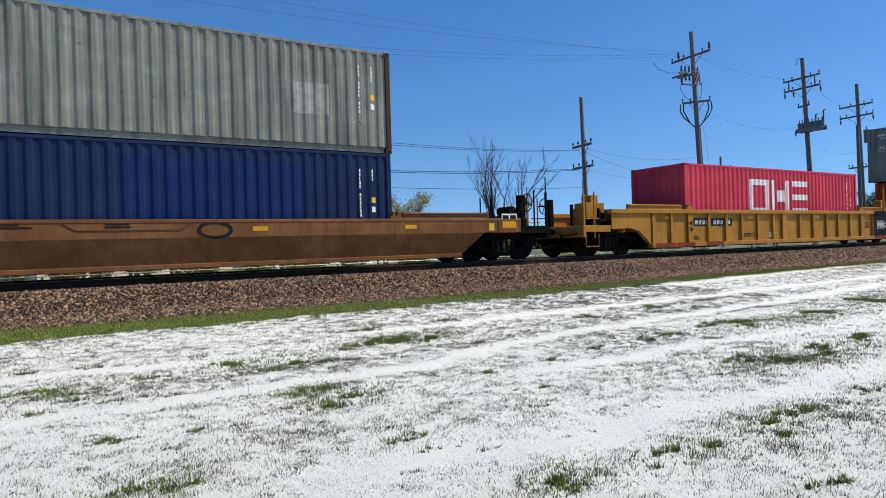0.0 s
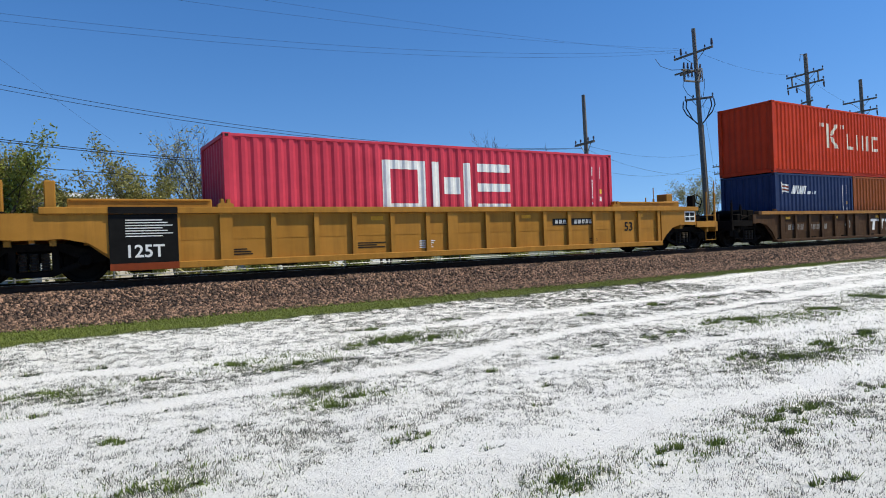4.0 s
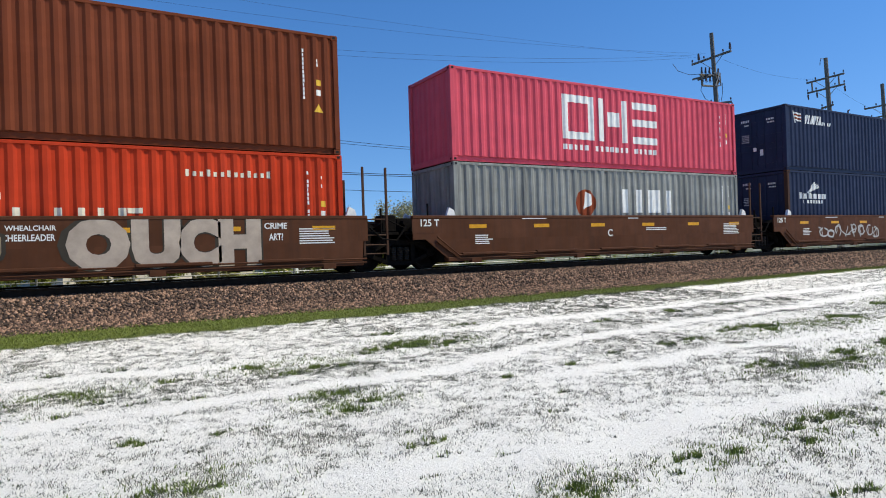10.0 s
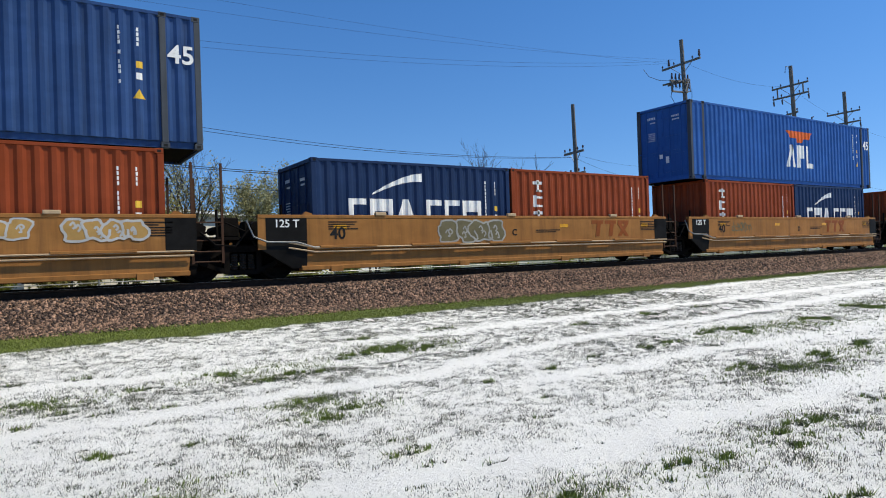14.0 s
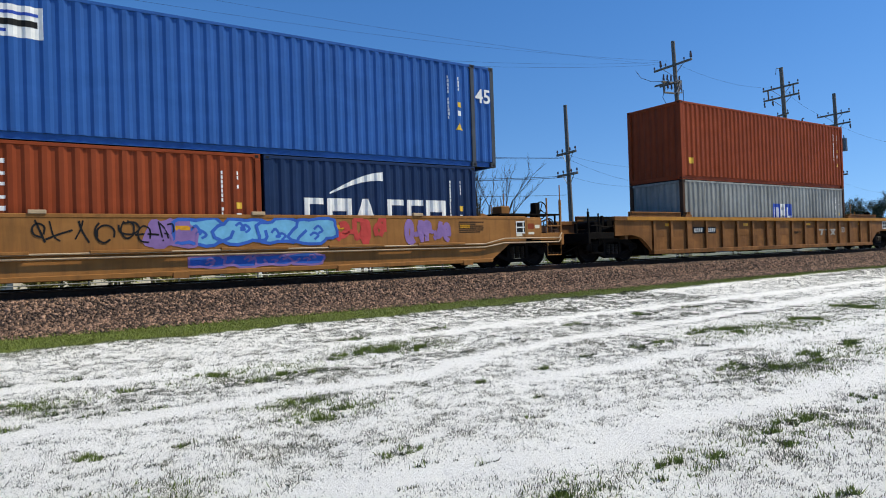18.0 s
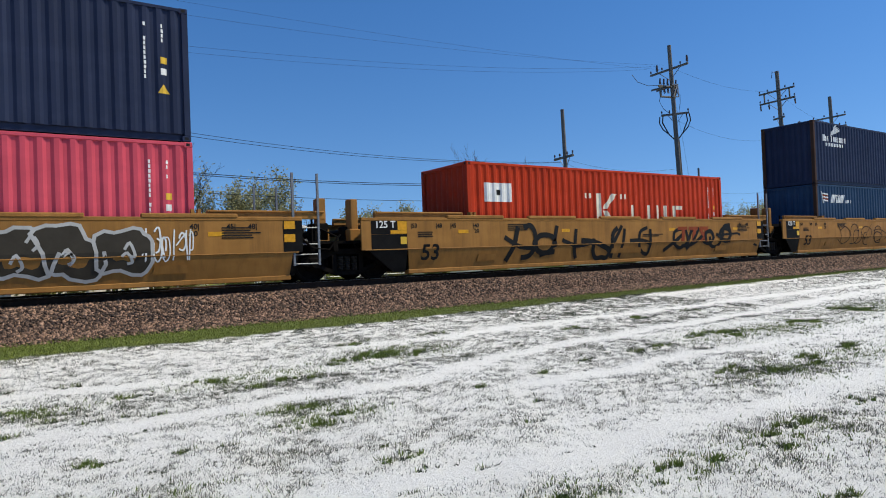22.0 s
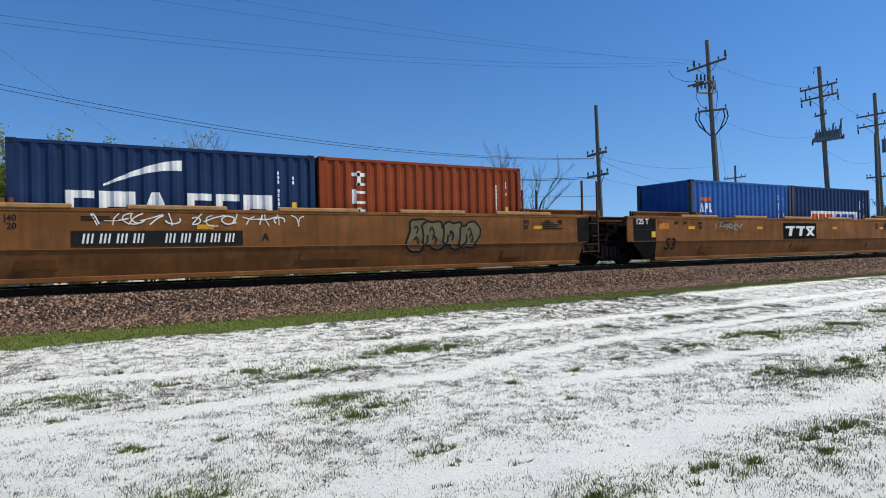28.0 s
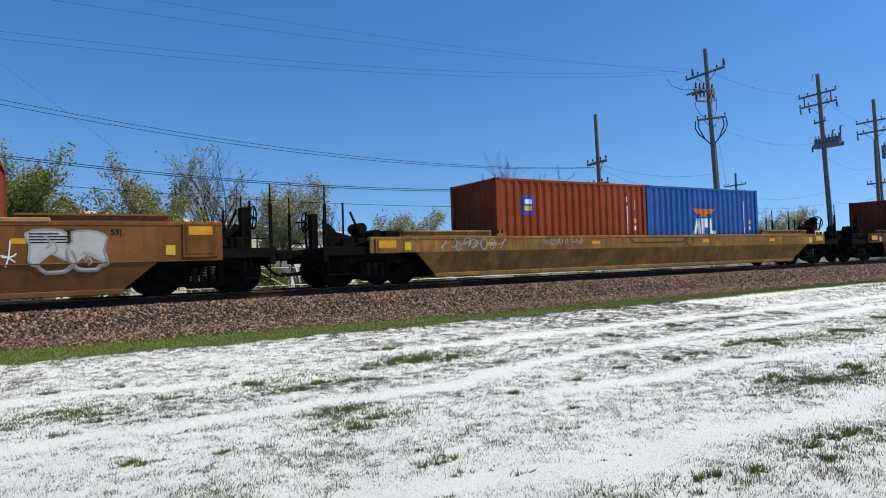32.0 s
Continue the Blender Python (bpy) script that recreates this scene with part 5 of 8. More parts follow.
# ---- ground and track ----
def ground_z(x, y):
    """Field, rising to the ballast; level behind the track."""
    x, y = np.asarray(x, float), np.asarray(y, float)
    z = 0.22 * ease(6.5, 12.6, y)
    z = z + 0.05 * ease(12.5, 13.0, y)
    bank = 0.46 * ease(FOOT, SHOULDER + 0.25, y) * (1 - ease(17.0, 18.6, y))
    z = z + np.where(y > 12, bank, 0) - 0.02 * ease(18.6, 20, y)
    lump = 0.012 * np.sin(2.3 * x + 1.3 * y) * np.sin(1.7 * y - 0.6 * x) + 0.008 * np.sin(5.1 * x - 2.2 * y) + 0.009 * np.sin(4.4 * y + 0.7 * x)
    return z + lump * (0.8 - 0.6 * ease(4.5, 8.5, y))


BANDS = (  # clear snow where wheels have pressed the grass: half width, then x, y along it
    (0.20, ((-3, 6.40), (4.0, 6.38), (5.5, 6.95), (6.7, 7.12), (9.6, 7.31), (13.6, 7.55), (18.8, 7.95), (36, 9.2))),
    (0.20, ((4.5, 5.2), (8.0, 5.18), (9.7, 4.98), (12, 5.05), (36, 5.9))),
    (0.22, ((1.8, 3.55), (2.6, 3.4), (3.3, 3.2), (4.3, 3.27), (5.3, 3.16), (7.5, 3.12), (36, 3.6))),
    (0.19, ((4.0, 8.85), (7.7, 8.98), (10.8, 8.95), (16.3, 9.03), (21.6, 9.13), (36, 9.9))),
    (0.25, ((14, 10.9), (18.8, 11.32), (29, 12.2))),
    (0.18, ((-3, 8.5), (-0.2, 8.41), (0.7, 8.34), (1.9, 8.07), (3.0, 7.7))),
)
GREEN = ((4.74, 2.5, 0.5), (6.98, 3.84, 0.7), (9.34, 5.97, 0.8), (2.36, 7.74, 0.6), (4.6, 8.2, 0.7), (3.5, 2.63, 0.3), (2.57, 2.7, 0.3), (2.35, 5.4, 0.35), (11.2, 5.8, 0.9), (2.2, 5.95, 0.3), (-0.06, 7.5, 0.5), (0.5, 4.1, 0.4), (15, 6.2, 1.2), (8.8, 4.0, 0.6))


def verge_edge(x):
    """Where the snow ends and the bare mown strip along the ballast begins."""
    x = np.asarray(x, float)
    return np.interp(x, (-5, 4, 15, 19, 27, 60), (11.05, 11.1, 11.55, 11.7, 11.95, 12.2)) + 0.07 * np.sin(1.9 * x) + 0.05 * np.sin(4.7 * x + 1) + 0.05 * np.sin(11.3 * x + 2 * np.sin(2.1 * x))


def clumped(x, y):
    """How thick the grass stands through the snow, 0 to 1, with clear bands along the track."""
    x, y = np.asarray(x, float), np.asarray(y, float)
    p = 0.5 + 0.22 * np.sin(x * 1.3 + 2.0 * np.sin(y * 0.8)) + 0.2 * np.sin(y * 2.9 + 1.7 * np.sin(x * 0.55)) + 0.16 * np.sin(5.3 * x + 1.9 * np.sin(3.1 * y)) * np.sin(4.7 * y + x)
    c = 0.33 + 0.13 * (p - 0.5) + 0.10 * (np.sin(9.1 * x + 2.0 * np.sin(5.3 * y)) * np.sin(8.3 * y + 1.7 * np.sin(4.1 * x)))
    for w, pts in BANDS:
        px, py = np.array(pts).T
        yb = np.interp(x, px, py) + 0.05 * np.sin(2.7 * x + w * 40) + 0.035 * np.sin(6.1 * x)
        inside = ease(px[0] - 0.8, px[0] + 0.4, x) * (1 - ease(px[-1] - 0.4, px[-1] + 1.0, x))
        c = c * (1 - 0.88 * inside * np.exp(-(((y - yb) / (w * (1 + 0.012 * x))) ** 2) ** 1.3))
    g = np.zeros_like(c)
    for gx, gy, r in GREEN:
        g = np.maximum(g, np.exp(-(((x - gx) / (r * 1.5)) ** 2 + ((y - gy) / (r * 0.75)) ** 2)))
    c = c + 0.13 * g
    # bare ground put out of view, so less light bounces off the snow
    bare = np.maximum(1 - ease(-24, -14, x), np.maximum(1 - ease(-16, -8, y), ease(70, 95, x)))
    return np.clip(c, 0.03, 0.56) + 2.5 * bare


def build_ground():
    xs = np.unique(np.concatenate([np.linspace(-3, 16, 260), np.linspace(16, 45, 100), [-3000, -800, -300, -120, -80, -60, -50, -40, -30, -20, -15, -11, -8, -6, -5, -4, 48, 52, 56, 60, 66, 75, 85, 95, 105, 120, 150, 300, 800, 3000]]))
    ys = np.unique(np.concatenate([np.linspace(1, 13, 170), np.linspace(13, 19, 30), [-3000, -500, -100, -60, -40, -33, -26, -20, -15, -11, -8, -6, -4.5, -3.2, -2, -1.2, -0.5, 0, 0.5, 21, 24, 28, 34, 45, 60, 100, 200, 500, 3000]]))
    gx, gy = np.meshgrid(xs, ys)
    gz = ground_z(gx, gy)
    n, k = len(xs), len(ys)
    faces = [(j * n + i, j * n + i + 1, (j + 1) * n + i + 1, (j + 1) * n + i) for j in range(k - 1) for i in range(n - 1)]
    me = mesh_of("ground", np.stack([gx, gy, gz], -1).reshape(-1, 3), faces, ["ground"], smooth=True)
    thin = me.attributes.new("thin_snow", "FLOAT", "POINT")
    thin.data.foreach_set("value", clumped(gx, gy).astype(np.float32).ravel())
    lawn = me.attributes.new("lawn", "FLOAT", "POINT")
    lawn.data.foreach_set("value", ease(-0.45, 0.40, gy - verge_edge(gx)).astype(np.float32).ravel())
    return tagged(new("ground", me), "mown field under thin patchy snow", "ground", kind="structure")


build_ground()


def scatter(name, tris_v, tris_f, mats, label, category, smooth=False):
    me = bpy.data.meshes.new(name)
    nv, nf = len(tris_v), len(tris_f)
    me.vertices.add(nv)
    me.vertices.foreach_set("co", np.asarray(tris_v, np.float32).ravel())
    k = tris_f.shape[1]
    me.loops.add(nf * k)
    me.loops.foreach_set("vertex_index", np.asarray(tris_f, np.int32).ravel())
    me.polygons.add(nf)
    me.polygons.foreach_set("loop_start", np.arange(nf, dtype=np.int32) * k)
    me.polygons.foreach_set("loop_total", np.full(nf, k, np.int32))
    for m in mats:
        me.materials.append(MAT[m])
    me.update(calc_edges=True)
    me.validate()
    return tagged(new(name, me), label, category, kind="stuff")


def stones(rng, n, x0, x1, lo, hi):
    """Crushed stones on the ballast slope: squashed octahedra."""
    x = rng.uniform(x0, x1, n)
    y = rng.uniform(12.35, 14.75, n)
    y = np.where(y < 12.62, np.where(rng.random(n) < 0.25, y, y + 0.7), y)
    z = ground_z(x, y)
    base = np.array([(1, 0, 0), (-1, 0, 0), (0, 1, 0), (0, -1, 0), (0, 0, 1), (0, 0, -1)], float)
    f = np.array([(0, 2, 4), (2, 1, 4), (1, 3, 4), (3, 0, 4), (2, 0, 5), (1, 2, 5), (3, 1, 5), (0, 3, 5)])
    size = rng.uniform(lo, hi, (n, 1, 1)) * rng.uniform(0.55, 1.25, (n, 1, 3))
    v = base[None] * size * rng.uniform(0.75, 1.2, (n, 6, 1))
    q = rng.normal(size=(n, 4))
    q /= np.linalg.norm(q, axis=1, keepdims=True)
    w, a, b, c = q.T
    rot = np.stack([1 - 2 * (b * b + c * c), 2 * (a * b - c * w), 2 * (a * c + b * w), 2 * (a * b + c * w), 1 - 2 * (a * a + c * c), 2 * (b * c - a * w), 2 * (a * c - b * w), 2 * (b * c + a * w), 1 - 2 * (a * a + b * b)], -1).reshape(n, 3, 3)
    v = np.einsum("nij,nkj->nki", rot, v) + np.stack([x, y, z + lo * 0.3], -1)[:, None]
    return v.reshape(-1, 3), (f[None] + 6 * np.arange(n)[:, None, None]).reshape(-1, 3)


rng = np.random.default_rng(7)
va, fa = stones(rng, 46000, -3, 20, 0.022, 0.050)
vb, fb = stones(rng, 30000, 20, 48, 0.030, 0.060)
scatter("ballast", np.concatenate([va, vb]), np.concatenate([fa, fb + len(va)]), ["stone"], "reddish brown crushed stone ballast beside the rails", "ballast")


def blades(rng, x, y, h, w, lean=0.5):
    n = len(x)
    z = ground_z(x, y) - 0.01
    a = rng.uniform(0, 2 * np.pi, n)
    dx, dy = np.cos(a) * w / 2, np.sin(a) * w / 2
    la, ll = rng.uniform(0, 2 * np.pi, n), np.abs(rng.normal(0, lean, n)) * h
    p0 = np.stack([x - dx, y - dy, z], -1)
    p1 = np.stack([x + dx, y + dy, z], -1)
    p2 = np.stack([x + ll * np.cos(la), y + ll * np.sin(la), z + h], -1)
    return np.stack([p0, p1, p2], 1).reshape(-1, 3), np.arange(3 * n).reshape(-1, 3)


def patchy(x, y, wave_len, seed):
    """Smooth random values from 0 to 1 over the field."""
    grid = np.random.default_rng(seed).random((256, 256))
    u, v = np.asarray(x, float) / wave_len + 1000, np.asarray(y, float) / wave_len + 1000
    i, j = np.floor(u).astype(int), np.floor(v).astype(int)
    a, b = u - i, v - j
    a, b = a * a * (3 - 2 * a), b * b * (3 - 2 * b)
    at = lambda p, q: grid[p % 256, q % 256]
    return (at(i, j) * (1 - a) + at(i + 1, j) * a) * (1 - b) + (at(i, j + 1) * (1 - a) + at(i + 1, j + 1) * a) * b


def sprinkled(x, y):
    """Share of grass that stands through the snow: bands, patches and small clumps."""
    c = np.clip(clumped(x, y) + 0.12 * np.exp(-np.clip(verge_edge(x) - y, 0, 9) / 0.45), 0, 0.6)
    n = 0.16 * patchy(x, y * 1.4, 0.50, 1) + 0.42 * patchy(x, y * 1.3, 0.16, 2) + 0.54 * patchy(x, y * 1.2, 0.060, 3)
    return np.clip((c - 0.03) * 1.7, 0, 0.8) * (0.12 + 0.88 * ease(0.38, 0.74, n))


def field_grass():
    rng = np.random.default_rng(11)
    xs, ys = [], []
    for n, x0, x1, y0, y1 in ((760000, -2, 8, 1.2, 7.5), (760000, -2, 14, 7.0, 11.6), (800000, 8, 36, 1.8, 12.0)):
        x, y = rng.uniform(x0, x1, n), rng.uniform(y0, y1, n)
        keep = (rng.random(n) < 0.16 * clumped(x, y) + 0.95 * sprinkled(x, y)) & (y < verge_edge(x))
        xs.append(x[keep]), ys.append(y[keep])
    x, y = np.concatenate(xs), np.concatenate(ys)
    far = np.hypot(x, y)
    h = rng.uniform(0.008, 0.040, len(x)) * (1 + 0.012 * far) * (0.55 + 0.75 * sprinkled(x, y))
    v, f = blades(rng, x, y, h, rng.uniform(0.003, 0.0062, len(x)) * (1 + 0.045 * far), 0.55)
    scatter("grass_through_snow", v, f, ["blade_frost"], "short grass blades standing through thin snow", "grass")


field_grass()

TUFTS = [  # dark turf and the shade of hollows, put into colour: x, y, half length, share of green
    (-0.06, 7.59, 0.22, 0.5), (0.17, 7.02, 0.14, 0.2), (0.44, 5.26, 0.17, 0.7), (1.01, 5.18, 0.10, 0.4), (0.40, 4.12, 0.12, 0.6), (0.68, 3.98, 0.14, 0.5),
    (1.90, 7.89, 0.20, 0.9), (2.29, 7.22, 0.24, 0.5), (0.51, 8.58, 0.16, 0.1), (-0.21, 8.69, 0.14, 0.1), (0.95, 7.61, 0.16, 0.4), (1.11, 6.63, 0.12, 0.1),
    (0.84, 6.75, 0.10, 0.1), (0.52, 6.76, 0.12, 0.1), (4.15, 8.12, 0.34, 0.9), (4.80, 7.93, 0.30, 0.9), (4.53, 8.13, 0.32, 0.9), (3.75, 8.04, 0.22, 0.5), (2.67, 7.41, 0.22, 0.9),
    (2.93, 7.34, 0.16, 0.4), (2.23, 5.94, 0.26, 0.4), (2.18, 5.24, 0.18, 0.8), (2.45, 5.42, 0.12, 0.8), (4.31, 9.13, 0.26, 0.3), (5.07, 5.60, 0.14, 0.5), (4.02, 5.47, 0.13, 0.5),
    (4.11, 4.65, 0.10, 0.1), (3.48, 4.08, 0.12, 0.1), (2.24, 4.23, 0.08, 0.2), (2.24, 3.96, 0.15, 0.6), (2.20, 3.65, 0.09, 0.1), (1.93, 3.36, 0.06, 0.1), (2.54, 3.43, 0.07, 0.1),
    (2.50, 2.70, 0.14, 0.9), (2.51, 2.53, 0.12, 0.4), (1.35, 5.13, 0.09, 0.1), (3.44, 2.67, 0.12, 0.9), (3.18, 2.54, 0.06, 0.4), (3.80, 2.54, 0.10, 0.7), (4.91, 2.63, 0.20, 0.8),
    (4.51, 2.62, 0.10, 0.9), (4.37, 2.41, 0.12, 0.7), (3.61, 1.82, 0.08, 0.5), (3.81, 1.77, 0.10, 0.9), (6.75, 4.22, 0.26, 0.6), (6.90, 3.85, 0.24, 0.6), (7.70, 3.84, 0.22, 0.7),
    (8.16, 4.14, 0.28, 0.7), (9.31, 4.15, 0.30, 0.7), (9.56, 6.10, 0.42, 0.8), (8.98, 6.20, 0.26, 0.6), (7.16, 5.90, 0.26, 0.3), (6.09, 5.92, 0.24, 0.1), (7.66, 6.02, 0.22, 0.4),
    (11.85, 6.04, 0.45, 0.6), (14.41, 6.36, 0.70, 0.7), (12.06, 8.49, 0.36, 0.1), (10.32, 8.40, 0.36, 0.4), (8.27, 8.20, 0.30, 0.3), (6.18, 2.69, 0.16, 0.3), (5.90, 9.20, 0.26, 0.2), (-0.14, 6.69, 0.14, 0.2), (3.43, 7.88, 0.2, 0.2)]


def turf(rng, cx, cy, rx, n):
    """Points in a flat, ragged patch."""
    k = 7
    mx, my, mr = rng.normal(0, 0.5, k) * rx, rng.normal(0, 0.26, k) * rx, rng.uniform(0.12, 0.42, k) * rx
    j = rng.choice(k, n, p=mr ** 2 / np.sum(mr ** 2))
    a, r = rng.uniform(0, 2 * np.pi, n), np.sqrt(rng.random(n)) * (0.65 + 0.35 * rng.random(n))
    return cx + mx[j] + mr[j] * r * np.cos(a), cy + my[j] + mr[j] * 0.5 * r * np.sin(a)


def tuft_grass():
    rng = np.random.default_rng(5)
    dark, green = [], []
    for cx, cy, rx, share in TUFTS:
        n = int(110 * (rx / 0.15) ** 1.4)
        x, y = turf(rng, cx, cy, rx, n)
        dark.append((x, y, rng.uniform(0.012, 0.040, n)))
        k = int(n * share * 1.7)
        x, y = turf(rng, cx - rx * 0.1, cy + rx * 0.05, rx * 0.95, k)
        green.append((x, y, rng.uniform(0.022, 0.062, k)))
    # many small hollows between, their shade drawn in dark blades, and loose green where the grass stands thick
    cx, cy = rng.uniform(-2, 30, 9000), rng.uniform(1.4, 11.5, 9000)
    keep = rng.random(9000) < 0.10 * np.clip(clumped(cx, cy), 0, 1) + 0.75 * sprinkled(cx, cy)
    for ax, ay in zip(cx[keep], cy[keep]):
        n = int(rng.uniform(6, 30))
        x, y = turf(rng, ax, ay, rng.uniform(0.025, 0.07) * (1 + 0.05 * ay), n)
        dark.append((x, y, rng.uniform(0.008, 0.030, n)))
    for gx, gy, r in GREEN:
        n = int(5200 * r)
        x, y = gx + rng.normal(0, r * 0.8, n), gy + rng.normal(0, r * 0.42, n)
        keep = rng.random(n) < 0.12 + 0.9 * ease(0.5, 0.8, 0.5 * patchy(x, y * 1.3, 0.2, 2) + 0.6 * patchy(x, y * 1.2, 0.07, 3))
        green.append((x[keep], y[keep], rng.uniform(0.016, 0.045, keep.sum())))
    for name, sets, mat, label, lean in (("turf", dark, "clod", "dark blades for turf and shaded hollows in the snow", 0.9), ("grass_tufts", green, "blade", "green grass tufts in the thin snow", 0.55)):
        x, y, h = (np.concatenate(q) for q in zip(*sets))
        v, f = blades(rng, x, y, h * (1 + 0.02 * y), rng.uniform(0.006, 0.012, len(x)) * (1 + 0.05 * np.hypot(x, y)), lean)
        scatter(name, v, f, [mat], label, "grass")
    # the bare mown belt along the foot of the ballast
    n = 120000
    x = -3 + 48 * rng.random(n) ** 1.4
    e = verge_edge(x)
    y = e + rng.random(n) * (12.75 - e) - np.abs(rng.normal(0, 0.22, n)) * (rng.random(n) < 0.35)
    v, f = blades(rng, x, y, rng.uniform(0.02, 0.06, n), rng.uniform(0.008, 0.016, n), 0.9)
    scatter("verge_grass", v, f, ["verge"], "strip of mown green grass along the ballast", "grass")


tuft_grass()


def track():
    root = thing("railway_track", "steel rails on wooden ties in reddish ballast", "railway track", pose(0, MID, 0), kind="structure")
    prof = [(-0.068, -0.184), (0.068, -0.184), (0.068, -0.172), (0.012, -0.150), (0.010, -0.05), (0.036, -0.04), (0.036, -0.006), (0.028, 0.0), (-0.028, 0.0), (-0.036, -0.006), (-0.036, -0.04), (-0.010, -0.05), (-0.012, -0.150), (-0.068, -0.172)]
    for y in (-0.755, 0.755):
        sh = Shape().prism_x([(y + a, RAIL + b) for a, b in prof], -560, 560)
        part("rail", sh.mesh("rail", "rail_side"), root)
        part("running_surface", Shape().box(-560, 560, y - 0.026, y + 0.026, RAIL, RAIL + 0.0015).mesh("running_surface", "rail_top"), root, "bright worn rail head")
    tie = Shape().box(-0.115, 0.115, -1.3, 1.3, RAIL - 0.36, RAIL - 0.186, bev=0.012).mesh("tie", "tie")
    for j in range(110):
        part("tie", tie, root, at=pose(-12 + 0.53 * j, random.uniform(-0.02, 0.02), 0, 0, 0, random.uniform(-0.6, 0.6)))
    return root


track()

# ---- poles and wires ----
LINE_Y = 24.0


def crossarm(root, z, half, turn=0.0, y=0.0, pins=(-0.95, -0.62, 0.62, 0.95)):
    m = pose(0, y, z, 0, 0, turn)
    arm = part("crossarm", cached(("arm", half), lambda: Shape().box(-half, half, -0.05, 0.05, -0.06, 0.06, bev=0.01).mesh("crossarm", "pole")), root, at=m)
    for q in pins:
        part("insulator", cached("pin", lambda: Shape().rod((0, 0, 0.05), (0, 0, 0.16), 0.02).rod((0, 0, 0.14), (0, 0, 0.26), 0.055, 0.035, 8).mesh("insulator", "insulator")), arm, at=pose(q * half, 0, 0))
    for q in (-1, 1):
        part("brace", cached(("brace", half), lambda: Shape().rod((0, -0.07, -0.65), (half * 0.55, -0.07, -0.03), 0.018).mesh("brace", "hardware")), root, at=m @ Matrix.Diagonal((q, 1, 1, 1)))


def pole(x, y, top, r, label, lean=0.0):
    z0 = float(ground_z(x, y)) - 0.1
    root = thing("utility_pole", label, "utility pole", pose(x, y, z0, 0, lean, 0), group="poles behind the track")
    h = top - z0
    part("mast", Shape().rod((0, 0, 0), (0, 0, h), r, r * 0.66, 10).mesh("mast", "pole", smooth=False), root)
    return root, h


def fuse(root, m):
    """A pin with a bell, hung or stood on an arm."""
    part("fuse_cutout", cached("fuse", lambda: Shape().rod((0, 0, 0), (0, 0, 0.12), 0.02).rod((0, 0, 0.1), (0.05, 0, 0.42), 0.06, 0.045, 7).rod((0.05, 0, 0.36), (0.12, 0, 0.05), 0.018).mesh("fuse_cutout", "insulator")), root, "", m)


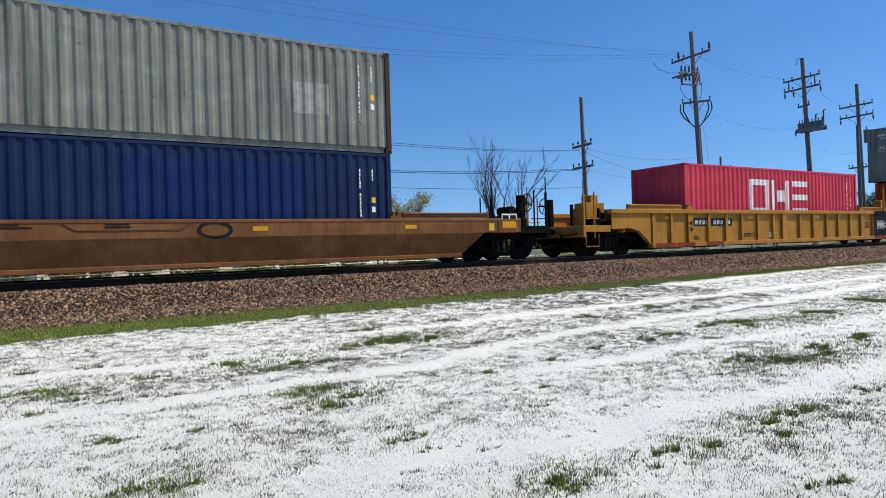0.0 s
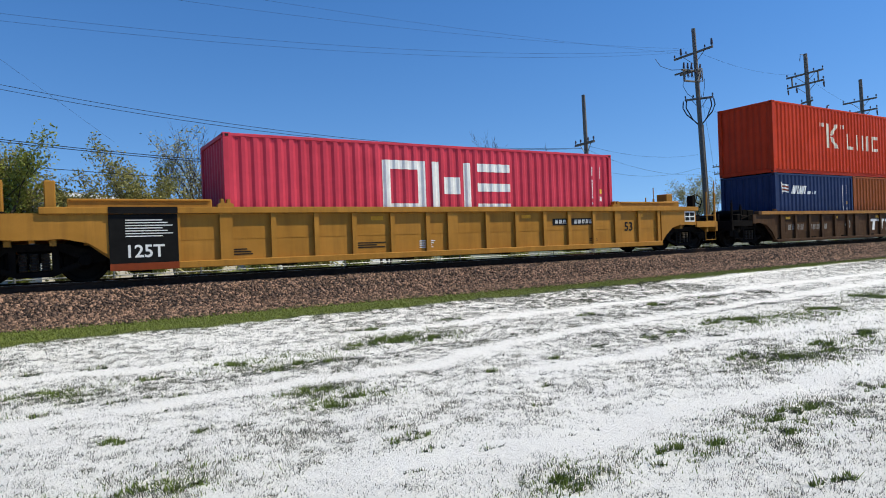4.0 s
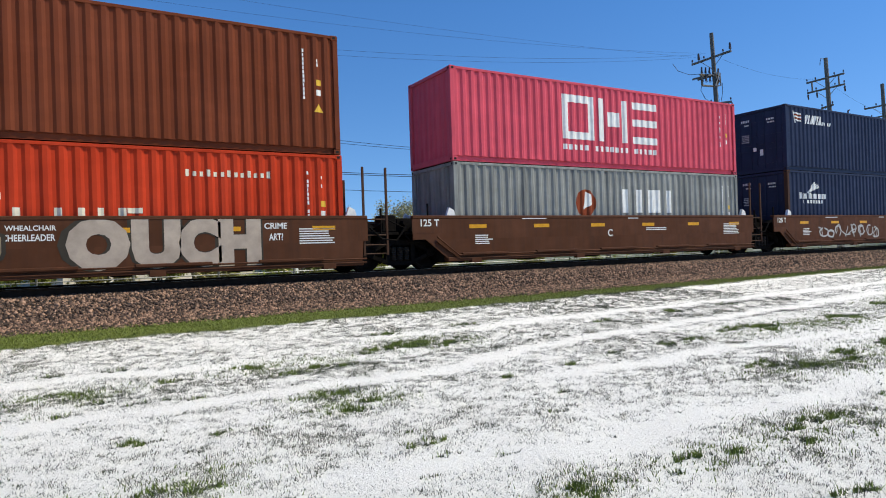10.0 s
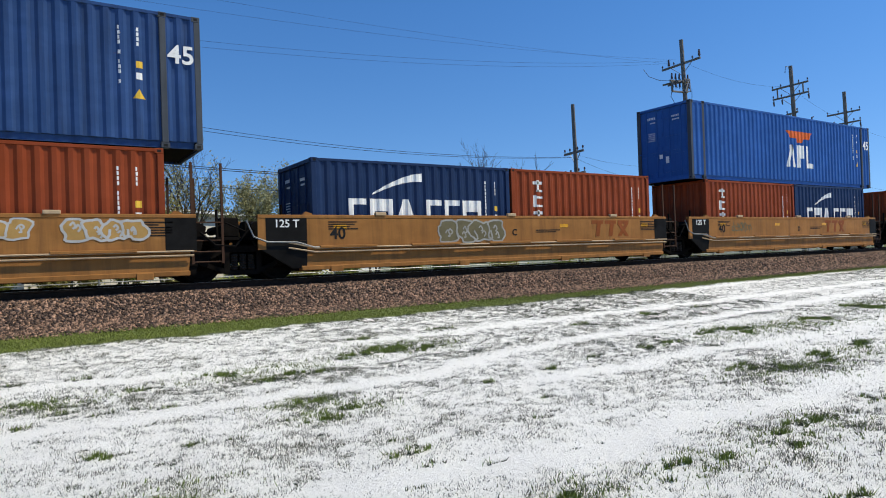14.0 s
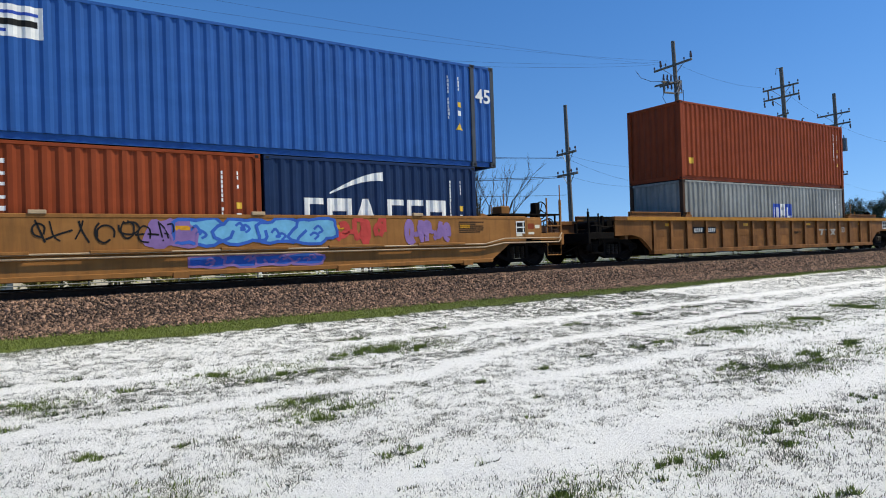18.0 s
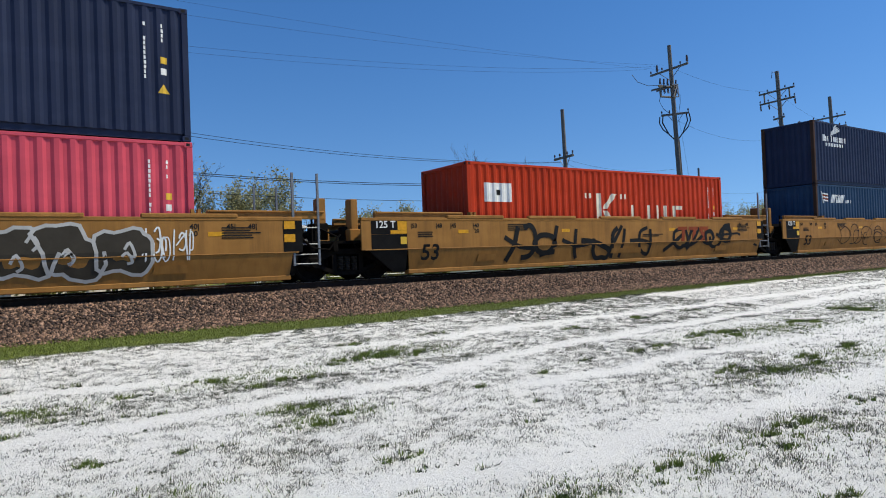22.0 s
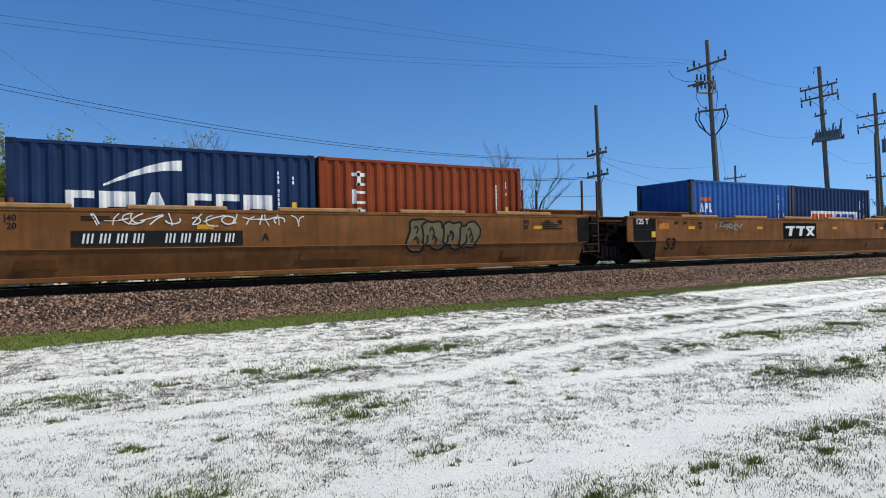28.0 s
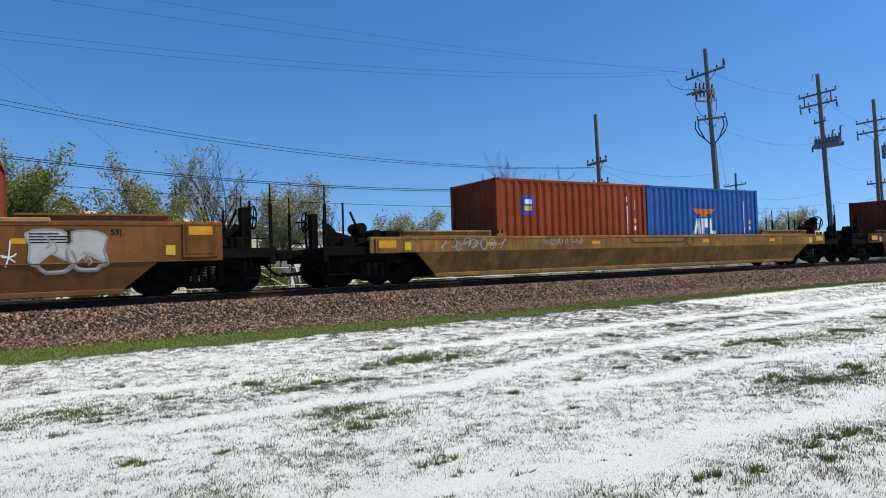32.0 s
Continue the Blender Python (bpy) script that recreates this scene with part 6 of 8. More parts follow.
def all_poles():
    p, h = pole(33.80, LINE_Y, 13.7, 0.175, "grey wooden pole with crossarms and switch gear", -3.5)
    crossarm(p, h - 1.42, 1.45, 84, 0.15, (-0.97, -0.62, 0.35, 0.62, 0.97))
    for q in (-0.62, 0.97):
        part("insulator", cached("tall_pin", lambda: Shape().rod((0, 0, 0.05), (0, 0, 0.2), 0.03).rod((0, 0, 0.15), (0, 0, 0.5), 0.08, 0.05, 8).mesh("insulator", "insulator")), p, at=pose(-0.1 * q, -1.4 * q + 0.15, h - 1.42))
    for q in (-1.35, -0.55):
        part("switch_arm", cached("sw_arm", lambda: Shape().box(-0.04, 0.04, -0.55, 0.55, -0.05, 0.05, bev=0.01).mesh("switch_arm", "pole")), p, at=pose(q * 0.6, 0.35, h - 2.55))
    part("switch_rack", Shape().box(-1.2, 0.25, -0.05, 0.05, h - 3.18, h - 3.08, bev=0.02).box(-1.2, -1.12, -0.05, 0.05, h - 3.1, h - 2.5).box(0.17, 0.25, -0.05, 0.05, h - 3.1, h - 2.4).box(-1.3, 0.45, -0.05, 0.05, h - 2.55, h - 2.45).mesh("switch_rack", "pole"), p, "dark switch rack")
    part("switch_handle", Shape().box(-0.28, 0.3, -0.20, -0.16, h - 3.15, h - 3.09).box(-0.28, 0.3, -0.20, -0.16, h - 2.42, h - 2.36).rod((-0.2, -0.18, h - 3.1), (0.25, -0.18, h - 2.4), 0.04).box(0.26, 0.32, -0.20, -0.16, h - 3.15, h - 2.36).mesh("switch_handle", "hardware"), p, "pale grey switch frame")
    for q in (-1.15, -0.8, -0.45, 0.35):
        fuse(p, pose(q, 0, h - 2.95))
        fuse(p, pose(q, 0, h - 2.48))
    crossarm(p, h - 4.15, 0.80, -45, -0.05, (-0.95, -0.4, 0.95))
    for q in (-1, 1):
        for k in (0.0, 0.18):
            part("drop_cable", Shape().pipe([(q * (0.85 - k), 0, h - 4.2), (q * (0.9 - k), 0, h - 4.6), (q * (0.72 - k), 0, h - 5.0), (q * 0.38, 0, h - 5.35), (q * 0.12, 0, h - 5.65)], 0.035).mesh("drop_cable", "wire"), p, at=pose(0, 0, 0, 0, 0, -45))
        part("jumper_cable", Shape().pipe([(q * 0.9 - 0.2, 0, h - 2.9), (q * 1.0 - 0.2, 0.1, h - 3.4), (q * 0.75 - 0.1, 0.1, h - 3.85), (q * 0.5, 0, h - 4.1)], 0.016).mesh("jumper_cable", "wire"), p)
    part("jumper_cable", Shape().pipe([(-2.1, 1.2, h - 1.6), (-2.05, 0.9, h - 2.1), (-1.6, 0.5, h - 2.4), (-1.2, 0.1, h - 2.45)], 0.014).mesh("jumper_cable", "wire"), p)
    part("riser_conduit", Shape().rod((0.13, -0.13, 0), (0.10, -0.11, h - 5.7), 0.04).mesh("riser_conduit", "pole"), p)
    p, h = pole(46.1, LINE_Y, 13.75, 0.19, "wooden pole with crossarms and a transformer bank", -4.4)
    for z, hang in ((h - 1.36, 0), (h - 2.07, 1)):
        crossarm(p, z, 1.35, 84, 0.15, (-0.97, -0.5, 0.5, 0.97))
        if hang:
            for q in (-1.3, -0.65, 1.3):
                fuse(p, pose(-0.1 * q, -q + 0.15, z - 0.05, 180))
    for q in (-0.95, 0.95):
        part("arm_link", cached("link", lambda: Shape().box(-0.03, 0.03, -0.04, 0.04, 0, 0.71).mesh("arm_link", "pole")), p, at=pose(-0.1 * q, -q + 0.15, h - 2.07))
    part("top_pin", Shape().pipe([(0, 0, h - 0.1), (-0.25, 0.2, h + 0.0), (-0.3, 0.25, h - 0.45)], 0.03).mesh("top_pin", "hardware"), p)
    crossarm(p, h - 3.3, 0.65, 60, 0.12, (-0.9, 0.9))
    part("transformer_frame", Shape().box(-0.22, 0.22, -0.85, 0.85, h - 5.0, h - 4.87, bev=0.02).box(-0.3, -0.22, -0.9, 0.9, h - 5.15, h - 4.85).box(0.22, 0.3, -0.9, 0.9, h - 5.15, h - 4.85).mesh("transformer_frame", "hardware"), p, "galvanised rack", pose(0, -0.3, 0))
    for q in (-0.76, -0.52, -0.30, -0.08, 0.14, 0.36, 0.58, 0.78):
        part("transformer", cached("can", lambda: Shape().rod((0, 0, 0), (0, 0, 0.40), 0.13, 0.13, 10).rod((0, 0, 0.40), (0, 0, 0.62), 0.05, 0.03, 7).mesh("transformer", "hardware")), p, at=pose(0, q - 0.3, h - 4.87))
    for q, top in ((-0.82, 1.15), (-0.3, 0.95)):
        part("switch_blade", Shape().rod((0, q - 0.3, h - 4.95), (0.12, q - 0.3, h - 5.0 + top), 0.06, 0.05, 7).rod((0.0, q - 0.35, h - 5.0 + top), (0.14, q - 0.42, h - 4.95 + top), 0.04).mesh("switch_blade", "insulator"), p)
    fuse(p, pose(-0.1, 0.75, h - 5.35))
    p, h = pole(53.4, LINE_Y, 12.75, 0.18, "wooden pole with two crossarms", -3.8)
    crossarm(p, h - 1.6, 1.25, 84, 0.15, (-0.97, -0.5, 0.3, 0.97))
    crossarm(p, h - 2.4, 1.25, 84, 0.15, (-0.97, -0.6, 0.6, 0.97))
    for q in (-1.2, 1.2):
        fuse(p, pose(-0.1 * q, -q + 0.15, h - 2.45, 180))
    crossarm(p, h - 6.3, 0.8, 84, 0.15)
    part("transformer", Shape().rod((0.45, -0.3, h - 4.5), (0.45, -0.3, h - 3.5), 0.2, 0.2, 12).rod((0.45, -0.3, h - 3.5), (0.45, -0.3, h - 3.25), 0.05, 0.03, 7).mesh("transformer", "hardware"), p)
    p, h = pole(52.35, LINE_Y - 0.2, 9.56, 0.16, "short wooden pole beside a taller one", -1.5)
    p, h = pole(24.08, LINE_Y, 8.9, 0.14, "thin dark wooden pole with two low crossarms", -1.6)
    crossarm(p, h - 2.5, 0.85, 80, 0.1, (-0.95, -0.4, 0.4, 0.95))
    crossarm(p, h - 3.62, 0.9, 80, 0.1, (-0.95, -0.4, 0.4, 0.95))
    p, h = pole(62.0, 42.0, 10.1, 0.16, "distant wooden pole with small crossarms", 0)
    crossarm(p, h - 1.3, 1.4, 84, 0.1)
    crossarm(p, h - 2.1, 1.2, 84, 0.1)


all_poles()


def wire(pts, r=0.012, sag=0.0, label="thin dark overhead wire"):
    """A wire through points along the line, smoothed."""
    P = np.array(pts, float)
    d = np.r_[0, np.cumsum(np.linalg.norm(np.diff(P, axis=0), axis=1))]
    deg = min(len(pts) - 1, 2)
    t = np.linspace(0, d[-1], 40)
    cs = [np.polyfit(d, P[:, k], deg) for k in range(3)]
    q = np.stack([np.polyval(c, t) for c in cs], -1)
    ring = [(0.0, r * math.cos(a), r * math.sin(a)) for a in np.linspace(0, 2 * math.pi, 6)[:-1]]
    sh = Shape().loft([[tuple(np.add(c, o)) for o in ring] for c in q])
    return tagged(new("overhead_wire", sh.mesh("overhead_wire", "wire")), label, "wire", group="overhead wires")


Y = LINE_Y
for dy, dz in ((0, 0), (0.9, 0.05)):
    wire([(-24.0, Y + dy, 9.9 + dz), (-1.01, Y + dy, 9.23 + dz), (10.1, Y + dy, 9.58 + dz), (32.0, Y + dy, 12.3 + dz)], 0.0045)
wire([(-14, Y, 10.6), (3.96, Y, 10.46), (19.1, Y, 11.18), (32.4, Y, 12.4)], 0.004)
wire([(-14, Y + 1, 11.6), (9.44, Y + 1, 11.43), (33.5, Y + 0.6, 12.4)], 0.004)
for dz in (0.0, -0.16):
    wire([(-14, Y, 9.4 + dz), (-1.08, Y, 6.96 + dz), (9.25, Y, 5.93 + dz * 0.6), (23.6, Y, 6.15 + dz * 0.2)], 0.009)
for dz in (0.0, -0.07):
    wire([(-14, Y, 6.9 + dz), (-1.13, Y, 5.28 + dz), (7.83, Y, 4.64 + dz), (23.7, Y, 5.2 + dz)], 0.013)
wire([(-10, Y, 5.2), (8, Y, 4.0), (23.7, Y, 4.2)], 0.010)
for a, b, z0, z1, s in ((23.9, 33, 6.3, 6.2, 0.35), (23.9, 33, 5.2, 5.4, 0.5), (23.9, 33, 6.1, 5.0, 0.4), (33, 45.1, 9.3, 9.0, 0.7), (33, 45.1, 5.4, 5.5, 0.6), (45.1, 52.5, 8.2, 7.6, 0.6), (45.1, 52.5, 5.0, 5.4, 0.4), (33, 45.1, 12.4, 12.3, 0.5), (45.1, 52.5, 12.2, 10.6, 0.3), (52.5, 70, 10.4, 10.0, 0.6), (33, 45.1, 4.6, 4.7, 0.4), (52.5, 70, 6.0, 5.6, 0.6)):
    wire([(a, Y, z0), ((a + b) / 2, Y, (z0 + z1) / 2 - s), (b, Y, z1)], 0.0055)
wire([(33.0, Y, 11.6), (35.5, Y + 1, 7.6), (38.6, Y + 2.5, 2.0)], 0.007, label="slanting guy wire beside a pole")
wire([(-2.0, Y - 2, 8.0), (2.02, Y, 5.3)], 0.004, label="thin service wire slanting down")


# ---- trees and brush ----
def tree(x, y, height, spread, leafy, leaf, label, seed, stems=3, name="tree", lean=0.0):
    rnd = random.Random(seed)
    z0 = float(ground_z(x, y)) - 0.05
    root = thing(name, label, "tree" if name != "bush" else "bush", pose(x, y, z0))
    trunk, twigs, tips = Shape(), Shape(), []

    def grow(sh, p, d, length, r, depth):
        n = 3
        for j in range(n):
            q = p + d * (length / n)
            sh.rod(p, q, r, r * 0.8, 5 if r > 0.02 else 3)
            r *= 0.8
            d = (d + Vector((rnd.gauss(0, 0.12), rnd.gauss(0, 0.12), rnd.gauss(0.05, 0.06)))).normalized()
            p = q
            if depth > 0 and j >= (0 if depth < 3 else 1):
                for c in range(2):
                    a = rnd.uniform(0, 6.28)
                    side = Vector((math.cos(a), math.sin(a), rnd.uniform(0.1, 0.9)))
                    grow(twigs, p, (d * 0.75 + side * 0.75 * spread).normalized(), length * rnd.uniform(0.34, 0.52), max(r * 0.55, 0.006), depth - 1)
            if depth <= 1:
                tips.append(p.copy())
    for k in range(stems):
        a = rnd.uniform(0, 6.28)
        d = Vector((math.cos(a) * 0.22 * (stems > 1) + lean, math.sin(a) * 0.22 * (stems > 1), 1)).normalized()
        trunk = Shape()
        grow(trunk, Vector((math.cos(a) * 0.12 * min(stems - 1, 3), math.sin(a) * 0.12, 0)), d, height * rnd.uniform(0.50, 0.64), 0.03 + height * 0.007, 3)
        part("stem", trunk.mesh("stem", "bark"), root)
    part("branchwork", twigs.mesh("branchwork", "bark"), root)
    if leafy:
        sh = Shape()
        for p in tips:
            for j in range(leafy):
                c = p + Vector((rnd.gauss(0, 0.13), rnd.gauss(0, 0.13), rnd.gauss(0.02, 0.14)))
                s = rnd.uniform(0.035, 0.075)
                e = Vector((rnd.gauss(0, 1), rnd.gauss(0, 1), rnd.gauss(0, 0.7))).normalized()
                g = e.cross(Vector((rnd.gauss(0, 1), rnd.gauss(0, 1), rnd.gauss(0, 1)))).normalized()
                sh.add([c - e * s, c + g * s * 0.5, c + e * s, c - g * s * 0.5], [(0, 1, 2, 3)])
        part("crown", sh.mesh("crown", leaf), root, "sparse young leaves")
    return root


for j, (x, y, h, sp, lf, mat_leaf, lab) in enumerate((
        (-2.2, 24.5, 5.6, 1.0, 4, "leaf_green", "small tree with dense fresh green leaves"),
        (-0.4, 25.5, 4.9, 1.0, 3, "leaf", "small tree with young green leaves"),
        (1.1, 26.0, 5.0, 0.9, 3, "leaf", "slender tree with sparse young leaves"),
        (2.7, 25.6, 5.0, 0.95, 3, "leaf", "slender tree with young green leaves"),
        (4.6, 26.5, 6.3, 0.75, 0, "leaf", "bare slender tree with thin twigs"),
        (5.9, 26.5, 6.4, 0.75, 1, "leaf_pale", "thin tree just coming into bud"),
        (7.2, 26.0, 4.9, 0.95, 3, "leaf_pale", "small tree with pale budding leaves"),
        (8.6, 25.4, 5.0, 1.0, 3, "leaf_pale", "rounded small tree with pale leaves"),
        (11.2, 28.0, 4.4, 0.55, 0, "leaf", "bare thin young tree"),
        (13.9, 26.5, 4.0, 1.0, 3, "leaf_pale", "small rounded tree with pale green leaves"),
        (20.3, 26.0, 7.1, 0.55, 0, "leaf", "bare upright tree without leaves"),
        (41.3, 30.0, 5.7, 1.0, 3, "leaf_pale", "small leafy tree far behind the track"),
        (89.0, 40.0, 5.5, 1.2, 8, "leaf_dark", "dense dark evergreen tree in the distance"),
        (93.5, 41.0, 7.2, 1.2, 8, "leaf_dark", "dense dark evergreen tree in the distance"),
        (98.5, 40.0, 7.8, 1.2, 8, "leaf_dark", "dense dark evergreen tree in the distance"),
        (48.6, 30.0, 4.6, 1.0, 2, "leaf_pale", "low tree in bud far behind the track"),
        (51.2, 30.0, 5.0, 1.0, 3, "leaf_pale", "low rounded tree far behind the track"),
        (17.0, 34.0, 3.9, 1.0, 1, "leaf_pale", "low spreading shrub in bud"),
        (23.5, 36.0, 3.0, 1.0, 0, "leaf", "low bare shrub without leaves"))):
    tree(x, y, h, sp, lf, mat_leaf, lab, 40 + j, 7 if 7 < h < 7.5 and y < 30 else 4 if j < 10 else 5)
for j, (x, y, h) in enumerate(((-2.6, 21.6, 1.7), (-1.0, 22.4, 1.5), (0.9, 21.8, 1.3), (2.6, 22.6, 1.6), (4.2, 21.5, 1.1), (6.0, 22.5, 1.3), (8.0, 21.8, 1.2), (10.4, 22.6, 1.2), (12.6, 22.0, 1.0), (15.0, 22.8, 1.2), (18.0, 22.5, 1.1), (22.0, 23.0, 1.2), (27.0, 23.0, 1.3), (33.0, 26.0, 1.6))):
    tree(x, y, h, 1.2, 4, "leaf_green" if j % 2 else "leaf", "low leafy brush behind the track", 90 + j, 3, "bush")


def far_woods():
    """Bare woods far off to the side of the line."""
    rng = np.random.default_rng(3)
    vs = []
    for cx, cy, w, h, n in ((95, 62, 9, 4.2, 5200), (70, 60, 6, 3.2, 2600), (62, 95, 26, 4.6, 5200), (140, 90, 30, 5.0, 5200), (30, 110, 30, 4.0, 4200)):
        x = cx + rng.normal(0, w * 0.6, n)
        y = cy + rng.normal(0, 3, n)
        crown = h * (0.72 + 0.18 * np.sin(x * 0.9) + 0.14 * np.sin(x * 2.3 + 1))
        z = np.abs(rng.beta(1.6, 1.5, n)) * crown
        up = rng.normal(0, 1, (n, 3)) * np.array([0.35, 0.35, 0.8])
        sd = rng.normal(0, 0.09, (n, 3))
        p = np.stack([x, y, z + 0.2], -1)
        vs.append(np.stack([p - sd, p + sd, p + up * 0.6], 1).reshape(-1, 3))
    v = np.concatenate(vs)
    scatter("far_woods", v, np.arange(len(v)).reshape(-1, 3), ["far_wood"], "distant bare woods and brush", "trees")


far_woods()


def track_brush():
    """Low weeds and brush along the back of the track."""
    rng = np.random.default_rng(23)
    n = 60000
    x, y = -8 + 60 * rng.random(n) ** 1.3, rng.uniform(18.9, 21.5, n)
    thick = ease(0.40, 0.66, 0.6 * patchy(x, y, 1.7, 7) + 0.4 * patchy(x, y, 0.45, 8))
    keep = rng.random(n) < 0.15 + 0.85 * thick
    x, y, thick = x[keep], y[keep], thick[keep]
    k = len(x)
    z = 0.25 + rng.beta(1.1, 2.2, k) * (0.25 + 0.65 * thick)
    s = rng.uniform(0.02, 0.06, (k, 1))
    c = np.stack([x, y, z], -1)
    e, g = rng.normal(0, 1, (k, 3)) * s, rng.normal(0, 1, (k, 3)) * s * 0.5
    v = np.stack([c - e, c + g, c + e], 1).reshape(-1, 3)
    scatter("track_brush", v, np.arange(3 * k).reshape(-1, 3), ["leaf_green"], "low green weeds along the back of the track", "weeds")


track_brush()


# ---- buildings and fence behind the track ----
def shed(x0, y0, length, depth, eave, ridge, turn, wall, label, windows=0):
    root = thing("warehouse", label, "building", pose(x0, y0, 0.2, 0, 0, turn))
    part("wall", Shape().box(0, length, 0, 0.25, -0.3, eave).mesh("wall", wall), root)
    part("wall", Shape().box(0, length, depth - 0.25, depth, -0.3, eave).mesh("wall", wall), root)
    for x in (0.0, length - 0.25):
        part("gable_wall", Shape().prism_x([(0.25, -0.3), (depth - 0.25, -0.3), (depth - 0.25, eave), (depth / 2, ridge - 0.1), (0.25, eave)], x, x + 0.25).mesh("gable_wall", wall), root)
    for s in (0, 1):
        pr = [(-0.4, eave - 0.05), (depth / 2, ridge), (depth / 2, ridge + 0.14), (-0.4, eave + 0.12)]
        if s:
            pr = [(depth - a, b) for a, b in pr][::-1]
        part("roof", Shape().prism_x(pr, -0.4, length + 0.4).mesh("roof", "roof"), root)
    part("gutter", Shape().box(-0.4, length + 0.4, -0.52, -0.40, eave - 0.08, eave + 0.08, bev=0.02).mesh("gutter", "white_wall"), root)
    for j in range(windows):
        w = part("window", Shape().box(0, 1.2, -0.03, 0.03, 0, 0.9).mesh("window", "glass"), root, "dark window pane", pose(2.0 + j * 4.0, 0, 1.4))
        part("window_frame", Shape().box(-0.08, 1.28, -0.05, 0.0, -0.08, 0.0).box(-0.08, 1.28, -0.05, 0.0, 0.9, 0.98).box(-0.08, 0, -0.05, 0, 0, 0.9).box(1.2, 1.28, -0.05, 0, 0, 0.9).mesh("window_frame", "white_wall"), w)
    return root


shed(-0.3, 33.0, 26.0, 12.0, 4.1, 4.9, 40, "wall", "long low cream warehouse with a grey roof", 0)
shed(12.5, 40.0, 9.0, 8.0, 2.6, 3.3, 10, "white_wall", "small white building behind the trees", 2)
shed(84.0, 52.0, 9.0, 8.0, 3.0, 4.8, 30, "white_wall", "distant white house with a grey roof", 2)


def chain_fence():
    root = thing("fence", "galvanised wire mesh fence on thin posts", "fence", pose(0, 20.6, 0.25))
    for j in range(24):
        part("post", cached("fpost", lambda: Shape().rod((0, 0, -0.2), (0, 0, 1.25), 0.03).mesh("post", "fence")), root, at=pose(-8 + 2.4 * j, 0, 0))
    for z in (0.08, 0.62, 1.2):
        part("rail", Shape().rod((-8, 0, z), (47.2, 0, z), 0.018).mesh("rail", "fence"), root)
    sh = Shape()
    for j in range(368):
        sh.rod((-8 + 0.15 * j, 0, 0.05), (-8 + 0.15 * j, 0, 1.2), 0.004, 0.004, 3)
    part("mesh", sh.mesh("mesh", "fence"), root, "thin vertical wires")


chain_fence()


def guy_guard(x0, x1, y):
    """A slanting guy wire in its pale yellow guard, anchored behind the track."""
    root = thing("guy_wire_guard", "pale yellow guard on a slanting guy wire", "guy wire", pose(x1, y, float(ground_z(x1, y))), group="guards behind the track")
    part("guard_tube", Shape().rod((0, 0, 0.0), (x0 - x1, 0, 1.12), 0.024, 0.024, 7).mesh("guard_tube", "guard"), root)
    part("anchor_rod", Shape().rod((0.05, 0, -0.15), (-0.03, 0, 0.03), 0.014).mesh("anchor_rod", "hardware"), root)


for x0, x1 in ((2.75, 4.55), (5.42, 7.42), (7.85, 9.85)):
    guy_guard(x0, x1, 21.0)

# ---- the train ----
# every unit: place of its middle along the train, kind of car, and what it carries
BOXES = []


def load(left, level, size, high, mat, emblems, label, below=2.591, doors=False, post="", seed=1):
    """Stand a container with its left end at this place of the train: level 0 in the well, 1 on the one below."""
    ob, L, H = container(size, high, mat, emblems, label, doors, post, seed=seed)
    z = RAIL + WELL_FLOOR + (below + 0.012 if level else 0.0)
    BOXES.append((ob, left, z))
    return ob


HC, STD = 2.896, 2.591
F40, F20, F45 = 12.192, 6.058, 13.716


def number_marks(kind, x, n, mat_ground="black", ink="white", w=1.9, z=0.95, h=0.27):
    top, crease, bot, wt, wb = KINDS[kind]
    y = -wt - 0.004 if kind not in ("ribbed", "old") else -wt + 0.088
    return ("number_panel", plate_code(Shape(), x, x + w, z, z + h, y, n).mesh("number_panel", mat_ground, ink), "number panel with plain bars", None)


def text_mark(kind, text, x, z, size, mat="black", name="lettering"):
    wt = KINDS[kind][3]
    y = -wt - 0.006 if kind not in ("ribbed", "old") else -wt + 0.086
    top, crease, bot, wt, wb = KINDS[kind]
    tilt = 0.0
    if kind in SLEEK and z < crease:
        tilt = math.degrees(math.atan((wt - wb) / (crease - bot)))
        y += (crease - z) / (crease - bot) * (wt - wb) - 0.012
    return (name, words(text, size, mat), "painted lettering", pose(x, y, z, tilt, 0, 0))


def fitted_words(kind, text, x0, x1, z0, z1, mat, lift=0.0, bold=0.018):
    """Painted letters stretched to fill a place on the side."""
    cu = bpy.data.curves.new("words", "FONT")
    cu.body, cu.size, cu.offset, cu.resolution_u = text, 1.0, bold, 3
    tmp = bpy.data.objects.new("words", cu)
    scene.collection.objects.link(tmp)
    me = bpy.data.meshes.new_from_object(tmp.evaluated_get(bpy.context.evaluated_depsgraph_get()))
    bpy.data.objects.remove(tmp)
    bpy.data.curves.remove(cu)
    co = np.empty(len(me.vertices) * 3, np.float32)
    me.vertices.foreach_get("co", co)
    co = co.reshape(-1, 3)
    lo, hi = co.min(0), co.max(0)
    x = x0 + (co[:, 0] - lo[0]) / (hi[0] - lo[0]) * (x1 - x0)
    z = z0 + (co[:, 1] - lo[1]) / (hi[1] - lo[1]) * (z1 - z0)
    me.vertices.foreach_set("co", np.stack([x, np.full_like(x, side_y(kind) - lift), z], -1).astype(np.float32).ravel())
    me.materials.clear()
    me.materials.append(MAT[mat])
    me.update()
    return ("graffiti", me, "painted graffiti letters", None)


def shape_mark(kind, sh, mats, name="graffiti", label="painted graffiti"):
    return (name, sh.mesh(name, *mats), label, None)


